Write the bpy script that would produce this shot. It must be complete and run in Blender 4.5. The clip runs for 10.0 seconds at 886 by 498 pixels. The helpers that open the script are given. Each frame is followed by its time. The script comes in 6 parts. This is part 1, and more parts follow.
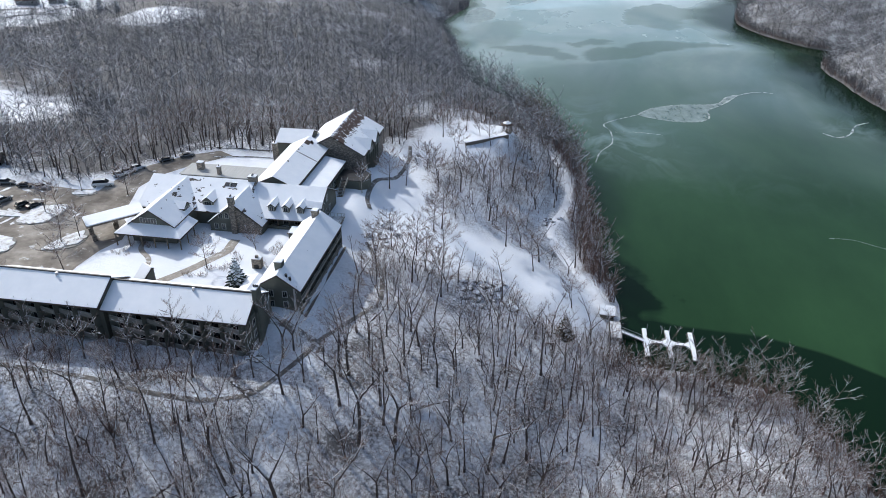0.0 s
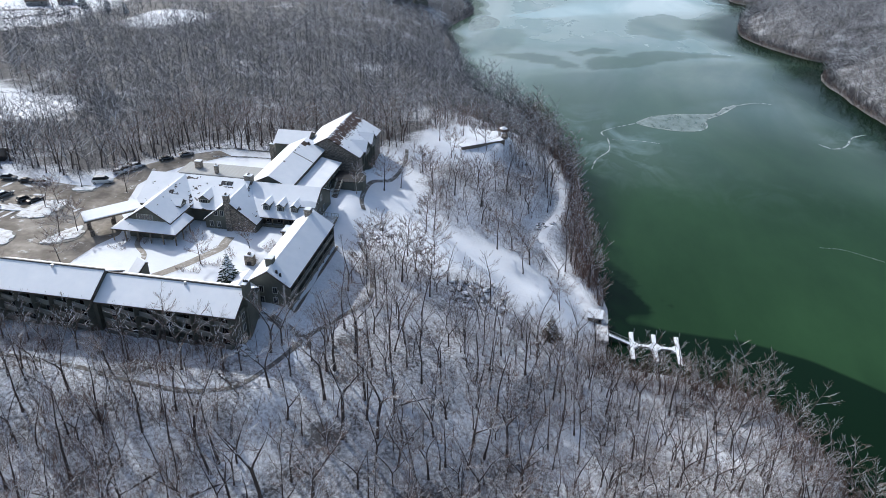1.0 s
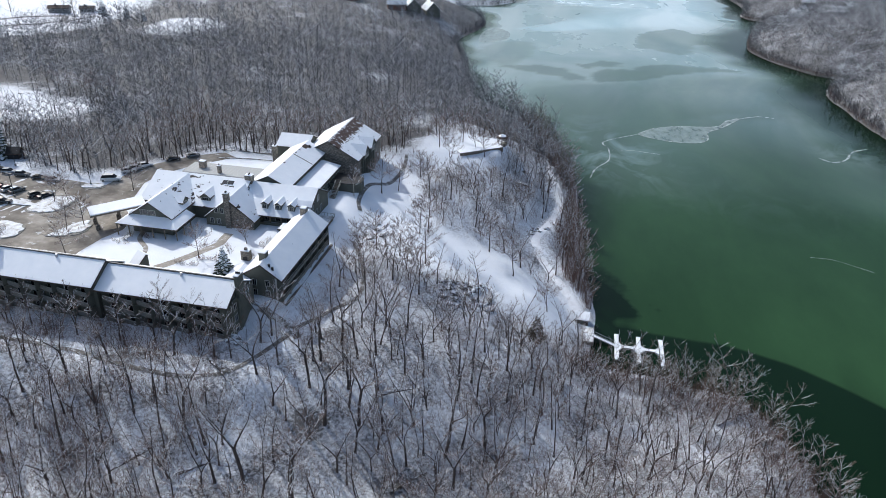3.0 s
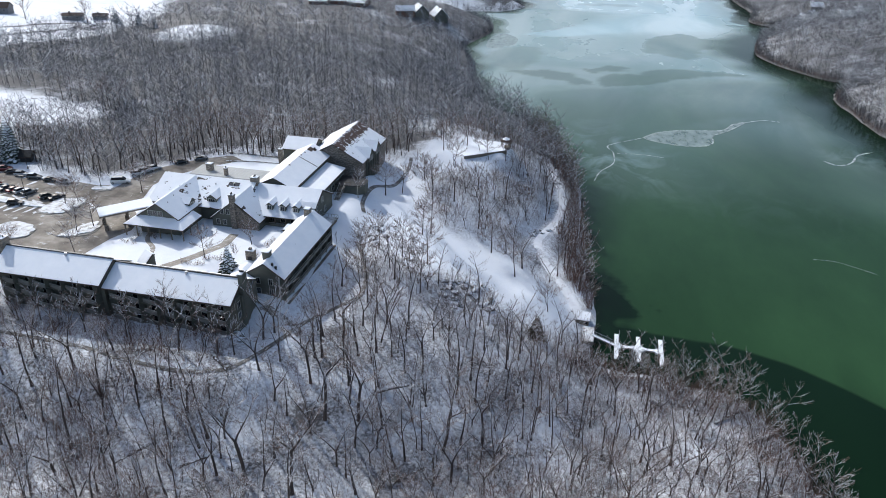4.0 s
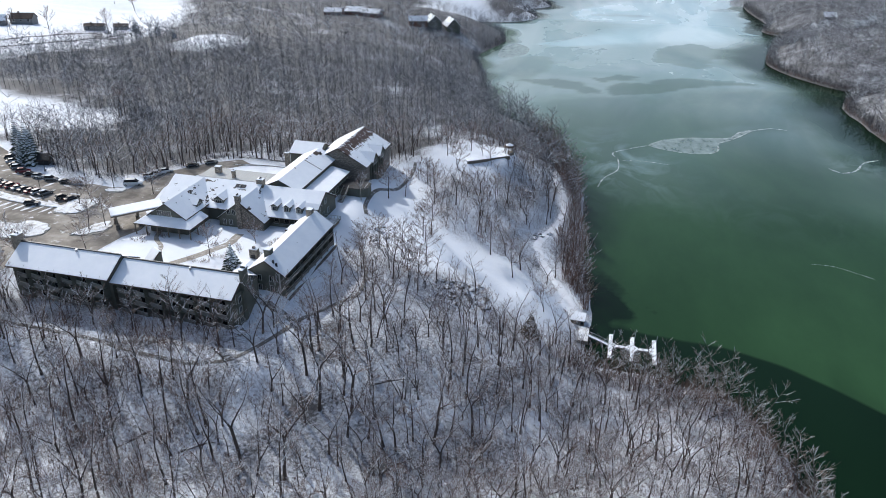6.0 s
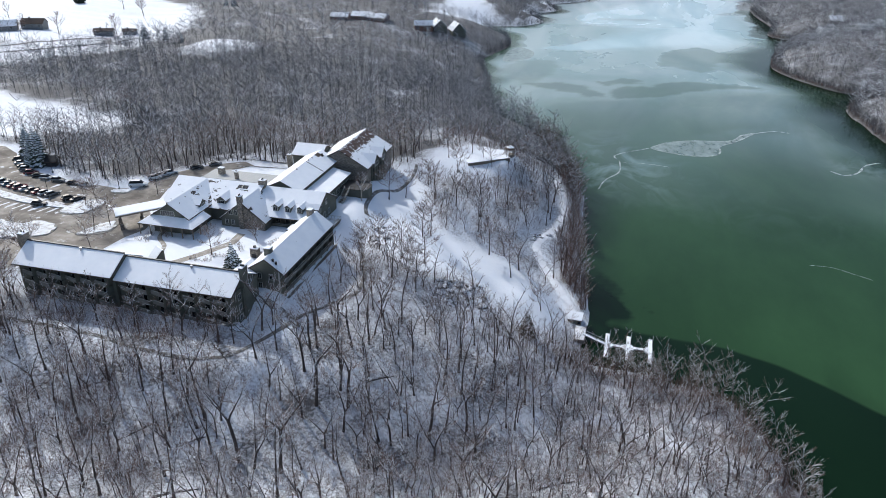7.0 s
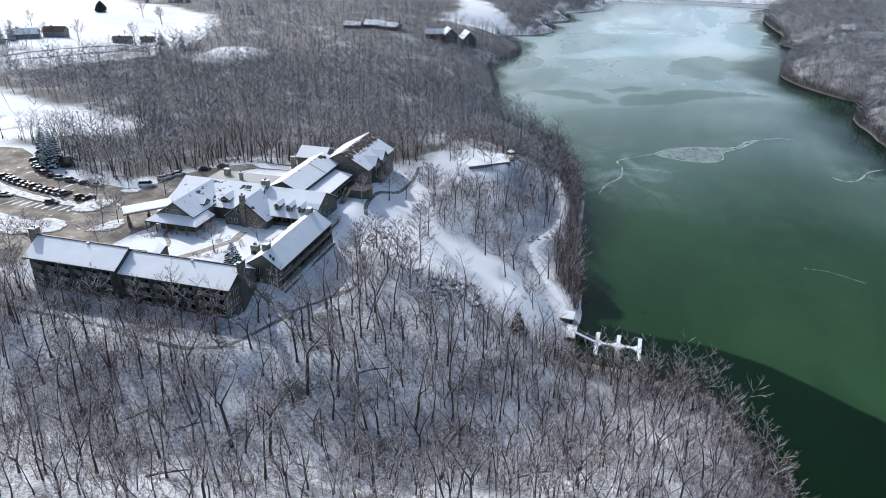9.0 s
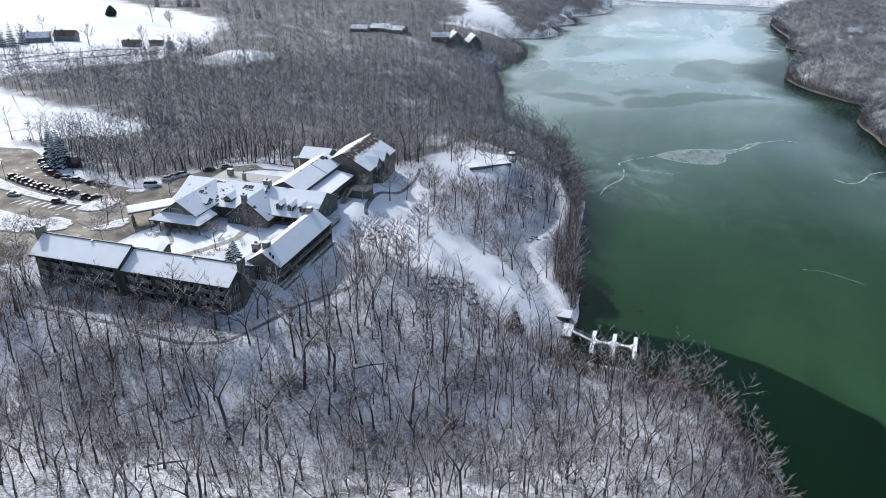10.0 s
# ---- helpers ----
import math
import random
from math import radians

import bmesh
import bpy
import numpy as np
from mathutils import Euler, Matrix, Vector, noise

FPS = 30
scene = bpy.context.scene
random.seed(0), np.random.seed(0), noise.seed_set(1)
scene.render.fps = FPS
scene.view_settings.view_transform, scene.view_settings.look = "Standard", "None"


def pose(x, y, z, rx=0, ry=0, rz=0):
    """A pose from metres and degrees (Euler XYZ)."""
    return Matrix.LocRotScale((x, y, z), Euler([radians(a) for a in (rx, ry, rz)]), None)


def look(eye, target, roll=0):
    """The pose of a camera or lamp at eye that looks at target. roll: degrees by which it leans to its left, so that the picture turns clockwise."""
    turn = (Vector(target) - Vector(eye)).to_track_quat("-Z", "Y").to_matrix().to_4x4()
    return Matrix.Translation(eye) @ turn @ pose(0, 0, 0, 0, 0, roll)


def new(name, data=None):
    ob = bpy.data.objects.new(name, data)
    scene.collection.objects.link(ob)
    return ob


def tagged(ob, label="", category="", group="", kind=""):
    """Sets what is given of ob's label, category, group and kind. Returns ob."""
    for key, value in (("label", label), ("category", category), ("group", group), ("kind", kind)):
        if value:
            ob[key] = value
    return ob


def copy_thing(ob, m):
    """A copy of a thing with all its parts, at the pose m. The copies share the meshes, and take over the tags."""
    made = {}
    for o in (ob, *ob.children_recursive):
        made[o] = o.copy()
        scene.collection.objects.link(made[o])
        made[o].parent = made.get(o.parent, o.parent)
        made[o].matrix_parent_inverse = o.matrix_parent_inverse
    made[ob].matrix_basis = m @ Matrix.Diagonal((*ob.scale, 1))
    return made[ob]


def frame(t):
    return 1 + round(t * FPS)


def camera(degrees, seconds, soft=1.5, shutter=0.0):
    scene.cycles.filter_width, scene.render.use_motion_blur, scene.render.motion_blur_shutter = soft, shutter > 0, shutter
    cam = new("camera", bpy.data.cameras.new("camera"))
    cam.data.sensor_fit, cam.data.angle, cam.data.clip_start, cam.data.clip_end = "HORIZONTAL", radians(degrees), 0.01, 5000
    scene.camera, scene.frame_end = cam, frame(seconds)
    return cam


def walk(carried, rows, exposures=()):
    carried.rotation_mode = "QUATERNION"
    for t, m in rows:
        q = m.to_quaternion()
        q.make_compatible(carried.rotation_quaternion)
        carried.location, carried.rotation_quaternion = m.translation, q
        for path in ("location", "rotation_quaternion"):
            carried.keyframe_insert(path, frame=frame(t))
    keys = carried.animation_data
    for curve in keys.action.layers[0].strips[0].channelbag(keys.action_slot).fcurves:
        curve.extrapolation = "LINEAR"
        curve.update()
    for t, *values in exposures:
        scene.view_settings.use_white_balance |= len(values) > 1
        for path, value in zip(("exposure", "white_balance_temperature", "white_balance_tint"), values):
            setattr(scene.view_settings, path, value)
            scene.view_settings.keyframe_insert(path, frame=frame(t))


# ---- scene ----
cam = camera(63.2, 10.0, soft=0.5)
PATH = [
    (0, (13.848, -0.496, 113.796), (13.573, 1.226, 112.817), 0.4),
    (0.5, (16.121, -1.83, 113.864), (15.846, -0.103, 112.893), 1.2),
    (1, (18.348, -3.211, 113.926), (18.056, -1.482, 112.964), 1.2),
    (1.5, (20.623, -4.555, 113.971), (20.311, -2.826, 113.017), 1.1),
    (2, (22.765, -5.924, 114.005), (22.44, -4.192, 113.059), 1.2),
    (2.5, (24.599, -7.285, 114.001), (24.271, -5.55, 113.062), 1.6),
    (4, (29.528, -11.109, 113.878), (29.157, -9.371, 112.96), 1.2),
    (4.5, (31.148, -12.33, 113.853), (30.763, -10.591, 112.943), 1.1),
    (5, (32.836, -13.487, 113.851), (32.437, -11.748, 112.947), 0.8),
    (5.5, (34.597, -14.582, 113.872), (34.185, -12.843, 112.974), 0.8),
    (7, (40.008, -17.854, 113.85), (39.56, -16.116, 112.969), 0.6),
    (7.5, (41.988, -18.935, 113.833), (41.524, -17.197, 112.958), 0.3),
    (8, (44.081, -20.06, 113.803), (43.607, -18.323, 112.933), 0.4),
    (8.5, (46.118, -21.176, 113.768), (45.632, -19.439, 112.904), 0.5),
    (9, (48.096, -22.262, 113.724), (47.598, -20.526, 112.865), 0.4),
    (9.5, (50.075, -23.284, 113.694), (49.562, -21.549, 112.84), 0.2),
    (10, (52.13, -24.279, 113.685), (51.606, -22.546, 112.835), 0.2),
]
walk(cam, [(t, look(eye, target, roll)) for t, eye, target, roll in PATH])

# ---- world, sun ----
SUN_DIR = Vector((-0.8, 0.6, 0.0)).normalized()      # where the sun stands, in plan
SUN_UP = radians(35.0)
world = bpy.data.worlds.new("sky")
scene.world = world
world.use_nodes = True
wn = world.node_tree.nodes
sky = wn.new("ShaderNodeTexSky")
sky.sky_type = "NISHITA"
sky.sun_disc = False
sky.sun_elevation = SUN_UP
sky.sun_rotation = math.atan2(SUN_DIR.x, SUN_DIR.y)
sky.dust_density = 2.5
sky.ozone_density = 1.0
wn["Background"].inputs["Strength"].default_value = 0.15
world.node_tree.links.new(sky.outputs[0], wn["Background"].inputs[0])
sun_data = bpy.data.lights.new("sun", "SUN")
sun_data.energy, sun_data.angle, sun_data.color = 3.3, radians(0.53), (1.0, 0.975, 0.945)
sun = new("sun", sun_data)
toward = Vector((SUN_DIR.x * math.cos(SUN_UP), SUN_DIR.y * math.cos(SUN_UP), math.sin(SUN_UP)))
sun.matrix_world = look(toward * 400, (0, 0, 0))
scene.view_settings.exposure = 0.1
scene.view_settings.use_white_balance = True
scene.view_settings.white_balance_temperature = 6180
scene.view_settings.white_balance_tint = 8

# ---- materials ----


class Mat:
    """A node material with a Principled shader and short ways to add noise, ramps and bumps."""

    def __init__(self, name, colour=(0.5, 0.5, 0.5), rough=0.7, metal=0.0):
        self.mat = bpy.data.materials.new(name)
        self.mat.use_nodes = True
        self.t = self.mat.node_tree
        self.b = self.t.nodes["Principled BSDF"]
        self.b.inputs["Base Color"].default_value = (*colour, 1)
        self.b.inputs["Roughness"].default_value = rough
        self.b.inputs["Metallic"].default_value = metal
        self.geo = None

    def node(self, kind, **values):
        n = self.t.nodes.new(kind)
        for key, value in values.items():
            n.inputs[key.replace("_", " ")].default_value = value
        return n

    def link(self, a, b):
        self.t.links.new(a, b)

    def place(self):
        if self.geo is None:
            self.geo = self.t.nodes.new("ShaderNodeNewGeometry")
        return self.geo.outputs["Position"]

    def coords(self):
        return self.t.nodes.new("ShaderNodeTexCoord").outputs["Object"]

    def noise(self, scale, detail=4.0, rough=0.55, where=None, stretch=None):
        n = self.node("ShaderNodeTexNoise", Scale=scale, Detail=detail, Roughness=rough)
        src = where or self.place()
        if stretch:
            m = self.t.nodes.new("ShaderNodeMapping")
            m.inputs["Scale"].default_value = stretch
            self.link(src, m.inputs["Vector"])
            src = m.outputs[0]
        self.link(src, n.inputs["Vector"])
        return n.outputs[0]

    def ramp(self, fac, stops):
        r = self.t.nodes.new("ShaderNodeValToRGB")
        el = r.color_ramp.elements
        while len(el) < len(stops):
            el.new(0.5)
        for e, (p, c) in zip(el, stops):
            e.position = p
            e.color = (*c, 1) if len(c) == 3 else c
        self.link(fac, r.inputs[0])
        return r.outputs[0]

    def step(self, fac, lo, hi):
        r = self.t.nodes.new("ShaderNodeMapRange")
        r.inputs["From Min"].default_value, r.inputs["From Max"].default_value = lo, hi
        self.link(fac, r.inputs["Value"])
        return r.outputs[0]

    def math(self, op, a, b):
        m = self.t.nodes.new("ShaderNodeMath")
        m.operation = op
        for i, v in enumerate((a, b)):
            if isinstance(v, (int, float)):
                m.inputs[i].default_value = v
            else:
                self.link(v, m.inputs[i])
        return m.outputs[0]

    def mix(self, fac, a, b):
        m = self.t.nodes.new("ShaderNodeMix")
        m.data_type = "RGBA"
        if isinstance(fac, (int, float)):
            m.inputs[0].default_value = fac
        else:
            self.link(fac, m.inputs[0])
        for i, v in ((6, a), (7, b)):
            if isinstance(v, tuple):
                m.inputs[i].default_value = (*v, 1)
            else:
                self.link(v, m.inputs[i])
        return m.outputs[2]

    def up(self):
        self.place()
        s = self.t.nodes.new("ShaderNodeSeparateXYZ")
        self.link(self.geo.outputs["Normal"], s.inputs[0])
        return s.outputs[2]

    def random(self):
        return self.t.nodes.new("ShaderNodeObjectInfo").outputs["Random"]

    def attribute(self, name):
        a = self.t.nodes.new("ShaderNodeAttribute")
        a.attribute_name = name
        return a.outputs["Fac"]

    def colour(self, out):
        self.link(out, self.b.inputs["Base Color"])
        return self

    def rough(self, out):
        self.link(out, self.b.inputs["Roughness"])
        return self

    def bump(self, out, strength=0.3, distance=0.05):
        n = self.node("ShaderNodeBump", Strength=strength, Distance=distance)
        self.link(out, n.inputs["Height"])
        self.link(n.outputs[0], self.b.inputs["Normal"])
        return self


SNOW = (0.80, 0.82, 0.85)


def mat_ground():
    m = Mat("snowy_ground", rough=0.85)
    fine = m.noise(1.6, 6, 0.7)
    broad = m.noise(0.07, 5, 0.6)
    litter_shade = m.attribute("litter_shade")
    # Fallen leaves in a neutral tone, with woodland shade and haze put into it.
    brown = m.ramp(m.noise(3.1, 5, 0.7), [(0.3, (0.055, 0.053, 0.054)), (0.7, (0.140, 0.135, 0.138))])
    much = m.math("MULTIPLY", m.math("MAXIMUM", m.math("SUBTRACT", litter_shade, 1.0), 0.0), 0.4)
    amount = m.math("MULTIPLY", m.math("MINIMUM", litter_shade, 1.0), m.step(m.math("ADD", m.math("ADD", fine, much), m.math("MULTIPLY", broad, 0.7)), 0.72, 1.0))
    snow = m.ramp(m.noise(0.25, 6, 0.6), [(0.3, (0.74, 0.77, 0.82)), (0.7, SNOW)])
    m.colour(m.mix(amount, snow, brown))
    m.bump(m.noise(0.9, 8, 0.65), 0.5, 0.25)
    return m.mat


def mat_snow(name="snow", grain=2.0):
    m = Mat(name, rough=0.8)
    m.colour(m.ramp(m.noise(grain * 0.2, 5, 0.6), [(0.3, (0.75, 0.78, 0.82)), (0.7, (0.82, 0.84, 0.87))]))
    m.bump(m.noise(grain, 6, 0.6), 0.35, 0.06)
    return m.mat


def mat_bark(name, dark, light, snow_from, snow_amount):
    m = Mat(name, rough=0.9)
    bark = m.mix(m.noise(2.2, 5, 0.7, stretch=(1, 1, 0.3)), dark, light)
    clump = m.step(m.noise(0.8, 4, 0.6), 0.62 - snow_amount, 0.72 - snow_amount)
    snow = m.math("MULTIPLY", m.step(m.up(), snow_from, snow_from + 0.2), clump)
    m.colour(m.mix(snow, bark, (0.78, 0.80, 0.83)))
    return m.mat


def mat_water():
    m = Mat("lake_water", rough=0.05)
    m.b.inputs["IOR"].default_value = 1.33
    broad = m.noise(0.012, 4, 0.6, stretch=(1, 0.5, 1))
    m.colour(m.ramp(broad, [(0.3, (0.003, 0.012, 0.0045)), (0.7, (0.005, 0.018, 0.007))]))
    return m.mat


M_GROUND, M_SNOW, M_WATER = mat_ground(), mat_snow(), mat_water()
M_BARK = mat_bark("bark", (0.033, 0.027, 0.025), (0.115, 0.093, 0.083), 0.45, 0.12)
M_TWIG = mat_bark("twig_bark", (0.118, 0.080, 0.067), (0.270, 0.187, 0.155), 0.3, 0.14)
# Grey bark of the farther woods, the blue of distance haze put into it.
M_HAZETWIG = mat_bark("hazed_grey_twig_bark", (0.045, 0.047, 0.056), (0.114, 0.115, 0.131), 0.35, 0.14)
M_REDTWIG = mat_bark("reddish_twig_bark", (0.085, 0.050, 0.040), (0.20, 0.120, 0.096), 0.45, 0.05)
M_SYCAMORE = mat_bark("pale_bark", (0.20, 0.17, 0.14), (0.50, 0.46, 0.40), 0.2, 0.2)

# ---- building helpers ----


def big_mesh(name, V, F, material, smooth=False):
    """One mesh from arrays: V (n, 3), F (m, 3) or (m, 4)."""
    V, F = np.asarray(V, np.float32), np.asarray(F, np.int32)
    me = bpy.data.meshes.new(name)
    k = F.shape[1]
    me.vertices.add(len(V))
    me.vertices.foreach_set("co", V.ravel())
    me.loops.add(F.size)
    me.loops.foreach_set("vertex_index", F.ravel())
    me.polygons.add(len(F))
    me.polygons.foreach_set("loop_start", np.arange(0, F.size, k, dtype=np.int32))
    me.update(calc_edges=True)
    if smooth:
        me.polygons.foreach_set("use_smooth", np.ones(len(F), dtype=bool))
    me.materials.append(material)
    return me


def part(name, bm, material, parent=None, label=""):
    """Links a bmesh as one mesh object under parent."""
    me = bpy.data.meshes.new(name)
    bm.to_mesh(me)
    bm.free()
    me.materials.append(material)
    return attach(name, me, parent, label)


def attach(name, me, parent=None, label="", m=None):
    ob = new(name, me)
    if parent is not None:
        ob.parent = parent
    if m is not None:
        ob.matrix_basis = m
    if label:
        ob["label"] = label
    return ob


def thing(name, m, label, category, group="", kind=""):
    ob = new(name)
    ob.matrix_basis = m
    return tagged(ob, label, category, group, kind)


def add_box(bm, x0, x1, y0, y1, z0, z1):
    v = [bm.verts.new((x, y, z)) for z in (z0, z1) for x, y in ((x0, y0), (x1, y0), (x1, y1), (x0, y1))]
    for f in ((3, 2, 1, 0), (4, 5, 6, 7), (0, 1, 5, 4), (1, 2, 6, 5), (2, 3, 7, 6), (3, 0, 4, 7)):
        bm.faces.new([v[i] for i in f])
    return v


def box(x0, x1, y0, y1, z0, z1, bevel=0.0):
    bm = bmesh.new()
    add_box(bm, x0, x1, y0, y1, z0, z1)
    if bevel:
        bmesh.ops.bevel(bm, geom=bm.edges[:], offset=bevel, segments=1, affect="EDGES")
    return bm


def prism(points, z0, z1):
    """An upright prism over a plan outline (counter-clockwise)."""
    bm = bmesh.new()
    add_prism(bm, points, z0, z1)
    return bm


def add_prism(bm, points, z0, z1):
    lo = [bm.verts.new((x, y, z0)) for x, y in points]
    hi = [bm.verts.new((x, y, z1)) for x, y in points]
    n = len(points)
    bm.faces.new(lo[::-1])
    bm.faces.new(hi)
    for i in range(n):
        bm.faces.new((lo[i], lo[(i + 1) % n], hi[(i + 1) % n], hi[i]))


def slab(a, b, c, d, thick):
    """A flat slab under the quad a b c d (seen counter-clockwise from outside)."""
    bm = bmesh.new()
    add_slab(bm, a, b, c, d, thick)
    return bm


def add_slab(bm, a, b, c, d, thick):
    a, b, c, d = (Vector(p) for p in (a, b, c, d))
    n = (b - a).cross(d - a).normalized() * thick
    top = [bm.verts.new(p) for p in (a, b, c, d)]
    low = [bm.verts.new(p - n) for p in (a, b, c, d)]
    bm.faces.new(top)
    bm.faces.new(low[::-1])
    for i in range(4):
        j = (i + 1) % 4
        bm.faces.new((top[i], low[i], low[j], top[j]))


def smooth_line(points, n=6, closed=False):
    """Catmull-Rom through plan points."""
    P = [np.array(p, float) for p in points]
    out = []
    last = len(P) if closed else len(P) - 1
    for i in range(last):
        if closed:
            p0, p1, p2, p3 = P[i - 1], P[i], P[(i + 1) % len(P)], P[(i + 2) % len(P)]
        else:
            p0, p1, p2, p3 = P[max(i - 1, 0)], P[i], P[i + 1], P[min(i + 2, len(P) - 1)]
        for k in range(n):
            t = k / n
            out.append(0.5 * (2 * p1 + (p2 - p0) * t + (2 * p0 - 5 * p1 + 4 * p2 - p3) * t * t + (3 * p1 - p0 - 3 * p2 + p3) * t ** 3))
    if not closed:
        out.append(P[-1])
    return np.array(out)


def inside(x, y, poly):
    """Whether plan points lie in a polygon."""
    poly = np.asarray(poly, float)
    x, y = np.asarray(x, float), np.asarray(y, float)
    r = np.zeros(x.shape, bool)
    for (x0, y0), (x1, y1) in zip(poly, np.roll(poly, -1, 0)):
        if y0 == y1:
            continue
        r ^= ((y0 > y) != (y1 > y)) & (x < (x1 - x0) * (y - y0) / (y1 - y0) + x0)
    return r


def line_distance(x, y, line, closed=False):
    line = np.asarray(line, float)
    x, y = np.asarray(x, float), np.asarray(y, float)
    best = np.full(x.shape, 1e9)
    for i in range(len(line) - (0 if closed else 1)):
        (ax, ay), (bx, by) = line[i], line[(i + 1) % len(line)]
        dx, dy = bx - ax, by - ay
        t = np.clip(((x - ax) * dx + (y - ay) * dy) / (dx * dx + dy * dy + 1e-9), 0, 1)
        best = np.minimum(best, (x - ax - t * dx) ** 2 + (y - ay - t * dy) ** 2)
    return np.sqrt(best)


def wave(x, y, size, seed):
    """A smooth uneven field of about -1 to 1, with bumps of that size in metres."""
    rng = np.random.RandomState(seed)
    r = 0
    for k in range(7):
        a = rng.uniform(0, 2 * np.pi)
        f = 2 * np.pi / (size * rng.uniform(0.6, 1.7))
        r = r + np.sin(f * (x * np.cos(a) + y * np.sin(a)) + rng.uniform(0, 6.28))
    return r / 3.2


# ---- land and lake ----
SHORE_WEST = [(112, -260), (104, -60), (98, 30), (93, 80), (90, 97), (87.5, 108), (84, 121), (80, 133), (74.5, 142), (66, 147), (55, 148), (45, 149),
              (38, 151), (36, 155), (36.5, 162), (36.5, 170), (36, 180), (34, 197), (30, 220), (28, 246), (26.5, 270), (20, 298), (10, 331),
              (-8, 362), (-32, 388), (-43, 424), (-50, 454), (-58, 489), (-72, 530), (-69, 560), (-64, 584), (-63, 610), (-74, 648), (-100, 686), (-86, 699), (-70, 703), (-58, 720),
              (-52, 742), (-70, 780), (-60, 806), (-47, 822), (-64, 868), (-52, 886), (-28, 914), (-19, 965), (-24, 1040)]
SHORE_EAST = [(184, 1008), (174, 975), (161, 899), (160, 860), (163, 811), (167, 775), (157, 722), (168, 706), (180, 688), (168, 660), (152, 634), (142, 588), (141, 565), (147, 545), (156, 527),
              (173, 503), (190, 494), (176, 478), (168, 460), (166, 442), (169, 420), (171, 395), (178, 360), (190, 300), (205, 200), (225, 60), (245, -260)]
LAKE = smooth_line(SHORE_WEST + SHORE_EAST, 3, closed=True)


def bell(x, y, cx, cy, r):
    return np.exp(-((x - cx) ** 2 + (y - cy) ** 2) / (r * r))


def pad(x, y, x0, x1, y0, y1, soft):
    dx = np.maximum(np.maximum(x0 - x, x - x1), 0)
    dy = np.maximum(np.maximum(y0 - y, y - y1), 0)
    t = np.clip(1 - np.hypot(dx, dy) / soft, 0, 1)
    return t * t * (3 - 2 * t)


RAVINE = [(-150, 72), (-60, 71), (-10, 80), (25, 96), (50, 120), (66, 150)]


SHORE_WALK = [(14, 275), (20.7, 249.7), (20.4, 230), (17, 214.5), (15.6, 205), (19.1, 195), (25.7, 183.5), (30.4, 174.5), (32.0, 171)]


def height(x, y):
    """The lie of the land, with a level bench along the shore path."""
    x, y = np.asarray(x, float), np.asarray(y, float)
    z = slope(x, y)
    walk_line = smooth_line(SHORE_WALK, 6)
    bench = slope(walk_line[:, 0], walk_line[:, 1])
    near, level = np.full(x.shape, 1e9), np.zeros(x.shape)
    for (px, py), pz in zip(walk_line, bench):
        d = np.hypot(x - px, y - py)
        level = np.where(d < near, pz, level)
        near = np.minimum(near, d)
    w = np.clip(1 - (near - 2.8) / 4.0, 0, 1)
    w = w * w * (3 - 2 * w) * ~inside(x, y, LAKE)
    return z * (1 - w) + level * w


def slope(x, y):
    x, y = np.asarray(x, float), np.asarray(y, float)
    d = line_distance(x, y, LAKE, True)
    wet = inside(x, y, LAKE)
    land = 22.5 * (1 - np.exp(-(d / 37) ** 1.22))
    far = np.clip((d - 60) / 200, 0, 1)
    land = land + far * (2.0 * wave(x, y, 200, 3) + 0.8 * wave(x, y, 70, 4)) + np.clip(d / 20, 0, 1) * 0.35 * wave(x, y, 17, 5)
    land = land - 5.0 * bell(x, y, 12, 100, 30) - 2.4 * bell(x, y, 6, 188, 24) + 5.0 * bell(x, y, -14, 250, 30) + 5.0 * bell(x, y, -221, 408, 26)
    land = land + np.clip((np.hypot(x - 50, y - 200) - 700) / 2500, 0, 1) * 60
    land = land - 9.5 * np.exp(-(line_distance(x, y, RAVINE) / 20) ** 2)
    for x0, x1, y0, y1, soft, z in ((-108, -43, 120, 204, 12, 24.0), (-240, -100, 128, 210, 18, 23.6), (-108, -36, 99, 114, 8, 20.9), (-22, -5, 248, 260, 9, 21.0)):
        w = pad(x, y, x0, x1, y0, y1, soft)
        land = land * (1 - w) + z * w
    land = np.maximum(land, 0.15 + 0.02 * d)
    return np.where(wet, -np.minimum(0.25 + 0.35 * d, 7), land)


def axis(lo, hi, step, far_lo, far_hi):
    a = list(np.arange(lo, hi + 0.1, step))
    s, p = step, hi
    while p < far_hi:
        s *= 1.13
        p += s
        a.append(p)
    s, p, b = step, lo, []
    while p > far_lo:
        s *= 1.13
        p -= s
        b.append(p)
    return np.array(b[::-1] + a)


GX, GY = axis(-250, 226, 3.0, -4600, 4600), axis(-20, 640, 3.0, -1500, 4900)
GXX, GYY = np.meshgrid(GX, GY)
GZ = height(GXX, GYY)


def gz(x, y):
    """The ground's height, as the sheet has it."""
    x, y = np.asarray(x, float), np.asarray(y, float)
    i = np.clip(np.searchsorted(GX, x) - 1, 0, len(GX) - 2)
    j = np.clip(np.searchsorted(GY, y) - 1, 0, len(GY) - 2)
    u, v = (x - GX[i]) / (GX[i + 1] - GX[i]), (y - GY[j]) / (GY[j + 1] - GY[j])
    return (GZ[j, i] * (1 - u) + GZ[j, i + 1] * u) * (1 - v) + (GZ[j + 1, i] * (1 - u) + GZ[j + 1, i + 1] * u) * v


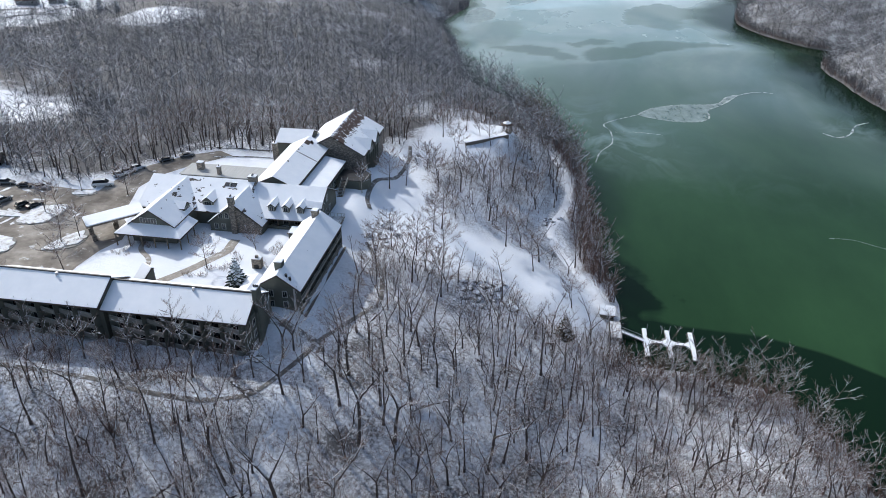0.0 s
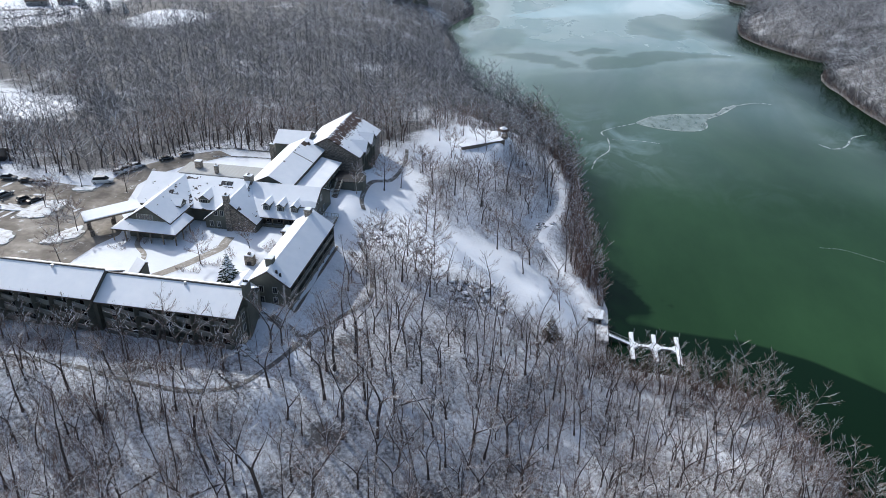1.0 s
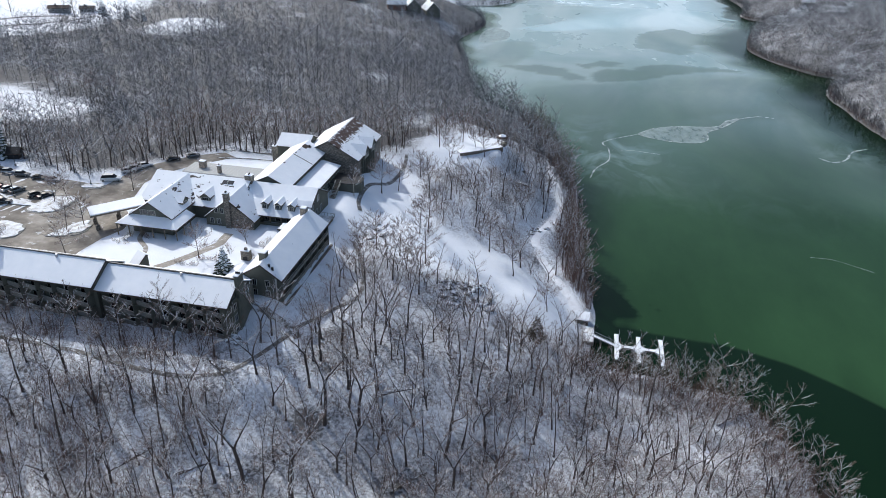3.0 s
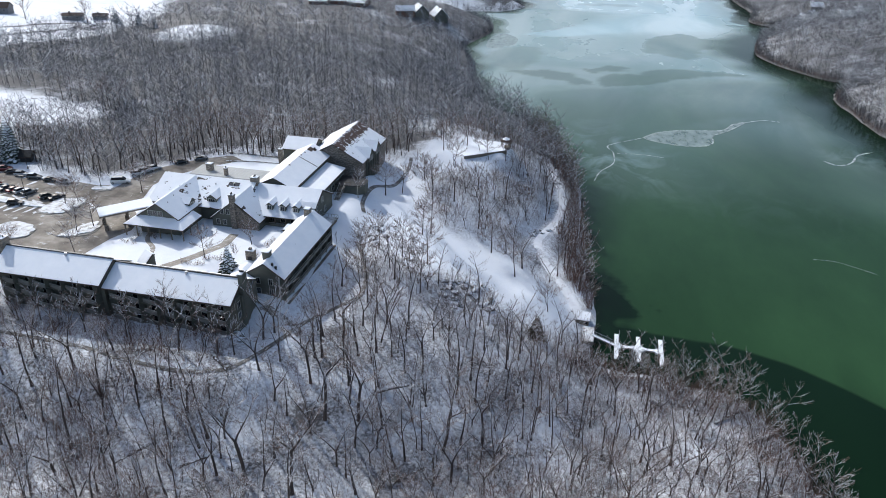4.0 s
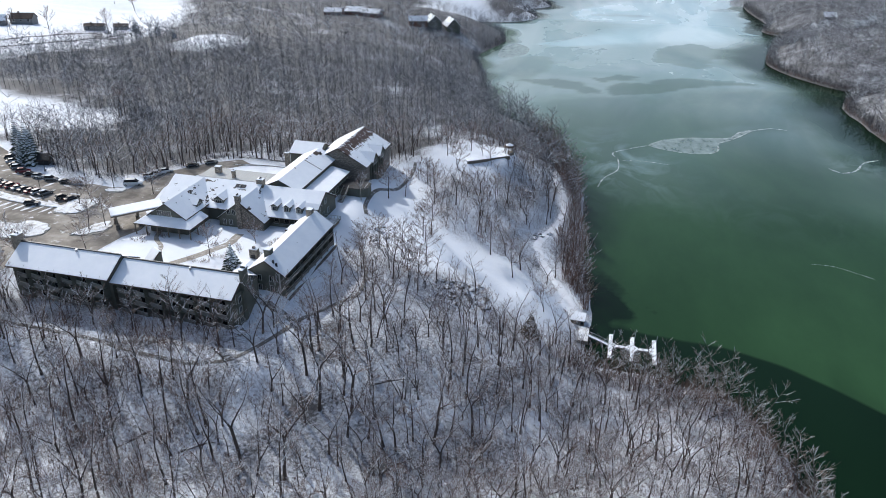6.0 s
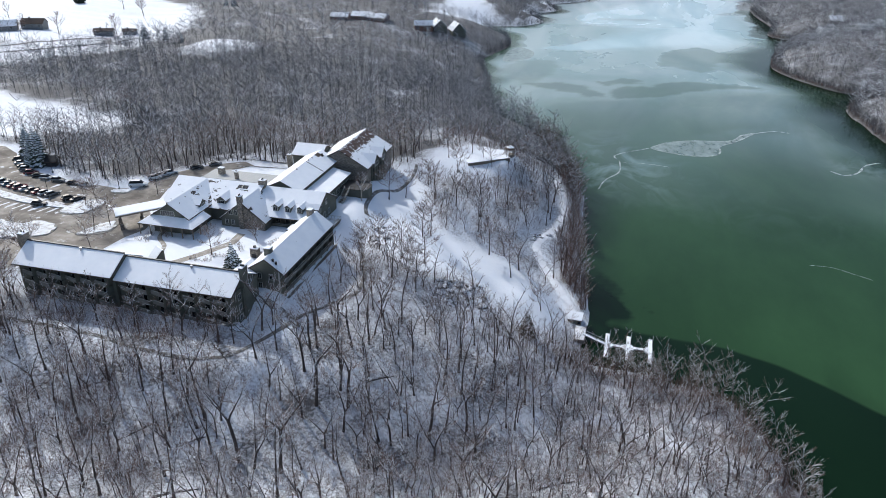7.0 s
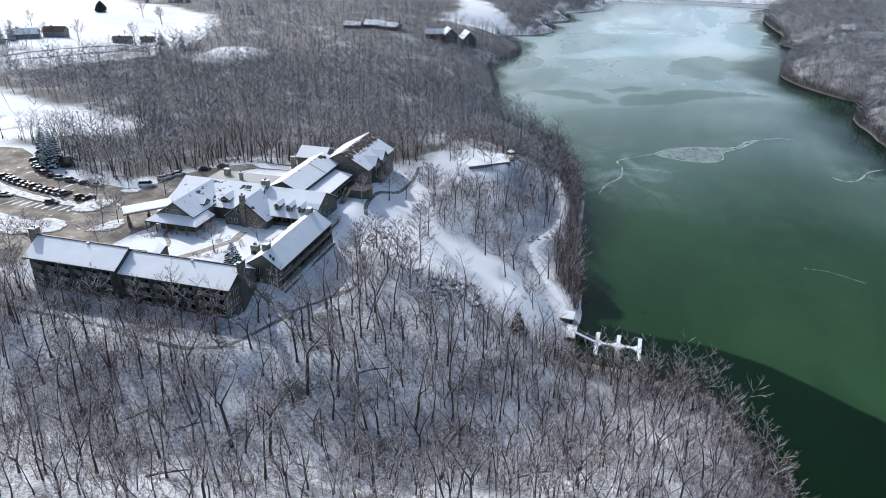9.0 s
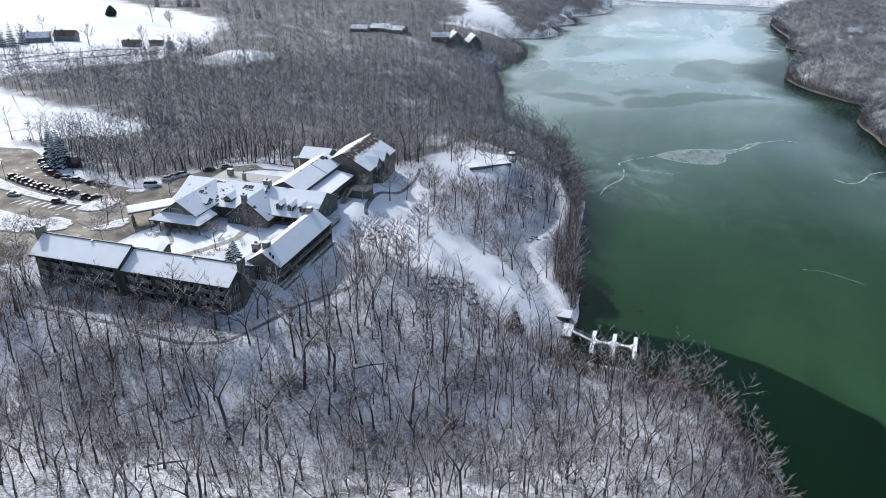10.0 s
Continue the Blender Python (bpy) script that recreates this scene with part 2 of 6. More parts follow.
# ---- clearings in the woods ----
LODGE_YARD = [(-114, 109), (-43, 109.5), (-35, 116), (-30, 158), (-28, 185), (-27, 208), (-36, 232), (-58, 232), (-80, 217), (-100, 212), (-112, 199),
              (-126, 181), (-150, 181), (-166, 189), (-184, 205), (-235, 212), (-235, 150), (-170, 126), (-130, 112)]
LAWN = [(-30, 168), (-17, 157), (-8, 158), (-3, 161), (6, 163), (10, 155), (16, 151), (24, 153), (31, 158), (35, 163), (34, 174), (27, 185), (20.8, 178), (15.7, 181), (7, 188), (-4, 190.5), (-13, 187), (-20, 200),
        (-29, 222), (-34, 200)]
KNOLL = [(-38, 228), (-24, 222), (-6, 236), (2, 258), (-6, 272), (-22, 262), (-36, 246)]
LOOP = [(-330, 215), (-240, 206), (-206, 212), (-190, 222), (-172, 236), (-175, 251), (-205, 262), (-240, 268), (-275, 280), (-330, 300)]
FIELD = [(-1300, 300), (-420, 345), (-380, 372), (-330, 392), (-300, 415), (-285, 445), (-300, 500), (-322, 545), (-350, 580), (-425, 618), (-600, 690), (-1300, 820)]
FIELD_STRIP = [(-400, 322), (-372, 352), (-352, 380), (-325, 415), (-300, 440), (-286, 418), (-290, 390), (-304, 356), (-322, 326), (-344, 296)]
GLADE = [(-150, 632), (-118, 640), (-92, 662), (-90, 700), (-125, 760), (-170, 840), (-195, 840), (-150, 740)]
HILLOCK = [(-246, 398), (-232, 384), (-216, 384), (-204, 396), (-198, 414), (-208, 420), (-226, 416), (-240, 408)]
BELOW_DAM = [(-40, 1046), (200, 1012), (260, 1180), (-60, 1220)]
CLEARINGS = [BELOW_DAM, LODGE_YARD, LAWN, KNOLL, LOOP, FIELD, FIELD_STRIP, GLADE, HILLOCK]


def open_ground(x, y):
    r = np.zeros(np.shape(x), bool)
    for c in CLEARINGS:
        r |= inside(x, y, c)
    return r


def build_ground():
    ny, nx = GXX.shape
    V = np.stack([GXX, GYY, GZ], -1).reshape(-1, 3)
    i = np.arange(ny * nx).reshape(ny, nx)
    F = np.stack([i[:-1, :-1], i[:-1, 1:], i[1:, 1:], i[1:, :-1]], -1).reshape(-1, 4)
    me = big_mesh("ground", V, F, M_GROUND, smooth=True)
    x, y = V[:, 0], V[:, 1]
    soft = sum(open_ground(x + dx, y + dy).astype(float) for dx, dy in ((0, 0), (3, 0), (-3, 0), (0, 3), (0, -3), (7, 4), (-7, 4), (5, -8), (-5, -8))) / 9
    # Amount of fallen leaves, raised under trees so the dark also paints their shade.
    deep = 0.95 + 0.4 * np.clip((y - 195) / 40, 0, 1) + 0.25 * wave(x, y, 60, 31)
    deep = np.where((y > 236) & (x < 60), 1.6 + 0.25 * wave(x, y, 40, 32), deep)
    deep = np.where((x > -34) & (x < 42) & (y > 140) & (y < 290), 0.85 + 0.2 * wave(x, y, 12, 33), deep)
    deep = np.where((y < 140) & (x < 62), 0.92 + 0.3 * wave(x, y, 14, 34), deep)
    deep = np.where(x > 120, 1.4, deep)
    bank = line_distance(x, y, LAKE, True)
    deep = np.where((bank < 5) & (x > 120), 1.6, deep)
    deep = np.where((x < -98) & (y > 172) & (y < 240), 1.5, deep)
    deep = np.where((bank < 12) & (x < 0) & (y > 640), 0.8, deep)
    me.attributes.new("litter_shade", "FLOAT", "POINT").data.foreach_set("value", ((1 - soft) * deep).astype(np.float32))
    tagged(attach("ground", me), "snow-covered hilly ground darkened by fallen leaves and painted woodland shade", "ground", kind="structure")
    wx, wy = np.meshgrid(np.arange(-140, 301, 20.0), np.arange(-300, 1081, 20.0))
    k = np.arange(wx.size).reshape(wx.shape)
    F = np.stack([k[:-1, :-1], k[:-1, 1:], k[1:, 1:], k[1:, :-1]], -1).reshape(-1, 4)
    water = big_mesh("water", np.stack([wx, wy, np.zeros(wx.shape)], -1).reshape(-1, 3), F, M_WATER)
    tagged(attach("water", water), "dark green still lake water, partly skinned with ice", "lake", kind="structure")


build_ground()

# ---- lodge materials ----


def mat_siding():
    m = Mat("olive_siding", rough=0.75)
    tone = m.ramp(m.noise(0.5, 4, 0.6), [(0.3, (0.092, 0.096, 0.078)), (0.7, (0.135, 0.139, 0.113))])
    m.colour(m.mix(m.math("MULTIPLY", m.noise(7, 3, 0.5, stretch=(0.15, 0.15, 3)), 0.5), tone, (0.06, 0.062, 0.05)))
    w = m.node("ShaderNodeTexWave", Scale=2.4, Distortion=0.2)
    w.bands_direction = "Z"
    m.link(m.place(), w.inputs["Vector"])
    m.bump(w.outputs[1], 0.4, 0.02)
    return m.mat


def mat_stone(name, a, b, joint):
    m = Mat(name, rough=0.85)
    v = m.node("ShaderNodeTexVoronoi", Scale=2.6)
    mp = m.t.nodes.new("ShaderNodeMapping")
    mp.inputs["Scale"].default_value = (0.7, 0.7, 1.7)
    m.link(m.place(), mp.inputs["Vector"])
    m.link(mp.outputs[0], v.inputs["Vector"])
    m.colour(m.mix(m.step(v.outputs["Distance"], 0.45, 0.6), m.mix(v.outputs["Color"], a, b), joint))
    m.bump(v.outputs["Distance"], 0.6, 0.05)
    return m.mat


def mat_shingle():
    m = Mat("brown_shingles", rough=0.9)
    m.colour(m.ramp(m.noise(3.5, 4, 0.7), [(0.3, (0.035, 0.025, 0.02)), (0.7, (0.10, 0.065, 0.05))]))
    m.bump(m.noise(6, 3, 0.6), 0.4, 0.03)
    return m.mat


def mat_roof_snow(name, gone, band=None, grain=0.42, run=(0.7, 1.2, 1), tone=((0.03, 0.024, 0.022), (0.085, 0.065, 0.055))):
    """Snow on a roof, melted through to the shingles in patches; band: (low, high) on the slab's own y within which more is gone."""
    m = Mat(name, rough=0.8)
    snow = m.ramp(m.noise(0.35, 5, 0.6), [(0.3, (0.82, 0.84, 0.87)), (0.7, (0.89, 0.90, 0.92))])
    at = m.coords()
    n = m.noise(grain, 5, 0.62, where=at, stretch=run)
    hole = m.step(n, 1 - gone, 1.015 - gone)
    if band:
        s = m.t.nodes.new("ShaderNodeSeparateXYZ")
        m.link(at, s.inputs[0])
        more = m.step(m.math("ABSOLUTE", m.math("SUBTRACT", s.outputs[1], band[0]), 0), band[1], band[1] * 0.4)
        hole = m.step(m.math("ADD", n, m.math("MULTIPLY", more, band[2])), 1 - gone, 1.015 - gone)
    shingle = m.ramp(m.noise(3.5, 4, 0.7), [(0.3, tone[0]), (0.7, tone[1])])
    m.colour(m.mix(hole, snow, shingle))
    m.bump(m.noise(1.5, 6, 0.6), 0.25, 0.06)
    return m.mat


def mat_glass():
    m = Mat("window_glass", (0.02, 0.025, 0.03), 0.08)
    m.b.inputs["Specular IOR Level"].default_value = 0.8
    return m.mat


M_WALL, M_SHINGLE = mat_siding(), mat_shingle()
M_STONE = mat_stone("field_stone", (0.14, 0.115, 0.095), (0.34, 0.30, 0.25), (0.10, 0.09, 0.08))
M_TAN = mat_stone("tan_stone", (0.22, 0.185, 0.14), (0.36, 0.31, 0.25), (0.16, 0.14, 0.12))
M_ROOF, M_ROOF_SPOTS, M_ROOF_MELT = mat_roof_snow("roof_snow", 0.27), mat_roof_snow("roof_snow_spotted", 0.385), mat_roof_snow("roof_snow_melting", 0.37, (-2.2, 2.8, 0.22), 1.3, (0.85, 0.3, 1), ((0.04, 0.022, 0.018), (0.10, 0.055, 0.042)))
M_GLASS = mat_glass()
M_TRIM = Mat("pale_trim", (0.42, 0.42, 0.38), 0.6).mat
M_PANEL = Mat("balcony_panel", (0.17, 0.17, 0.152), 0.7).mat
M_DARK = Mat("dark_metal", (0.025, 0.025, 0.027), 0.5, 0.4).mat
M_STEEL = Mat("galvanised_steel", (0.45, 0.46, 0.48), 0.4, 0.8).mat


def mat_wood(name, a, b):
    m = Mat(name, rough=0.8)
    m.colour(m.mix(m.noise(3, 5, 0.6, stretch=(1, 1, 4)), a, b))
    return m.mat


M_WOOD = mat_wood("weathered_wood", (0.10, 0.08, 0.06), (0.24, 0.20, 0.16))


def mat_asphalt():
    m = Mat("wet_asphalt", rough=0.75)
    tone = m.ramp(m.noise(0.12, 6, 0.65), [(0.34, (0.13, 0.112, 0.095)), (0.5, (0.23, 0.205, 0.175)), (0.64, (0.37, 0.335, 0.29))])
    slush = m.step(m.noise(0.3, 7, 0.7), 0.60, 0.65)
    m.colour(m.mix(slush, tone, (0.6, 0.6, 0.6)))
    m.b.inputs["Roughness"].default_value = 0.9
    m.b.inputs["Specular IOR Level"].default_value = 0.2
    m.bump(m.noise(5, 4, 0.6), 0.2, 0.02)
    return m.mat


M_ASPHALT = mat_asphalt()
M_PATH = Mat("gravel_path", rough=0.9)
M_PATH.colour(M_PATH.ramp(M_PATH.noise(0.6, 6, 0.7), [(0.3, (0.22, 0.195, 0.165)), (0.55, (0.36, 0.325, 0.28)), (0.66, (0.66, 0.66, 0.66))]))
M_PATH = M_PATH.mat
M_TRACK = Mat("trodden_snow", rough=0.85)
M_TRACK.colour(M_TRACK.ramp(M_TRACK.noise(0.5, 6, 0.7), [(0.3, (0.64, 0.64, 0.66)), (0.6, (0.79, 0.81, 0.84))]))
M_TRACK = M_TRACK.bump(M_TRACK.noise(1.5, 6, 0.6), 0.6, 0.15).mat
M_DIRT = Mat("wet_dirt_road", rough=0.85)
M_DIRT.colour(M_DIRT.ramp(M_DIRT.noise(0.5, 6, 0.7), [(0.3, (0.07, 0.064, 0.058)), (0.5, (0.15, 0.135, 0.125)), (0.58, (0.62, 0.63, 0.65))]))
M_DIRT = M_DIRT.mat

M_WALK = Mat("wet_walk", rough=0.8)
M_WALK.colour(M_WALK.ramp(M_WALK.noise(0.7, 6, 0.7), [(0.3, (0.07, 0.065, 0.06)), (0.52, (0.14, 0.13, 0.12)), (0.66, (0.58, 0.59, 0.61))]))
M_WALK = M_WALK.mat
M_PLOUGHED = Mat("ploughed_snow", rough=0.85)
M_PLOUGHED.colour(M_PLOUGHED.ramp(M_PLOUGHED.noise(0.55, 7, 0.7), [(0.34, (0.30, 0.27, 0.24)), (0.44, (0.62, 0.62, 0.62)), (0.6, (0.78, 0.80, 0.83))]))
M_PLOUGHED = M_PLOUGHED.bump(M_PLOUGHED.noise(1.2, 6, 0.65), 0.8, 0.25).mat

# ---- trees ----


def tubes(segs, sides):
    """Tapered tubes: segs of (p0, p1, r0, r1), as vertex and triangle arrays. A tip of no radius closes to a point."""
    if not segs:
        return np.zeros((0, 3)), np.zeros((0, 3), int)
    A = np.array([s[0] for s in segs], float)
    B = np.array([s[1] for s in segs], float)
    r0 = np.array([s[2] for s in segs])
    r1 = np.array([s[3] for s in segs])
    w = B - A
    w /= np.linalg.norm(w, axis=1, keepdims=True) + 1e-9
    ref = np.where(np.abs(w[:, 2:3]) > 0.9, np.array([[1.0, 0, 0]]), np.array([[0, 0, 1.0]]))
    u = np.cross(w, ref)
    u /= np.linalg.norm(u, axis=1, keepdims=True) + 1e-9
    v = np.cross(w, u)
    a = np.arange(sides) * 2 * np.pi / sides
    ring = u[:, None] * np.cos(a)[None, :, None] + v[:, None] * np.sin(a)[None, :, None]
    lo = A[:, None] + ring * r0[:, None, None]
    hi = B[:, None] + ring * r1[:, None, None]
    V = np.concatenate([lo, hi], 1)
    n = len(segs)
    k = np.arange(sides)
    k2 = (k + 1) % sides
    quad1 = np.stack([k, k2, sides + k2], 1)
    quad2 = np.stack([k, sides + k2, sides + k], 1)
    tip = r1 < 1e-6
    T = []
    base = np.arange(n)[:, None, None] * 2 * sides
    T.append((base + quad1[None]).reshape(-1, 3))
    T.append((base[~tip] + quad2[None]).reshape(-1, 3))
    return V.reshape(-1, 3), np.concatenate(T)


def join(pairs):
    V, T, o = [], [], 0
    for v, t in pairs:
        V.append(v)
        T.append(t + o)
        o += len(v)
    return np.concatenate(V), np.concatenate(T)


def grow(seed, tall, spread, limbs, branches, twigs, fat=1.0, low=0.4, leaders=1, snowy=0.75, lift=(0.35, 1.0), sub=1, thin=0.026, bends=(4, 2)):
    """A bare broad-leaved tree: its trunk, its crown and the snow on its limbs, as vertex and triangle arrays."""
    rnd = random.Random(seed)
    trunk, limb, branch, twig, white = [], [], [], [], []

    def turn(d, amount):
        return (d + Vector((rnd.gauss(0, 1), rnd.gauss(0, 1), rnd.gauss(0, 1))) * amount).normalized()

    def shoot(p, d, length, r0, r1, n, wobble, up, out):
        """A crooked tapering stem; returns its joints."""
        joints = [(p.copy(), d.copy(), r0)]
        for i in range(n):
            q = p + d * (length / n)
            r = r0 + (r1 - r0) * ((i + 1) / n) ** 0.8
            out.append((tuple(p), tuple(q), joints[-1][2], r))
            p = q
            d = turn(d, wobble)
            d.z += up
            d.normalize()
            joints.append((p.copy(), d.copy(), r))
        return joints

    def along(joints, f):
        n = len(joints) - 1
        i = min(int(f * n), n - 1)
        g = f * n - i
        a, b = joints[i], joints[i + 1]
        return a[0].lerp(b[0], g), a[1], a[2] + (b[2] - a[2]) * g

    r = tall * 0.0135 * fat
    base = turn(Vector((0, 0, 1)), 0.04)
    if leaders == 1:
        stems = [(shoot(Vector((0, 0, -0.4)), base, tall * 0.9, r, 0.035, 8, 0.07, 0.03, trunk), low)]
    else:
        fork = low * rnd.uniform(0.55, 0.95)
        bole = shoot(Vector((0, 0, -0.4)), base, tall * fork, r, r * 0.82, 4, 0.05, 0.03, trunk)
        stems = []
        for k in range(leaders):
            a = k * 6.283 / leaders + rnd.uniform(-0.5, 0.5)
            d = (bole[-1][1] + Vector((math.cos(a), math.sin(a), 0)) * rnd.uniform(0.28, 0.6)).normalized()
            stems.append((shoot(bole[-1][0], d, tall * (0.93 - fork) * rnd.uniform(0.85, 1.05), r * 0.66, 0.03, 6, 0.1, 0.06, trunk), 0.22))
    trunk[0] = (*trunk[0][:2], r * 1.4, trunk[0][3])
    for joints, start in stems:
        count = limbs // len(stems)
        for k in range(count):
            h = start + (0.98 - start) * (k + rnd.random()) / count
            s, ax, ar = along(joints, h)
            t = (h - start) / (1 - start)
            ang = k * 2.4 + rnd.uniform(-0.6, 0.6)
            d = (Vector((math.cos(ang), math.sin(ang), rnd.uniform(*lift) + 0.6 * t)) + ax * 0.22).normalized()
            length = spread * (1.0 - 0.62 * t ** 1.3) * rnd.uniform(0.7, 1.2)
            lr = max(min(ar * 0.62, 0.012 * length + 0.03), 0.035) * fat ** 0.3
            pts = shoot(s, d, length, lr, 0.022, bends[0], 0.15, 0.07, limb)
            for b in range(branches):
                f = 0.22 + 0.76 * (b + rnd.random()) / branches
                s2, d2, r2 = along(pts, f)
                side = d2.cross(Vector((0, 0, 1)))
                d2 = (d2 + side * rnd.uniform(0.35, 0.95) * (-1) ** b + Vector((0, 0, rnd.uniform(-0.1, 0.5)))).normalized()
                l2 = length * rnd.uniform(0.3, 0.5) * (1.2 - 0.55 * f)
                p2 = shoot(s2, d2, l2, max(r2 * 0.55, 0.024), 0.0, bends[1], 0.2, 0.06, branch)
                for c in range(twigs):
                    s3, d3, r3 = along(p2, 0.12 + 0.88 * (c + rnd.random()) / twigs)
                    d3 = turn(d3, 0.42)
                    d3.z += 0.1
                    e3 = s3 + d3.normalized() * l2 * rnd.uniform(0.35, 0.7)
                    twig.append((tuple(s3), tuple(e3), thin, 0.0))
                    for q in range(sub):
                        s4 = s3.lerp(e3, rnd.uniform(0.15, 0.7))
                        d4 = turn(d3, 0.55)
                        twig.append((tuple(s4), tuple(s4 + d4 * l2 * rnd.uniform(0.25, 0.5)), thin * 0.8, 0.0))
    for a, b, r0, r1 in limb + branch:
        flat = math.hypot(b[0] - a[0], b[1] - a[1])
        if flat > 0.45 * abs(b[2] - a[2]) and rnd.random() < snowy:
            up = 0.6 * r0 + 0.012
            white.append(((a[0], a[1], a[2] + up), (b[0], b[1], b[2] + up * 0.8), max(r0 * 0.78, 0.026), max(r1 * 0.78, 0.018)))
    return tubes(trunk, 6 if twigs > 2 else 4), join([tubes(limb, 3), tubes(branch, 3), tubes(twig, 3)]), tubes(white, 3)


def scatter(x0, x1, y0, y1, gap, seed, keep):
    """Jittered places on the land, as x, y arrays."""
    rng = np.random.RandomState(seed)
    x, y = np.meshgrid(np.arange(x0, x1, gap), np.arange(y0, y1, gap))
    x = x.ravel() + rng.uniform(-0.48, 0.48, x.size) * gap
    y = y.ravel() + rng.uniform(-0.48, 0.48, y.size) * gap
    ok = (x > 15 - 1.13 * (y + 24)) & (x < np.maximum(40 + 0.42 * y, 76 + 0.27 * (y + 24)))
    ok &= ~inside(x, y, LAKE) & (line_distance(x, y, LAKE, True) > 0.6 + 0.1 * gap)
    ok &= keep(x, y, rng)
    return x[ok], y[ok]


def with_snow(kind):
    """Trunk, crown and snow in one mesh: vertices, triangles and each triangle's material (0 twigs, 1 snow, 2 trunk)."""
    V, T = join([kind[1], kind[2], kind[0]])
    return V, T, np.repeat((0, 1, 2), (len(kind[1][1]), len(kind[2][1]), len(kind[0][1])))


def plant(name, kinds, x, y, seed, label, category, sink=0.0, lo=0.8, hi=1.2, wide=1.0, bark=None, trunk=None):
    """Many trees in one object, of several kinds of (vertices, triangles, materials)."""
    rng = np.random.RandomState(seed)
    pick = rng.randint(0, len(kinds), len(x))
    z = gz(x, y) - sink
    V, T, W, o = [], [], [], 0
    for k, (v, t, of) in enumerate(kinds):
        on = pick == k
        n = int(on.sum())
        if not n:
            continue
        a = rng.uniform(0, 2 * np.pi, n)
        s = rng.uniform(lo, hi, n)
        c, sn = np.cos(a)[:, None], np.sin(a)[:, None]
        X = (v[None, :, 0] * c - v[None, :, 1] * sn) * s[:, None] * wide + x[on][:, None]
        Y = (v[None, :, 0] * sn + v[None, :, 1] * c) * s[:, None] * wide + y[on][:, None]
        Z = v[None, :, 2] * s[:, None] + z[on][:, None]
        V.append(np.stack([X, Y, Z], -1).reshape(-1, 3))
        T.append((t[None] + (np.arange(n) * len(v))[:, None, None]).reshape(-1, 3) + o)
        W.append(np.tile(np.asarray(of, np.int32), n))
        o += n * len(v)
    me = big_mesh(name, np.concatenate(V), np.concatenate(T), bark or M_TWIG)
    me.materials.append(M_SNOW)
    me.materials.append(trunk or M_BARK)
    me.polygons.foreach_set("material_index", np.concatenate(W))
    return tagged(attach(name, me), label, category, kind="stuff")


def plain_tree(seed, tall, spread, n, fat, shoots):
    """A bare tree of the farther woods: a trunk and a rounded crown of forked branches."""
    rnd = random.Random(seed)
    top = Vector((rnd.uniform(-0.8, 0.8), rnd.uniform(-0.8, 0.8), tall * 0.86))
    stem = [((0, 0, -0.5), tuple(top), tall * 0.0048 * min(fat, 1.4), 0.0)]
    segs, white = [], []
    heart = tall * 0.6
    for k in range(n):
        u = 1 - 1.45 * (k + rnd.random()) / n
        ang = k * 2.4 + rnd.uniform(-0.4, 0.4)
        flat = math.sqrt(max(1 - u * u, 0.05))
        far = rnd.uniform(0.75, 1.12)
        e = Vector((math.cos(ang) * flat * spread * 0.82 * far, math.sin(ang) * flat * spread * 0.82 * far, heart + u * tall * 0.4 * far))
        s = top * min(max((e.z - flat * spread * rnd.uniform(0.4, 0.8)) / top.z, 0.2), 0.9)
        segs.append((tuple(s), tuple(e), 0.042 * fat, 0.0))
        if rnd.random() < 0.3:
            white.append(((s.x, s.y, s.z + 0.07), (e.x, e.y, e.z + 0.08), 0.045 * fat, 0.0))
        for c in range(shoots):
            f = s.lerp(e, 0.25 + 0.7 * (c + rnd.random()) / shoots)
            d = (e - s).normalized() + Vector((rnd.gauss(0, 0.7), rnd.gauss(0, 0.7), rnd.gauss(0.1, 0.5)))
            segs.append((tuple(f), tuple(f + d.normalized() * spread * rnd.uniform(0.16, 0.36)), 0.028 * fat, 0.0))
    return with_snow((tubes(stem, 3), tubes(segs, 3), tubes(white, 3)))


def brush(seed, tall, n, fat=1.0):
    """A bushy clump of bare stems."""
    rnd = random.Random(seed)
    segs = []
    for k in range(n):
        a = rnd.uniform(0, 6.28)
        s = Vector((rnd.gauss(0, 0.4), rnd.gauss(0, 0.4), -0.15))
        d = Vector((math.cos(a) * rnd.uniform(0.1, 0.7), math.sin(a) * rnd.uniform(0.1, 0.7), 1)).normalized()
        e = s + d * tall * rnd.uniform(0.6, 1.2)
        segs.append((tuple(s), tuple(e), 0.018 * fat, 0.0))
        for c in range(2):
            f = s.lerp(e, rnd.uniform(0.3, 0.8))
            d2 = (d + Vector((rnd.gauss(0, 0.5), rnd.gauss(0, 0.5), rnd.gauss(0.1, 0.2)))).normalized()
            segs.append((tuple(f), tuple(f + d2 * tall * rnd.uniform(0.25, 0.5)), 0.011 * fat, 0.0))
    V, T = tubes(segs, 3)
    return V, T, np.zeros(len(T), int)


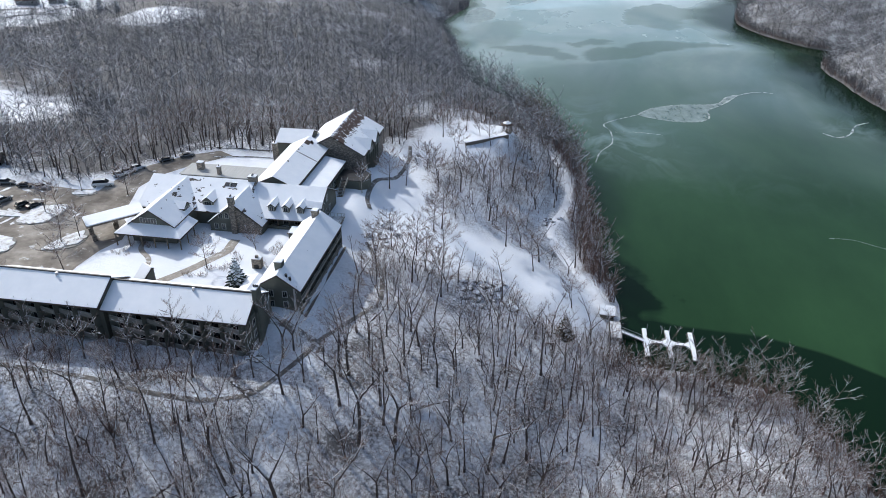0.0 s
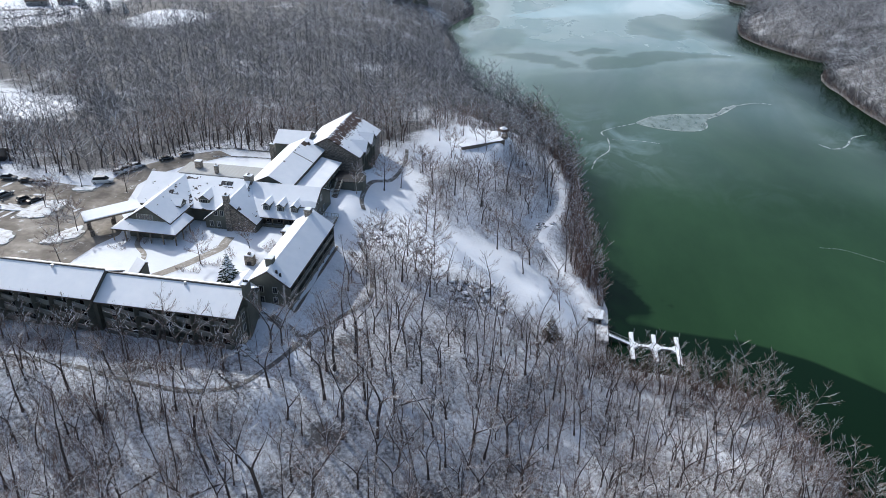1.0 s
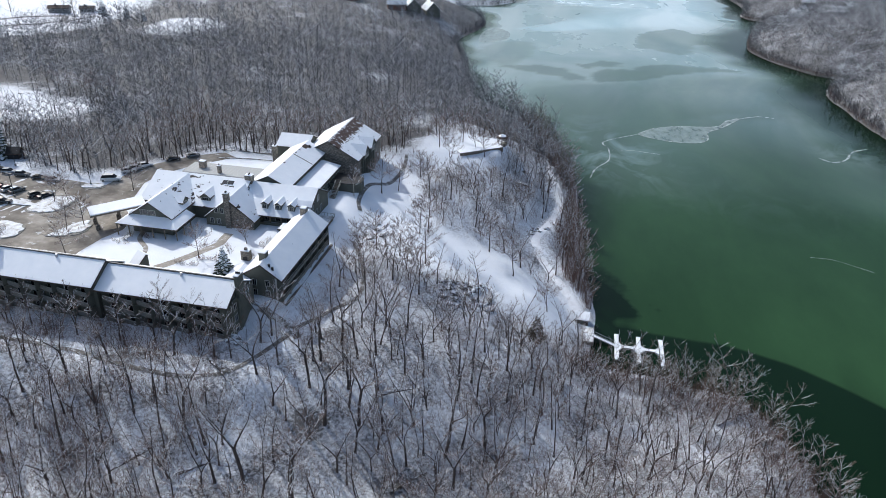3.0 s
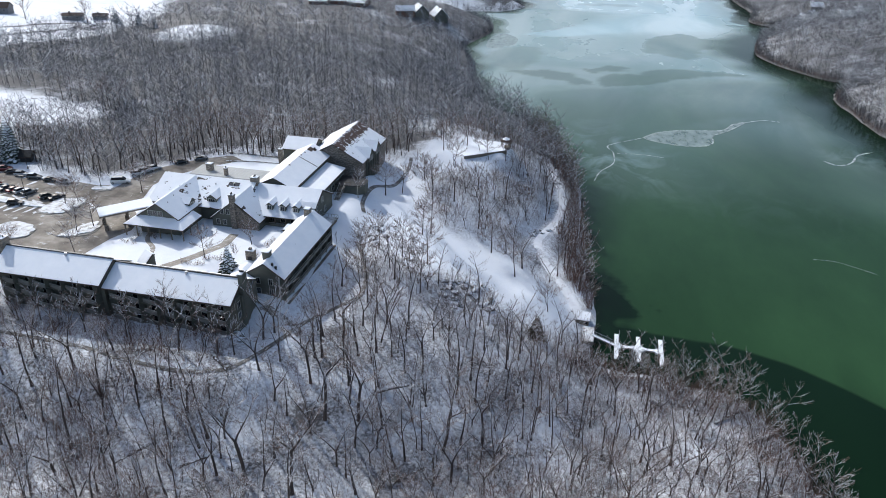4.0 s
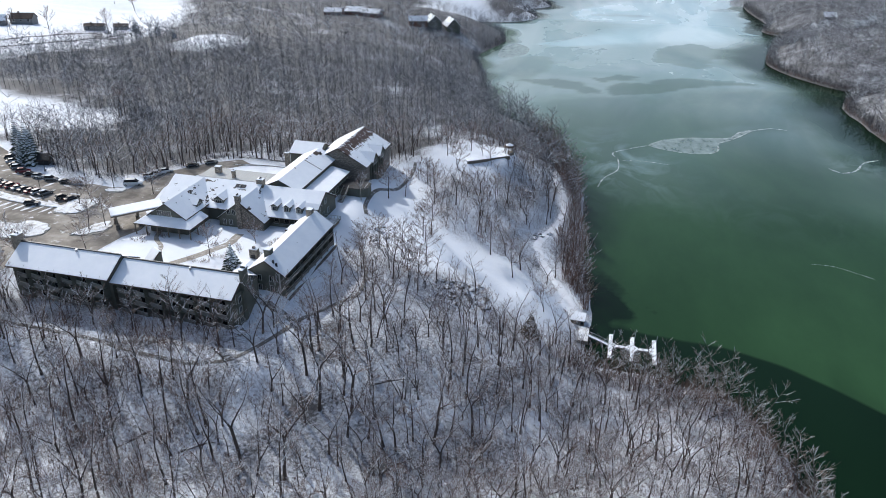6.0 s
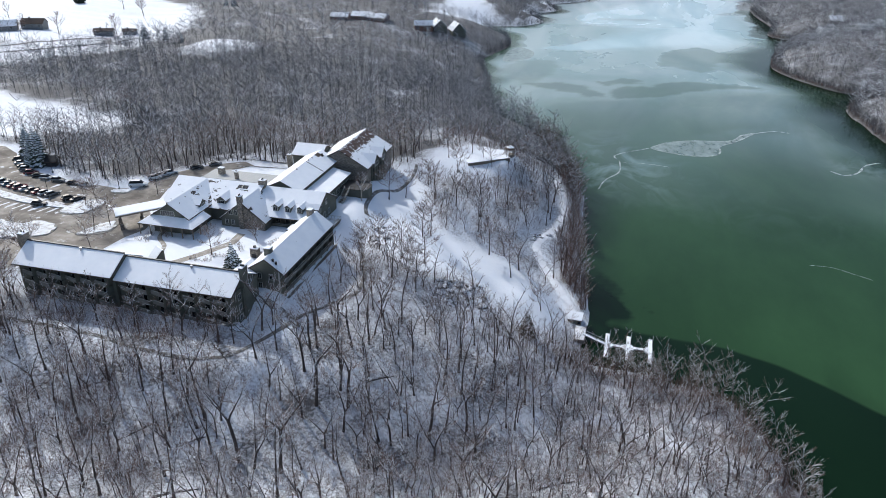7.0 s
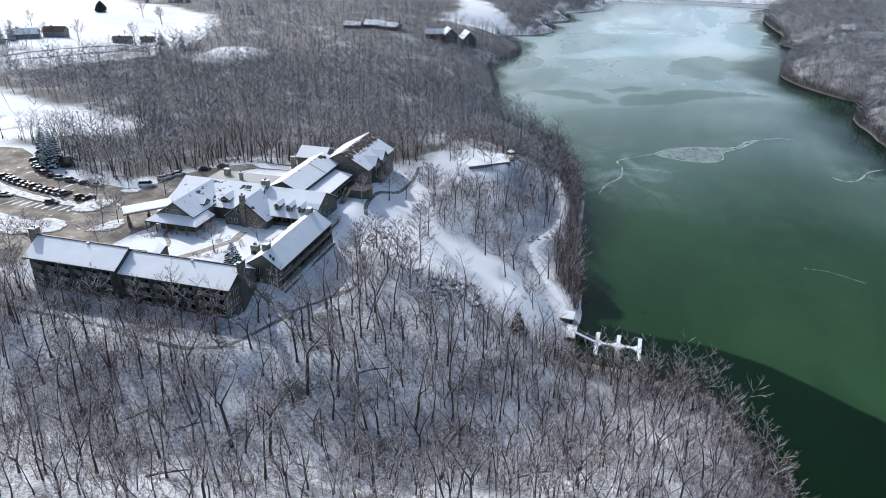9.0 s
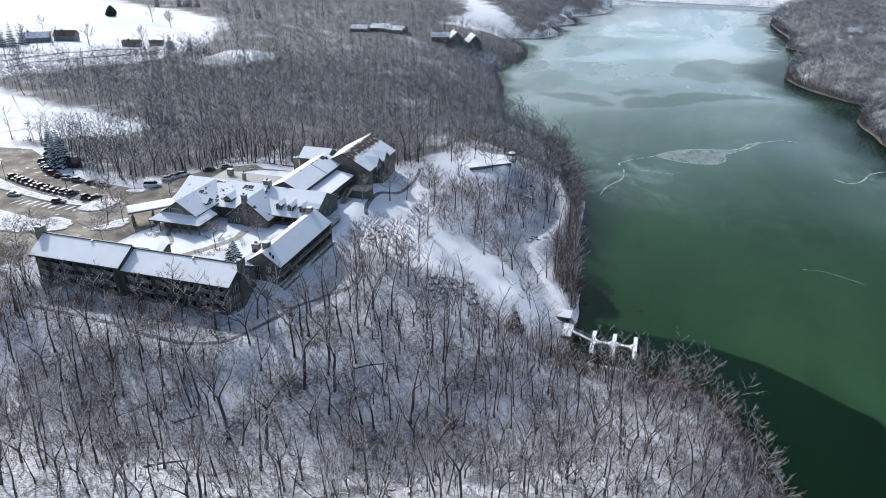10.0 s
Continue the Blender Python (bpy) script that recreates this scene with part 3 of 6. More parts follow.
NEAR_KINDS = [grow(10 + i, (19, 21, 17, 20, 15, 21, 18, 16)[i], (5.6, 5.0, 5.4, 4.2, 5.8, 5.2, 5.6, 4.8)[i], (14, 13, 15, 12, 14, 15, 14, 13)[i], 6, 4,
                   low=(0.42, 0.5, 0.4, 0.55, 0.36, 0.5, 0.42, 0.34)[i], leaders=(1, 1, 2, 1, 3, 2, 2, 1)[i], fat=(1.15, 1.05, 1.15, 0.85, 1.2, 1.2, 1.1, 0.95)[i],
                   lift=((0.0, 0.6), (0.3, 0.9))[i % 2], snowy=(0.9, 0.35, 0.65, 0.3, 1.0, 0.5, 0.35, 0.85)[i], sub=2, thin=0.024) for i in range(8)]
MID_KINDS = [with_snow(grow(40 + i, 15 + 1.3 * i, 5.2, 12, 5, 3, fat=1.05, snowy=0.4, low=0.36, lift=(0.1, 0.8), leaders=1 + i % 2, sub=0, thin=0.03, bends=(2, 1))) for i in range(5)]
SHORE_KINDS = [with_snow(grow(240 + i, 9.5 + 1.2 * i, 4.0, 12, 6, 4, fat=1.1, snowy=0.55, low=0.3, lift=(0.2, 0.9), leaders=1 + i % 2, sub=0, thin=0.024, bends=(4, 2))) for i in range(4)]
WOOD_KINDS = [plain_tree(60 + i, 12.5 + 0.9 * i, 5.6, 12, 1.65, 5) for i in range(8)]
FAR_KINDS = [plain_tree(80 + i, 12.0 + 0.9 * i, 6.0, 8, 2.5, 3) for i in range(6)]
SMALL_KINDS = [with_snow(grow(70 + i, 6 + 1.1 * i, 2.6, 9, 4, 2, fat=0.8, low=0.25, snowy=0.4, sub=0, leaders=1 + i % 3, bends=(2, 1))) for i in range(5)]
BRUSH_KINDS = [brush(90 + i, 1.8 + 0.6 * i, 9, 1.3) for i in range(5)]
BRUSH_SHORE = [brush(290 + i, 2.0 + 0.6 * i, 11, 1.6) for i in range(4)]
BRUSH_FAR = [brush(190 + i, 2.4 + 0.5 * i, 5, 2.4) for i in range(4)]

# the nearest trees, each of its own
near_meshes = [(big_mesh("trunk", *k[0], M_BARK, smooth=True), big_mesh("crown", *k[1], M_TWIG), big_mesh("branch_snow", *k[2], M_SNOW)) for k in NEAR_KINDS]


def bare_tree(x, y, kind, scale, turn, label, group="bare woodland trees", meshes=None):
    meshes = meshes or near_meshes
    t = thing("tree", pose(x, y, float(gz(x, y)) - 0.05, 0, 0, turn) @ Matrix.Scale(scale, 4), label, "tree", group)
    attach("trunk", meshes[kind][0], t)
    attach("crown", meshes[kind][1], t)
    tagged(attach("branch_snow", meshes[kind][2], t), kind="stuff")
    return t


FOREST_ROAD = [(-150, 112), (-120, 104), (-106, 100.5), (-93.2, 99.9), (-80.5, 99.5), (-71.5, 98.9), (-65.1, 97.5), (-54.8, 96.8), (-48.4, 96.9), (-43.9, 98), (-39.5, 100.2),
               (-36.5, 105.6), (-34, 112), (-31.6, 119.8), (-27.4, 130), (-23.9, 136.5), (-23.7, 141.5), (-26, 150.6), (-30.2, 159), (-33.2, 164)]


def sparse_slope(x, y):
    return (x > -34) & (y > 140) & (y < 300) & (x < 40)


def keep_near(x, y, rng):
    thin = np.where(sparse_slope(x, y) & (y > 141 + 0.5 * x), 0.16, 1.0)
    thin = np.where((x > -10) & (x < 40) & (y > 141 + 0.5 * x) & (y < 175), 0.15, thin)
    return ~open_ground(x, y) & (rng.uniform(0, 1, x.shape) < thin) & (line_distance(x, y, FOREST_ROAD) > 2.6)


# large trees of the slope below the lodge, one by one
STOUT = [(-67.2, 99.9), (-44.0, 89.4), (-59.3, 84.3), (-106.4, 110.0), (-40.9, 92.9), (-68.9, 72.3), (-72.7, 73.9), (-62.2, 72.2), (-62.2, 77.4), (-54.6, 74.9), (-53.5, 75.1), (-50.7, 74.5),
         (-38.6, 83.6), (-37.9, 85.8), (-34.7, 86.8), (-37.4, 70.3), (-41.2, 77.8), (-31.1, 64.2), (-48.6, 62.1), (-43.5, 60.4), (-59.7, 62.1), (-57.5, 56.3), (-26.5, 79.0), (-23.1, 78.6),
         (-14.9, 72.2), (-17.7, 79.4), (-19.3, 93.0), (-17.6, 96.8), (-0.0, 90.3), (-2.9, 95.2), (-1.0, 104.4), (-11.3, 99.4), (-10.3, 93.9), (-6.3, 95.5), (-14.1, 102.2), (0.8, 109.2),
         (6.7, 100.6), (9.6, 94.2), (-0.2, 95.4), (9.6, 103.7)]
SLENDER = [(-25.5, 125.2), (-21.0, 118.0), (-19.1, 126.7), (-16.4, 115.2), (-13.3, 118.6), (-9.7, 119.1), (-8.8, 120.9), (-14.3, 130.7), (-13.3, 122.5), (-23.1, 103.3), (-25.1, 110.9),
           (-23.6, 111.6), (-15.6, 106.2), (-13.0, 114.3), (2.7, 124.7), (-28.5, 96.9), (6.4, 114.5), (-1.9, 107.6), (12.3, 124.7), (21.1, 119.2), (14.0, 106.0), (18.2, 105.1), (27.5, 117.0),
           (24.9, 119.9), (28.5, 109.3), (42.0, 128.3), (49.4, 132.4), (16.9, 119.4), (64.6, 132.8), (57.2, 116.8), (60.2, 125.0), (44.0, 95.3), (58.7, 109.4), (64.0, 122.2), (70.5, 102.1),
           (68.3, 100.6), (61.2, 121.6), (52.4, 131.4)]
SET_TREES = np.array(STOUT + SLENDER + [(20.8, 149.5), (23, 146), (33, 168), (34, 160), (37, 152)])


def clear_of_set(x, y, room):
    """Whether places stand off the trees that are set one by one."""
    ok = np.ones(np.shape(x), bool)
    for tx, ty in SET_TREES:
        ok &= np.hypot(x - tx, y - ty) > room
    return ok


tree_rnd = random.Random(5)


def slope_tree(x, y, kind, scale, lean):
    if y > 90 and x < -40:
        scale *= 0.62
    elif y > 118 + 0.35 * max(x, 0) and x > -12:
        scale *= 0.72
    t = bare_tree(x, y, kind, scale, tree_rnd.uniform(0, 360), "bare deciduous tree with snow-dusted branches on the wooded slope")
    t.matrix_basis = t.matrix_basis @ pose(0, 0, 0, tree_rnd.gauss(0, lean), tree_rnd.gauss(0, lean), 0)


for x, y in STOUT:
    slope_tree(x, y, tree_rnd.choice((0, 1, 2, 4, 5, 6)), tree_rnd.uniform(0.85, 1.08), 5)
for x, y in SLENDER:
    slope_tree(x, y, tree_rnd.choice((1, 2, 3, 3, 5, 6)), tree_rnd.uniform(0.75, 0.95), 3)
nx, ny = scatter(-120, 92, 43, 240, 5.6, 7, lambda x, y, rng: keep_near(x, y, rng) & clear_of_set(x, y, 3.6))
order = np.argsort(np.hypot(nx - 32, ny + 12))
first, rest = order[:190], order[190:]
for i in first:
    slope_tree(nx[i], ny[i], tree_rnd.randrange(len(NEAR_KINDS)), tree_rnd.uniform(0.6, 0.95), 4)
plant("woods", MID_KINDS, nx[rest], ny[rest], 11, "bare deciduous trees with snow-dusted branches on the slopes", "trees", lo=0.6, hi=1.0)


def keep_brush(x, y, rng):
    return ~open_ground(x, y)


def open_near(x, y):
    """Whether a clearing lies within a dozen metres towards the lodge."""
    return open_ground(x + 7, y - 10) | open_ground(x + 3, y - 5) | open_ground(x - 4, y - 11)


def keep_woods(x, y, rng):
    return ~open_ground(x, y) & ~((x > -121) & (x < 93) & (y < 241)) 


lx, ly = scatter(-215, -40, 172, 262, 5.6, 49, lambda x, y, rng: keep_brush(x, y, rng) & open_near(x, y))
plant("woods", MID_KINDS, lx, ly, 50, "spreading bare trees at the edge of the woods behind the lodge", "trees", lo=0.7, hi=1.0)
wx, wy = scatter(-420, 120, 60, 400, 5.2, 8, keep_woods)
plant("woods", WOOD_KINDS, wx, wy, 12, "dense bare deciduous woods over snowy ground", "woods", lo=0.7, bark=M_HAZETWIG, trunk=M_HAZETWIG)
def keep_banks(x, y, rng):
    return keep_woods(x, y, rng) & (line_distance(x, y, LAKE, True) < 95) & ((x > 0) | (y < 640) | (rng.uniform(0, 1, x.shape) < 0.9))


def keep_far(x, y, rng):
    return keep_woods(x, y, rng) & (line_distance(x, y, LAKE, True) >= 95)


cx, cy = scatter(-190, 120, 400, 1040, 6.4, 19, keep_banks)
plant("far_woods", FAR_KINDS, cx, cy, 23, "bare grey-brown woods on the steep lake banks", "woods", lo=0.6, hi=1.0, bark=M_HAZETWIG, trunk=M_HAZETWIG)
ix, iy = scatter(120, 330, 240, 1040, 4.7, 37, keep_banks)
plant("far_woods", FAR_KINDS, ix, iy, 38, "dense grey bare woods on the opposite lake bank", "woods", lo=0.65, hi=1.0, wide=1.25, bark=M_HAZETWIG, trunk=M_HAZETWIG)
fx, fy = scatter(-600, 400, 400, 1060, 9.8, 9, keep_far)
plant("far_woods", FAR_KINDS, fx, fy, 13, "distant bare grey-brown woods", "woods", lo=0.75, wide=1.15, bark=M_HAZETWIG, trunk=M_HAZETWIG)
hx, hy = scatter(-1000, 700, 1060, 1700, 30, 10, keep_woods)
plant("far_woods", FAR_KINDS, hx, hy, 14, "hazy distant bare woods", "woods", wide=3.0, bark=M_HAZETWIG, trunk=M_HAZETWIG)


bx, by = scatter(-110, 92, 44, 180, 3.2, 15, keep_brush)
plant("undergrowth", BRUSH_KINDS, bx, by, 16, "bare brown saplings and brush poking through snow", "undergrowth", lo=0.5, hi=1.3)

sx, sy = scatter(-110, 92, 44, 150, 7.6, 17, keep_near)
plant("saplings", SMALL_KINDS, sx, sy, 18, "young bare trees with snow-lined branches under the taller woods", "trees", lo=0.6, hi=1.2)


ox, oy = scatter(2, 90, 84, 146, 5.6, 43, lambda x, y, rng: keep_near(x, y, rng) & clear_of_set(x, y, 3.0))
plant("woods", SHORE_KINDS, ox, oy, 44, "bare brown trees with snow-dusted branches near the shore", "trees", lo=0.7, hi=1.0)


def keep_slope(x, y, rng):
    beside = line_distance(x - 1, y + 4, SHORE_WALK) > 6.5
    return sparse_slope(x, y) & ~open_ground(x, y) & beside & ~((x > 22) & (y > 158) & (y < 215))


def keep_bank(x, y, rng):
    bank = line_distance(x, y, LAKE, True)
    return (bank < 15) & (x < 40) & (line_distance(x, y, SHORE_WALK) > 3.4) & (rng.uniform(0, 1, x.shape) < 1.25 - bank / 16)


zx, zy = scatter(-10, 40, 176, 345, 3.5, 47, keep_bank)
plant("woods", MID_KINDS, zx, zy, 48, "bare trees leaning over the lake shore below the lawn", "trees", lo=0.6, hi=0.95, bark=M_REDTWIG)
ux, uy = scatter(-34, 40, 140, 300, 5.0, 27, keep_slope)
plant("saplings", SMALL_KINDS, ux, uy, 28, "small bare trees with snow-lined branches on the slope above the lake", "trees", lo=0.7, hi=1.35)
vx, vy = scatter(-34, 40, 150, 300, 1.8, 29, keep_slope)
plant("undergrowth", BRUSH_KINDS, vx, vy, 30, "snow-dusted brush on the slope above the lake", "undergrowth", lo=0.4, hi=1.0)
mx, my = scatter(-215, -26, 172, 262, 2.9, 33, keep_brush)
plant("undergrowth", BRUSH_FAR, mx, my, 34, "bare grey brush along the edge of the woods", "undergrowth", lo=0.6, hi=1.4, bark=M_HAZETWIG, trunk=M_HAZETWIG)


ax, ay = scatter(-116, -44, 96, 110, 3.5, 39, lambda x, y, rng: (line_distance(x, y, FOREST_ROAD) > 2.2))
plant("saplings", SMALL_KINDS, ax, ay, 40, "young bare trees and saplings below the guest wing", "trees", lo=0.5, hi=1.1)


kx, ky = scatter(-122, -44, 103, 110.8, 1.7, 41, lambda x, y, rng: (wave(x, y, 14, 73) > -0.5))
plant("thicket", BRUSH_KINDS, kx, ky, 42, "reddish-brown brush growing against the guest wing", "undergrowth", lo=0.7, hi=1.5, bark=M_REDTWIG)


gx0, gy0 = scatter(-116, -40, 66, 104, 2.4, 51, lambda x, y, rng: (line_distance(x, y, FOREST_ROAD) > 2.4) & (wave(x, y, 22, 77) > -0.35))
plant("thicket", BRUSH_KINDS, gx0, gy0, 52, "tall reddish-brown brush on the slope below the guest wing", "undergrowth", lo=1.2, hi=2.2, bark=M_REDTWIG)


def keep_shore(x, y, rng):
    return (line_distance(x, y, LAKE, True) < 9) & ~((x > 24) & (y > 152) & (y < 174)) & (x < 90) & (line_distance(x, y, SHORE_WALK) > 2.6)


ex, ey = scatter(-20, 90, 90, 345, 1.7, 21, keep_shore)
plant("shore_brush", BRUSH_SHORE, ex, ey, 22, "dense reddish-brown brush along the lake shore", "undergrowth", lo=0.8, hi=1.9, bark=M_REDTWIG)

def keep_far_shore(x, y, rng):
    return (line_distance(x, y, LAKE, True) < np.where(x > 120, 7, 4)) & ((y > 345) | (x > 120))


qx, qy = scatter(-105, 290, 250, 900, 1.9, 25, keep_far_shore)
plant("shore_brush", BRUSH_FAR, qx, qy, 26, "bare brown brush on the far lake banks", "undergrowth", lo=0.8, hi=2.0, bark=M_HAZETWIG, trunk=M_HAZETWIG)

yx, yy = scatter(120, 250, 330, 720, 1.2, 53, lambda x, y, rng: line_distance(x, y, LAKE, True) < 3.6)
plant("shore_brush", BRUSH_FAR, yx, yy, 54, "low dark brush at the water's edge of the far bank", "undergrowth", lo=0.5, hi=0.9, bark=M_REDTWIG)
tx, ty = scatter(-110, 92, 38, 150, 3.2, 35, lambda x, y, rng: keep_near(x, y, rng) & (wave(x, y, 16, 71) > 0.75))
plant("thicket", BRUSH_KINDS, tx, ty, 36, "patches of reddish-brown thicket in the snowy woods", "undergrowth", lo=0.7, hi=1.4, bark=M_REDTWIG)

rx, ry = scatter(14, 90, 84, 147, 2.6, 45, lambda x, y, rng: keep_near(x, y, rng) & (wave(x, y, 20, 75) > 0.1))
plant("thicket", BRUSH_KINDS, rx, ry, 46, "brown thicket between the trees near the shore", "undergrowth", lo=0.7, hi=1.5, bark=M_REDTWIG)

# fallen trunks on the woodland floor
log_rnd = random.Random(9)
log_mesh = big_mesh("fallen_log", *tubes([((0, 0, 0), (3.5, 0.2, 0.15), 0.28, 0.24), ((3.5, 0.2, 0.15), (8.5, -0.2, 0.1), 0.24, 0.12), ((4.0, 0.1, 0.2), (5.6, 1.3, 0.9), 0.1, 0.04), ((6.0, 0, 0.2), (7.2, -1.0, 0.8), 0.08, 0.03)], 6), M_BARK, smooth=True)
for i in range(26):
    x, y = log_rnd.uniform(-60, 66), log_rnd.uniform(62, 132)
    if not open_ground(x, y) and not inside(x, y, LAKE):
        tagged(attach("fallen_log", log_mesh, None, "", pose(x, y, float(gz(x, y)) + 0.2, 0, 0, log_rnd.uniform(0, 360))), "dark fallen tree trunk lying in the snow", "log", "fallen logs")

# pale trees with snow-laden limbs, by the guest wing and along the shore
pale_meshes = [(big_mesh("trunk", *k[0], M_SYCAMORE, smooth=True), big_mesh("crown", *k[1], M_TWIG), big_mesh("branch_snow", *k[2], M_SNOW))
               for k in (grow(30 + i, 11 + i, 3.9, 13, 7, 5, low=0.35, fat=1.0, snowy=0.9, thin=0.021, leaders=1 + i % 2, lift=(0.2, 0.8)) for i in range(3))]
PALE = [(-40.6, 187.6), (-36.3, 117.2), (31, 204), (29, 222), (12, 262), (2, 286), (66, 142), (57, 144), (48, 145.5), (-2, 296), (-14, 284), (26, 236), (-70, 99), (-52, 92)]
for i, (x, y) in enumerate(PALE):
    bare_tree(x, y, i % 3, (0.95, 0.8, 0.75)[i % 3], 77 * i, "pale-barked tree with thick white snow along its limbs", "pale trees", pale_meshes)

full_meshes = [(big_mesh("trunk", *k[0], M_BARK, smooth=True), big_mesh("crown", *k[1], M_TWIG), big_mesh("branch_snow", *k[2], M_SNOW))
               for k in (grow(130 + i, (12.5, 11.5, 10.5)[i], (6.2, 5.8, 5.4)[i], 18, 7, 5, low=(0.36, 0.32, 0.3)[i], fat=1.15, snowy=0.3, lift=(-0.05, 0.5), leaders=(1, 1, 2)[i]) for i in range(3))]

# single trees on the lawn and in the yard
LAWN_TREES = [(11.5, 176.8, 1.0), (2.9, 185.6, 1.1), (22.7, 164.2, 0.95), (-34.7, 197.8, 1.05), (-10.2, 147.5, 1.1), (-14.5, 153.0, 1.05), (-31.0, 205.0, 0.8), (-12.0, 162.5, 1.1), (-19.0, 232.0, 0.95),
              (-8.0, 243.0, 0.8), (-27.0, 150.0, 1.0), (-24.0, 140.0, 1.1), (-15.8, 182.8, 1.1), (-17.6, 179.6, 0.95), (-11.6, 216.4, 1.0), (-5.2, 208.0, 0.9), (-20.6, 205.2, 1.0), (8.5, 222.8, 0.9),
              (-1.6, 219.7, 0.8), (-25.2, 243.0, 1.0), (-12.5, 249.0, 0.7), (-18.1, 253.1, 0.9), (-19.5, 163.5, 1.0), (-23.0, 158.0, 0.9), (-16.0, 157.0, 0.85), (-26.5, 164.0, 0.95), (-29.0, 156.5, 1.0), (-22.0, 212.0, 0.9), (-26.5, 218.0, 0.8)]
for i, (x, y, s) in enumerate(LAWN_TREES):
    bare_tree(x, y, i % 3, 1.08 * s, 40 * i, "lone bare tree on the snowy lawn", "lawn trees", full_meshes)
YARD_TREES = [(-99.5, 131.5, 4, 0.6), (-66.2, 138.4, 7, 0.62), (-57.8, 148.5, 7, 0.5), (-109.0, 144.5, 4, 0.62), (-106.2, 148.0, 4, 0.66), (-124.0, 159.5, 7, 0.7), (-121.5, 162.0, 4, 0.55), (-107.5, 174.0, 7, 0.7), (-112, 122, 7, 0.95), (-118, 118, 4, 0.8), (-107.5, 109, 4, 0.85), (-111, 112, 7, 0.75), (-104.5, 104.5, 4, 0.8), (-113, 106, 7, 0.9)]
for i, (x, y, k, s) in enumerate(YARD_TREES):
    bare_tree(x, y, i % 3, 1.35 * s, 67 * i, "small bare ornamental tree in the lodge grounds", "yard trees", full_meshes)

# ---- ice, dock and shore ----


def mat_ice(name, colour, lo, hi, grain, rough=0.35):
    """Ice that lets the water through in part."""
    m = Mat(name, colour, rough)
    n = m.noise(grain, 7, 0.62, stretch=(1, 0.45, 1))
    m.colour(m.mix(n, tuple(c * 0.75 for c in colour), colour))
    clear = m.t.nodes.new("ShaderNodeBsdfTransparent")
    both = m.t.nodes.new("ShaderNodeMixShader")
    cover = m.t.nodes.new("ShaderNodeMapRange")
    cover.inputs["From Min"].default_value, cover.inputs["From Max"].default_value = 0.35, 0.65
    cover.inputs["To Min"].default_value, cover.inputs["To Max"].default_value = lo, hi
    m.link(n, cover.inputs["Value"])
    amount = cover.outputs[0]
    m.link(amount, both.inputs[0])
    m.link(clear.outputs[0], both.inputs[1])
    m.link(m.b.outputs[0], both.inputs[2])
    m.link(both.outputs[0], m.t.nodes["Material Output"].inputs["Surface"])
    return m.mat


M_GREY = mat_ice("grey_ice", (0.34, 0.42, 0.40), 0.35, 0.7, 0.25, 0.3)
M_RIM = mat_ice("white_ice_edge", (0.62, 0.68, 0.66), 0.2, 0.75, 0.4, 0.6)


def mat_lake_ice():
    """Dark water under a greenish skin of ice that thickens up the lake to pale floes; where it lies is kept on the mesh."""
    m = Mat("lake_ice", rough=0.2)
    m.b.inputs["IOR"].default_value = 1.33
    m.link(m.math("ADD", 0.12, m.math("MULTIPLY", m.attribute("cover"), 0.54)), m.b.inputs["Specular IOR Level"])

    def swirl(scale, twist, stretch):
        warp = m.node("ShaderNodeTexNoise", Scale=scale, Detail=5.0, Roughness=0.55, Distortion=twist)
        mp = m.t.nodes.new("ShaderNodeMapping")
        mp.inputs["Scale"].default_value = stretch
        m.link(m.place(), mp.inputs["Vector"])
        m.link(mp.outputs[0], warp.inputs["Vector"])
        return warp.outputs[0]

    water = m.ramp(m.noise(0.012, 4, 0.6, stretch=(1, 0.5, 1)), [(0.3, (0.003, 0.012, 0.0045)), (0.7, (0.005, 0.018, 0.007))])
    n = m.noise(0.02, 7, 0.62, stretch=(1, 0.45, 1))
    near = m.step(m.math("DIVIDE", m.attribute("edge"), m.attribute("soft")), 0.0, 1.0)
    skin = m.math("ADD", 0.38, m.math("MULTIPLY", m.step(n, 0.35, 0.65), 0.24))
    # near and shore also carry painted tree shade and reflection along the banks
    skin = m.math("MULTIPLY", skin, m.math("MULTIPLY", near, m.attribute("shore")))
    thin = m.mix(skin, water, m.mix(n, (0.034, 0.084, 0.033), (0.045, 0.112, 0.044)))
    broad = m.noise(0.011, 5, 0.55, stretch=(1, 0.4, 1))
    floe = m.step(swirl(0.014, 1.2, (1, 0.35, 1)), 0.40, 0.62)
    curl = m.step(swirl(0.065, 1.3, (1, 0.6, 1)), 0.45, 0.66)
    cover = m.math("MULTIPLY", m.attribute("cover"), m.math("ADD", m.math("ADD", 0.47, m.math("MULTIPLY", broad, 0.24)), m.math("MULTIPLY", floe, 0.08)))
    cover = m.math("ADD", cover, m.math("MULTIPLY", m.attribute("milk"), m.math("MULTIPLY", curl, 0.2)))
    m.colour(m.mix(cover, thin, m.mix(floe, (0.45, 0.62, 0.67), (0.67, 0.79, 0.82))))
    m.rough(m.math("ADD", 0.05, m.math("ADD", m.math("MULTIPLY", skin, 0.2), m.math("MULTIPLY", cover, 0.3))))
    return m.mat


M_LAKE_ICE = mat_lake_ice()


def rise(v, lo, hi):
    t = np.clip((v - lo) / (hi - lo), 0, 1)
    return t * t * (3 - 2 * t)


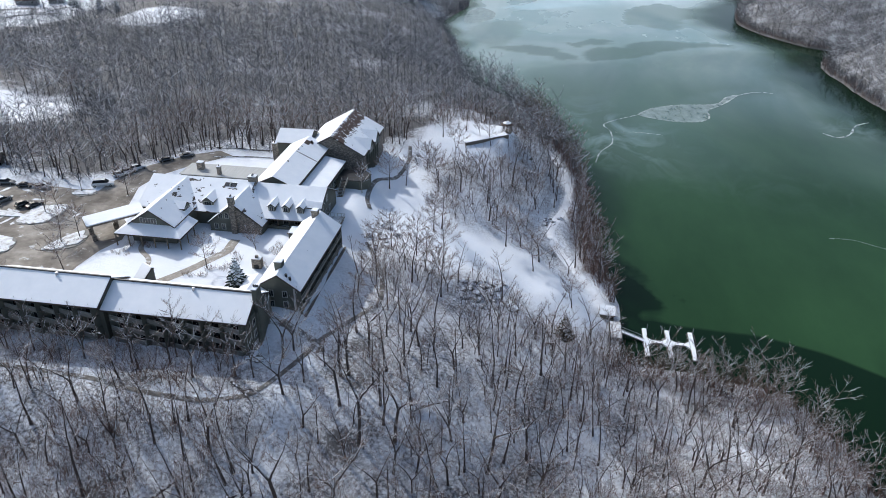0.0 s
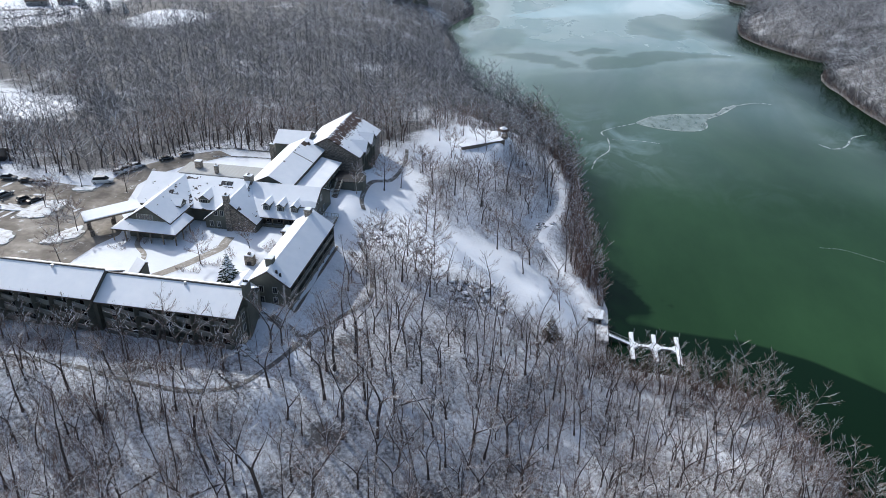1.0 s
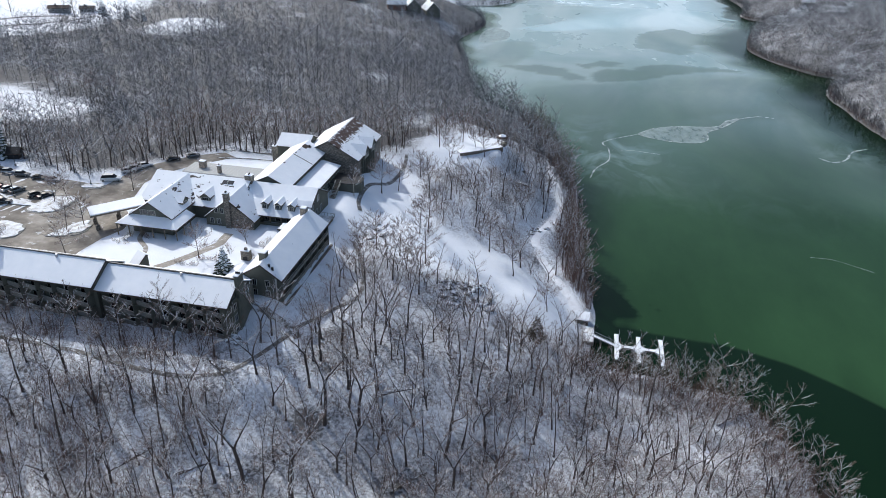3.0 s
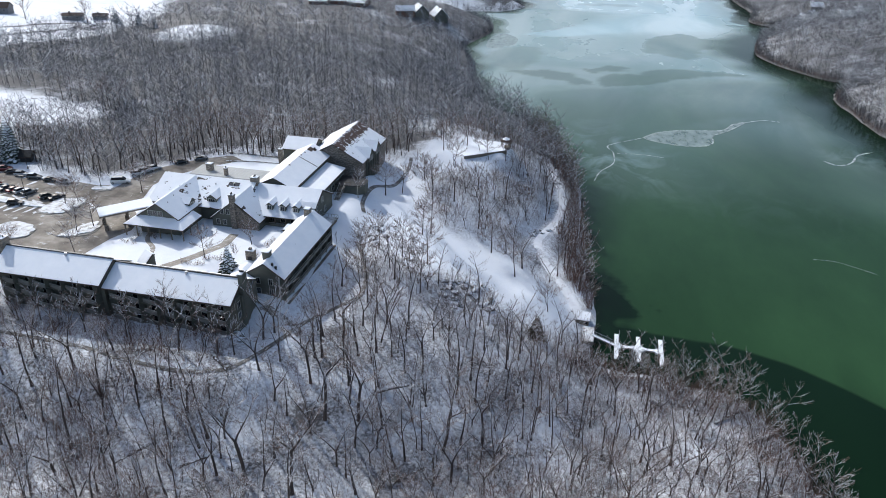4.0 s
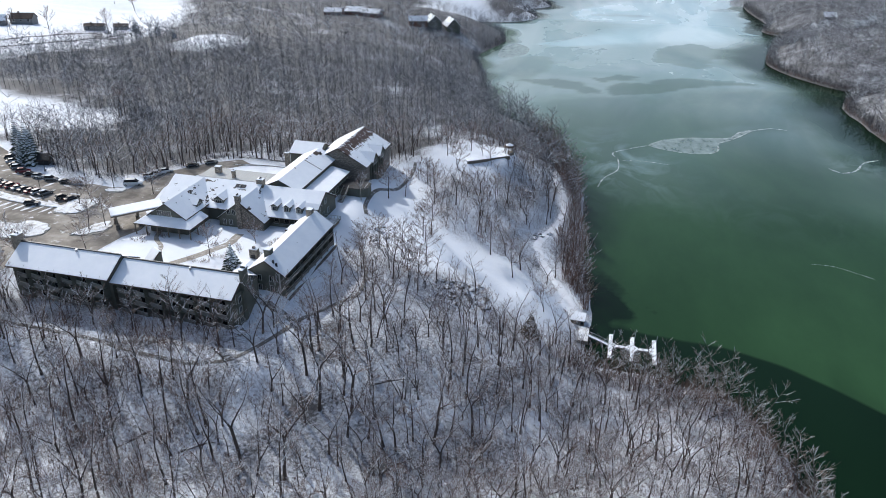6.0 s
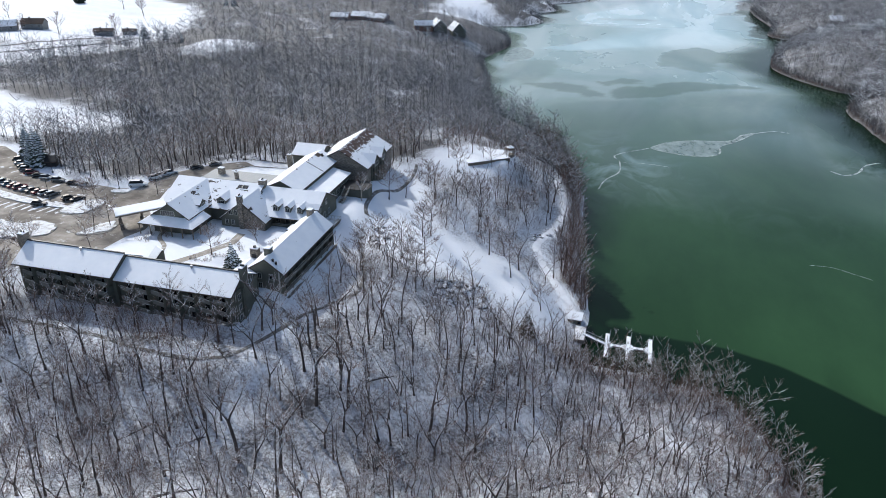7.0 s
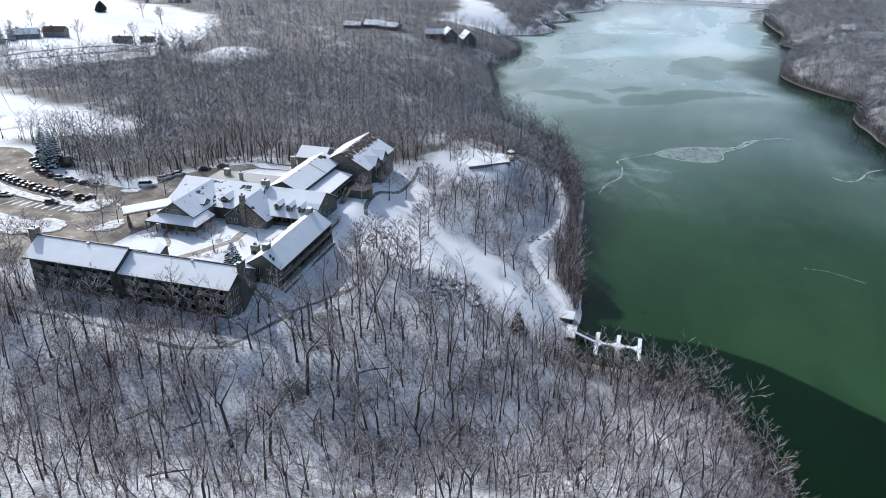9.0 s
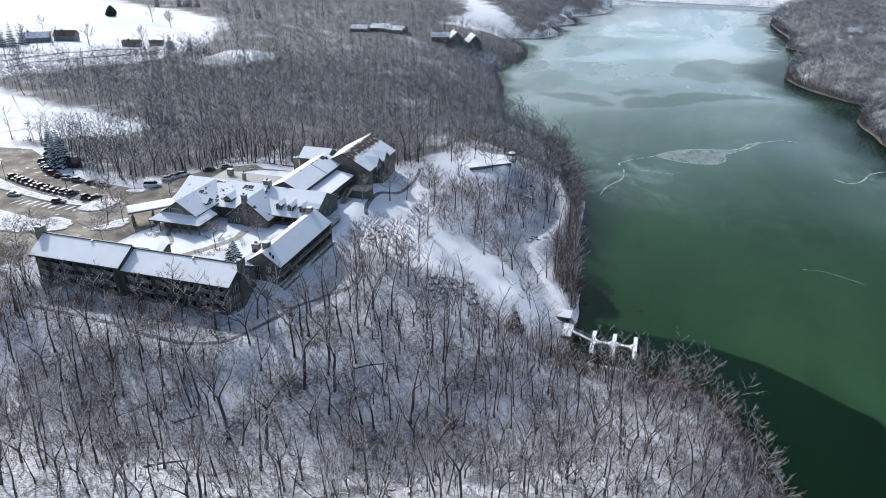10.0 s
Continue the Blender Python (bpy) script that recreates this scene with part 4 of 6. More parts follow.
def sheet(name, outline, z, mat, label, category="ice", n=4):
    bm = bmesh.new()
    face = bm.faces.new([bm.verts.new((x, y, z)) for x, y in smooth_line(outline, n, closed=True)])
    bmesh.ops.triangulate(bm, faces=[face])
    bmesh.ops.recalc_face_normals(bm, faces=bm.faces[:])
    if bm.faces[:] and bm.faces[:][0].normal.z < 0:
        bmesh.ops.reverse_faces(bm, faces=bm.faces[:])
    return tagged(part(name, bm, mat), label, category, "lake ice", "structure")


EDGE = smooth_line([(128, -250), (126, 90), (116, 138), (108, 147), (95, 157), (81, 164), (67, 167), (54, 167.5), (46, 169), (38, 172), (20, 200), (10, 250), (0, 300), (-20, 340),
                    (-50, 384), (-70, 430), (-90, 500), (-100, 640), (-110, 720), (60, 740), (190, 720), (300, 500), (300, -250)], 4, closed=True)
# thin, dark patches in the pale ice, their depth and the softness of their edges in metres
LEADS = [
    ([(59.8, 580), (62.6, 607), (74.5, 627), (92.4, 641), (107, 628), (123, 618), (146, 619), (144, 598), (130, 586), (110, 580), (100, 566), (101, 551), (89, 539), (78, 543), (70, 551), (58, 558)], 0.45, 5),
    ([(17, 491), (24.6, 490), (34.7, 506), (46, 501), (48, 495), (34, 484), (21.8, 478)], 0.5, 4),
    ([(29, 454), (29, 470), (41, 482), (56, 483), (59, 496), (81, 507), (96.5, 504), (116, 506), (129, 498), (104.5, 491), (78, 475), (61, 457), (46, 449), (33, 446)], 0.55, 6),
    ([(-32, 467), (-20, 475), (-2, 477), (11, 472), (16, 462), (24, 456), (23, 446), (13, 442), (7, 451), (-12, 457), (-28, 464)], 0.5, 5),
    ([(-11.5, 409), (-6, 425), (8, 440), (36, 446), (70, 458), (104, 484), (131, 491), (150, 470), (150, 401), (98, 385), (62, 340), (35, 330), (13, 345), (-3.6, 375)], 0.36, 22),
    ([(-44, 486), (-53, 512), (-47, 535), (-37, 549), (-15, 545), (-13, 514), (-18, 485), (-29, 468), (-40, 478)], 0.3, 6),
    ([(-2, 770), (20, 790), (60, 786), (40, 772)], 0.35, 10),
    ([(120, 845), (150, 850), (158, 868), (135, 870)], 0.4, 8),
]
# the thick white sheet up the lake
THICK = [(-30, 593), (-14, 624), (4, 659), (20, 719), (-14, 744), (-23, 790), (-2, 841), (30, 930), (60, 1020), (168, 1000), (160, 880), (152, 817), (148, 684), (134, 632)]


def lake_ice():
    """One fine sheet over the lake that carries how far and how thick the ice is; bank reflections and tree shade are
    put in as thinner ice.
    """
    X, Y = np.meshgrid(np.arange(-106, 262, 2.4), np.arange(-80, 1050, 2.4))
    wet = np.where(inside(X, Y, LAKE), line_distance(X, Y, LAKE, True), 0)
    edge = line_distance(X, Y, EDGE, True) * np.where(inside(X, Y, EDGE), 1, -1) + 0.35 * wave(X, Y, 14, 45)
    # West bank: open water, widened and streaked to paint tree shadows and reflections.
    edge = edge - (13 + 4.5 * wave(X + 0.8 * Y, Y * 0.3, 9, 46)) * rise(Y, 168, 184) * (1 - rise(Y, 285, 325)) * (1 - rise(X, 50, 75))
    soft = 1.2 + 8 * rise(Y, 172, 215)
    # East bank: skin fades out, painting the dark reflection of the trees.
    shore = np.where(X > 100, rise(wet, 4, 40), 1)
    up = 0.98 * rise(Y + 25 * wave(X, Y, 120, 41), 232, 600)
    margin = rise(wet + 5 * wave(X, Y, 50, 42), 2 + 10 * (X > 60), 16 + 30 * (X > 60) * (Y < 700))
    milk = bell(X, Y * 0.75, 33, 312 * 0.75, 24) + 0.6 * bell(X, Y, 152, 345, 14) + 0.12 * rise(Y, 180, 300) * rise(wet, 4, 30) * np.clip(wave(X, Y, 90, 43), 0, 1)
    rx, ry = X + 1.6 * wave(X, Y, 22, 51) + 0.9 * wave(X, Y, 8, 52), Y + 2.6 * wave(X, Y, 20, 53) + 1.4 * wave(X, Y, 8, 54)
    for outline, depth, blur in LEADS:
        P = smooth_line(outline, 3, closed=True)
        d = line_distance(rx, ry, P, True) * np.where(inside(rx, ry, P), 1, -1)
        up = up * (1 - depth * rise(d, -0.35 * blur, 0.65 * blur))
    P = smooth_line(THICK, 3, closed=True)
    d = line_distance(rx, ry, P, True) * np.where(inside(rx, ry, P), 1, -1)
    up = up * (0.72 + 0.5 * rise(d, -4, 6 + 40 * rise(X, -10, 60)))
    i = np.arange(X.size).reshape(X.shape)
    F = np.stack([i[:-1, :-1], i[:-1, 1:], i[1:, 1:], i[1:, :-1]], -1)[(wet[:-1, :-1] + wet[1:, 1:] + wet[1:, :-1] + wet[:-1, 1:]) > 0]
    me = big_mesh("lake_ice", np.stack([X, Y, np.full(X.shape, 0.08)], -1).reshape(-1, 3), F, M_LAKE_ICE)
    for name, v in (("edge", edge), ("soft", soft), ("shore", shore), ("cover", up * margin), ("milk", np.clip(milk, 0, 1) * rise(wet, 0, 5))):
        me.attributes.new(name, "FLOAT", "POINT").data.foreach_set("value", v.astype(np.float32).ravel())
    return tagged(attach("lake_ice", me), "greenish skin of ice that turns pale and thick up the lake", "ice", "lake ice", "structure")


lake_ice()
LENS = [(53.8, 346.9), (62, 358.6), (76.2, 366.1), (93.3, 370.4), (101.2, 383.5), (107.3, 387.6), (96, 369.2), (88.6, 359.8), (86.6, 346.6), (78.4, 340.4), (65, 340.8)]
sheet("ice_floe", LENS, 0.21, M_GREY, "grey ice floe with a white rim")
ROUND = [(-57, 537), (-60, 575), (-52, 594), (-40, 580), (-38, 556), (-47, 540)]
sheet("ice_floe", ROUND, 0.21, M_GREY, "round grey ice floe near the bank")


def ribbon(name, points, width, z, mat, n=6, seed=1):
    """A flat strip of uneven width along a line on the water."""
    P = smooth_line(points, n)
    d = np.gradient(P, axis=0)
    d /= np.linalg.norm(d, axis=1, keepdims=True)
    s = np.stack([-d[:, 1], d[:, 0]], 1) * (width * (0.75 + 0.45 * np.array([math.sin(1.7 * i + seed) * math.sin(0.6 * i) for i in range(len(P))])))[:, None] / 2
    V = np.concatenate([np.c_[P + s, np.full(len(P), z)], np.c_[P - s, np.full(len(P), z)]])
    k, m = np.arange(len(P) - 1), len(P)
    return big_mesh(name, V, np.stack([k + m, k + m + 1, k + 1, k], 1), mat)


RIMS = [(LENS + LENS[:1], 1.1), ([(32.2, 282), (34.3, 294), (39.8, 306), (39.5, 321), (37.4, 331), (53.8, 347)], 0.7), ([(107, 387.6), (118, 395.4), (126.5, 394.7)], 1.1),
        ([(135, 335.4), (140, 330.5), (147, 336), (153, 348), (161, 354.5)], 1.2), ([(41.5, 320), (51.6, 321.5), (63, 319.7)], 0.5), ([(-52, 594), (-40, 580), (-38, 556), (-47, 540)], 0.9), ([(-32, 590), (-14, 623), (2, 652)], 0.9), ([(-14, 744), (-23, 770), (-22, 792)], 1.2), ([(107.5, 228.5), (114.8, 228.5), (121.3, 225.1), (126, 222.3)], 0.3)]
for i, (line, wide) in enumerate(RIMS):
    tagged(attach("ice_edge", ribbon("ice_edge", line, wide, 0.25, M_RIM, seed=i)), "white frozen edge line in the lake ice", "ice", "lake ice", "structure")

# dock with three fingers and a gangway
M_PLANK = mat_wood("grey_planks", (0.16, 0.145, 0.125), (0.30, 0.28, 0.25))
dock = thing("dock", pose(0, 0, 0), "floating wooden dock with three fingers under fresh snow", "dock")
for x in (42.4, 48.3, 54.3):
    f = part("finger", box(x - 0.6, x + 0.6, 152.9, 165.1, 0.08, 0.42), M_PLANK, dock)
    part("finger_snow", box(x - 0.57, x + 0.57, 152.95, 165.05, 0.42, 0.56, 0.05), M_SNOW, f)
    for y in (164.6, 153.2):
        part("pile", prism([(x + 0.7 + 0.08 * math.cos(k), y + 0.08 * math.sin(k)) for k in (0, 1.26, 2.51, 3.77, 5.03)], -1.5, 2.2), M_STEEL, f)
for x in (43.0, 48.9):
    wk = part("walkway", box(x, x + 4.7, 158.8, 159.9, 0.08, 0.42), M_PLANK, dock)
    part("walkway_snow", box(x, x + 4.7, 158.83, 159.87, 0.42, 0.55), M_SNOW, wk)
    for sx, ex in ((x, x + 1.0), (x + 4.7, x + 3.7)):
        for sy in (-1, 1):
            y0 = 158.8 if sy < 0 else 159.9
            tri = [(sx, y0), (ex, y0), (sx, y0 + sy * 1.0)]
            area = (tri[1][0] - tri[0][0]) * (tri[2][1] - tri[0][1]) - (tri[2][0] - tri[0][0]) * (tri[1][1] - tri[0][1])
            part("gusset", prism(tri if area > 0 else tri[::-1], 0.1, 0.55), M_SNOW, dock)
gang = part("gangway", slab((35.6, 160.9, 1.5), (41.9, 158.8, 0.5), (41.9, 159.9, 0.5), (35.6, 162.0, 1.5), 0.2), M_PLANK, dock)
part("gangway_snow", slab((35.6, 160.95, 1.62), (41.9, 158.85, 0.62), (41.9, 159.85, 0.62), (35.6, 161.95, 1.62), 0.12), M_SNOW, gang)
for dy in (0.0, 1.1):
    part("handrail", slab((35.6, 160.87 + dy, 2.55), (41.9, 158.77 + dy, 1.55), (41.9, 158.85 + dy, 1.55), (35.6, 160.95 + dy, 2.55), 0.08), M_STEEL, gang)
    for k in range(6):
        u = k / 5
        gx, gy, gq = 35.6 + 6.3 * u, 160.9 + dy - 2.1 * u, 1.5 - u
        part("rail_post", box(gx - 0.03, gx + 0.03, gy - 0.03, gy + 0.03, gq, gq + 1.0), M_STEEL, gang)

# boat hut at the water
hut = thing("boat_hut", pose(32.6, 168.4, 0, 0, 0, -3), "small brown boat hut with a snow-covered roof", "hut")
zb = 0.3
part("wall", box(-1.9, 1.9, -1.6, 1.6, zb - 0.8, 2.5), M_WOOD, hut)
part("door", box(-0.4, 0.6, -1.66, -1.58, zb + 0.2, 2.3), M_WALL, hut)
part("window", box(0.9, 1.6, -1.65, -1.58, 1.3, 2.1), M_GLASS, hut)
part("roof", slab((-2.2, -2.0, 2.55), (2.2, -2.0, 2.55), (2.2, 1.9, 3.15), (-2.2, 1.9, 3.15), 0.15), M_SHINGLE, hut)
part("roof_snow", slab((-2.15, -1.95, 2.75), (2.15, -1.95, 2.75), (2.15, 1.85, 3.35), (-2.15, 1.85, 3.35), 0.2), M_SNOW, hut)
landing = thing("landing", pose(0, 0, 0), "snow-covered timber landing below the boat hut", "landing")
part("deck", box(33.0, 36.2, 158.2, 165.8, 0.2, 1.3), M_PLANK, landing)
part("deck_snow", box(33.1, 36.1, 158.3, 165.7, 1.3, 1.42, 0.04), M_PLOUGHED, landing)
for k in range(5):
    part("rail_post", box(36.05, 36.15, 158.4 + k * 0.6, 158.5 + k * 0.6, 1.3, 2.3), M_STEEL, landing)

# gazebo and wall on the knoll
gx, gy = -3.4, 256.8
gg = float(gz(gx, gy))
gaz = thing("gazebo", pose(gx, gy, gg), "small octagonal wooden gazebo with snow on its roof", "gazebo")
ring = [(1.9 * math.cos(k * math.pi / 4), 1.9 * math.sin(k * math.pi / 4)) for k in range(8)]
part("floor", prism(ring, -0.6, 0.35), M_WOOD, gaz)
for x, y in ring:
    part("post", box(x * 0.93 - 0.08, x * 0.93 + 0.08, y * 0.93 - 0.08, y * 0.93 + 0.08, 0.3, 2.7), M_WOOD, gaz)
for name, mat, up, big, high in (("roof", M_SHINGLE, 2.65, 2.5, 1.3), ("roof_snow", M_ROOF_SPOTS, 3.22, 1.6, 0.83)):
    bm = bmesh.new()
    bmesh.ops.create_cone(bm, cap_ends=True, segments=8, radius1=big, radius2=0.15, depth=high, matrix=Matrix.Translation((0, 0, up + high / 2)))
    part(name, bm, mat, gaz)
wl = thing("retaining_wall", pose(-16.6, 239.5, 0, 0, 0, math.degrees(math.atan2(11.0, 14.4))), "low dark timber retaining wall with snow on top", "wall", kind="structure")
for k in range(6):
    part("timber", box(3.02 * k, 3.02 * k + 3.0, -0.2, 0.2, 17.5, 21.45), M_WOOD, wl)
part("top_snow", box(0.05, 18.05, -0.15, 3.6, 21.2, 21.55, 0.08), M_SNOW, wl)

# ---- lodge ----
LODGE = "lodge wings"
M_GREENROOF = Mat("grey_roof_membrane", (0.42, 0.42, 0.40), 0.85).mat


def wing(label, ox, oy, ang, length, ridge, left, right, ground, wall=None, snow=None, over=0.55, ends=(True, True), walls=None):
    """A gabled wing. Its own x runs along the ridge; left and right: (half width of the walls, eave height) on +y and -y."""
    t = thing("lodge_wing", pose(ox, oy, 0, 0, 0, ang), label, "building", LODGE)
    (hl, el), (hr, er) = left, right
    bm = bmesh.new()
    wl, wr = walls or (hl, hr)
    pts = [(-wr, ground), (wl, ground), (wl, ridge - (ridge - el) * wl / hl), (0, ridge), (-wr, ridge - (ridge - er) * wr / hr)]
    a = [bm.verts.new((0, v, z)) for v, z in pts]
    b = [bm.verts.new((length, v, z)) for v, z in pts]
    bm.faces.new(a[::-1])
    bm.faces.new(b)
    for i in range(5):
        j = (i + 1) % 5
        bm.faces.new((a[j], a[i], b[i], b[j]))
    bmesh.ops.recalc_face_normals(bm, faces=bm.faces[:])
    part("wall", bm, wall or M_WALL, t)
    u0, u1 = -over if ends[0] else 0.0, length + (over if ends[1] else 0.0)
    for sg, h, e in ((1, hl, el), (-1, hr, er)):
        s = (ridge - e) / h
        lo = e - over * s
        for name, mat, up, back, thick in (("roof", M_SHINGLE, 0.16, 0.0, 0.2), ("roof_snow", snow or M_ROOF, 0.34, 0.12, 0.17)):
            q = [(u0 + back, sg * (h + over - back), lo + up + back * s), (u1 - back, sg * (h + over - back), lo + up + back * s),
                 (u1 - back, 0, ridge + up), (u0 + back, 0, ridge + up)]
            if sg > 0:
                q = [q[1], q[0], q[3], q[2]]
            part(name, slab(*q, thick), mat, t, "snow lying on the roof" if name == "roof_snow" else "")
    return t


def window_mesh(w, h, lights):
    """A window in the x-z plane that faces -y: the frame with its bars, and the panes."""
    bm = bmesh.new()
    f = 0.09
    add_box(bm, -w / 2 - f, w / 2 + f, -0.09, 0.02, -f, 0)
    add_box(bm, -w / 2 - f, w / 2 + f, -0.09, 0.02, h, h + f)
    for i in range(lights + 1):
        x = -w / 2 + w * i / lights
        e = f if i in (0, lights) else 0.05
        add_box(bm, x - e * (1 if i == 0 else 0.5), x + e * (1 if i == lights else 0.5), -0.08, 0.02, 0, h)
    me = bpy.data.meshes.new("window")
    bm.to_mesh(me)
    bm.free()
    me.materials.append(M_TRIM)
    pm = bpy.data.meshes.new("pane")
    bm = box(-w / 2, w / 2, -0.04, 0.015, 0, h)
    bm.to_mesh(pm)
    bm.free()
    pm.materials.append(M_GLASS)
    return me, pm


WINDOWS = {}


def window(parent, x, y, z, facing, w=1.1, h=1.4, lights=2):
    """facing: the angle, in the parent's own plan, towards which the window looks."""
    key = (w, h, lights)
    if key not in WINDOWS:
        WINDOWS[key] = window_mesh(*key)
    o = attach("window", WINDOWS[key][0], parent, "", pose(x, y, z, 0, 0, facing + 90))
    attach("pane", WINDOWS[key][1], o)


def chimney(parent, x, y, z0, z1, w, d, mat, flues=2):
    c = part("chimney", box(x - w / 2, x + w / 2, y - d / 2, y + d / 2, z0, z1, 0.04), mat, parent)
    part("cap", box(x - w / 2 - 0.1, x + w / 2 + 0.1, y - d / 2 - 0.1, y + d / 2 + 0.1, z1, z1 + 0.15), M_STONE, c)
    part("cap_snow", box(x - w / 2 - 0.05, x + w / 2 + 0.05, y - d / 2 - 0.05, y + d / 2 + 0.05, z1 + 0.15, z1 + 0.32, 0.05), M_SNOW, c, "snow on the chimney top")
    for i in range(flues):
        fx = x + (i - (flues - 1) / 2) * w * 0.4
        part("flue", prism([(fx + 0.18 * math.cos(k * math.pi / 4), y + 0.18 * math.sin(k * math.pi / 4)) for k in range(8)], z1 + 0.3, z1 + 0.75), M_DARK, c)


def vent(parent, x, y, z, tall=0.6, r=0.12, mat=None):
    part("roof_vent", prism([(x + r * math.cos(k * math.pi / 4), y + r * math.sin(k * math.pi / 4)) for k in range(8)], z, z + tall), mat or M_DARK, parent)


def dormer(parent, x, y, z, facing, w=1.7, tall=1.7, deep=4.0, win=1.1, lights=2, slope=0.75):
    """A gabled dormer that looks along facing, its sill at z."""
    d = attach("dormer", bpy.data.meshes.new("dormer"), parent, "", pose(x, y, z, 0, 0, facing + 90))
    h = w / 2
    rise = h * slope
    bm = bmesh.new()
    pts = [(-h, -1.2), (h, -1.2), (h, tall), (0, tall + rise), (-h, tall)]
    a = [bm.verts.new((u, 0, q)) for u, q in pts]
    b = [bm.verts.new((u, deep, q)) for u, q in pts]
    bm.faces.new(a)
    bm.faces.new(b[::-1])
    for i in range(5):
        j = (i + 1) % 5
        bm.faces.new((a[j], a[i], b[i], b[j]))
    bmesh.ops.recalc_face_normals(bm, faces=bm.faces[:])
    bm.to_mesh(d.data)
    bm.free()
    d.data.materials.append(M_WALL)
    o = 0.3
    for sg in (1, -1):
        e, q = sg * (h + o), tall - o * slope
        c = [(e, -o, q + 0.28), (e, deep, q + 0.28), (0, deep, tall + rise + 0.28), (0, -o, tall + rise + 0.28)]
        if sg < 0:
            c = [c[1], c[0], c[3], c[2]]
        part("dormer_roof", slab(*[(p[0] * 1.04, p[1], p[2] - 0.14) for p in c], 0.14), M_SHINGLE, d)
        part("dormer_snow", slab(*c, 0.14), M_ROOF, d)
    key = (win, 1.2, lights)
    if key not in WINDOWS:
        WINDOWS[key] = window_mesh(*key)
    attach("window", WINDOWS[key][0], d, "", pose(0, -0.01, tall - 1.35))
    attach("pane", WINDOWS[key][1], d, "", pose(0, -0.012, tall - 1.35))
    return d


def balcony_bay(parent, x, y, z, width, deep, tall, slant=0.55):
    """One balcony on a wall that faces the parent's +y: slab, front panel, slanted side wall and glazed door."""
    b = part("balcony", box(x, x + width, y, y + deep, z - 0.18, z), M_WALL, parent)
    fx, fy, bx, by = x + slant, y + deep + 0.35, x + width - 0.05, y + deep - 0.45
    part("parapet", slab((fx, fy, z - 0.1), (bx, by, z - 0.1), (bx, by, z + 0.95), (fx, fy, z + 0.95), 0.12), M_PANEL, b, "pale panelled balcony front")
    part("parapet_cap", slab((fx, fy + 0.06, z + 0.98), (fx, fy - 0.16, z + 0.98), (bx, by - 0.16, z + 0.98), (bx, by + 0.06, z + 0.98), 0.04), M_TRIM, b)
    part("side_wall", slab((x, y, z - 0.18), (x, y, z + tall - 0.35), (x + slant, y + deep + 0.35, z + tall - 0.35), (x + slant, y + deep + 0.35, z - 0.18), 0.18), M_WALL, b)
    part("glass_door", box(x + 0.9, x + 3.0, y + 0.01, y + 0.06, z + 0.05, z + 2.1), M_GLASS, b)
    part("door_frame", box(x + 0.82, x + 3.08, y + 0.005, y + 0.04, z + 0.02, z + 2.18), M_TRIM, b)


# guest wings along the south, their balconies towards the woods
for ox, oy, length, ridge, eave in ((-44.3, 117.1, 31.6, 32.2, 28.9), (-76.2, 116.3, 28.2, 33.3, 29.9)):
    w = wing("long olive guest wing with a snow-covered roof and balconies", ox, oy, 180, length, ridge, (6.2, eave), (6.2, eave), 19.0, walls=(4.6, 6.2), over=0.3)
    for k in range(int(length / 4.25)):
        for floor in range(3):
            balcony_bay(w, 0.9 + k * 4.25, 4.6, eave - 2.5 - 2.75 * floor, 4.25, 1.35, 2.75)
        vent(w, 2 + k * 4.25, 5.9, ridge - (ridge - eave) * 5.9 / 6.2 + 0.1, 0.45, 0.04, M_TRIM)
    vent(w, length * 0.42, 0.5, ridge - 0.2, 0.9, 0.3, M_STEEL)
    part("ridge_cap", box(-0.25, length + 0.25, -0.32, 0.02, ridge + 0.1, ridge + 0.62), M_DARK, w, "dark metal ridge cap")
    if ox > -60:
        chimney(w, -0.5, 0.3, 20, 34.2, 1.0, 2.4, M_WALL, 3)
        part("end_wall", box(-0.9, -0.05, -5.0, 2.2, 19, 29.2), M_WALL, w)
        part("bay_tower", box(-0.5, 1.2, 2.3, 4.4, 19, 29.6), M_WALL, w)
        for floor in range(3):
            window(w, 0.35, 4.41, eave - 1.9 - 2.75 * floor, 90, 1.0, 1.5, 2)
            window(w, -0.51, 3.3, eave - 1.9 - 2.75 * floor, 180, 1.3, 1.5, 2)
    else:
        chimney(w, length + 1.1, -0.2, 20, 35.4, 1.9, 2.1, M_TAN, 2)

# east guest wing
w = wing("olive guest wing with snowy roof and long open balconies", -42.7, 125.2, 90, 31.4, 32.2, (5.0, 29.0), (5.0, 28.6), 19.0, walls=(4.8, 3.7), over=0.3)
for k in range(7):
    for floor in range(3):
        x, z = 0.2 + k * 4.46, 26.0 - 2.7 * floor
        b = part("balcony", box(x, x + 4.46, -4.95, -3.7, z - 0.2, z), M_WALL, w)
        part("parapet", box(x + 0.1, x + 4.36, -5.01, -4.89, z - 0.25, z + 0.5), M_PANEL, b, "pale panelled balcony front")
        part("rail", box(x + 0.1, x + 4.36, -4.99, -4.91, z + 0.85, z + 0.95), M_TRIM, b)
        part("side_wall", box(x - 0.09, x + 0.09, -5.05, -3.7, z - 0.2, z + 2.5), M_WALL, b)
        part("glass_door", box(x + 0.7, x + 2.9, -3.76, -3.71, z + 0.05, z + 2.1), M_GLASS, b)
part("side_wall", box(31.15, 31.38, -5.05, -3.7, 19, 28.6), M_WALL, w)
part("plinth", box(-0.3, 31.8, -5.9, -5.3, 18, 22.4), M_STONE, w, "low stone retaining plinth")
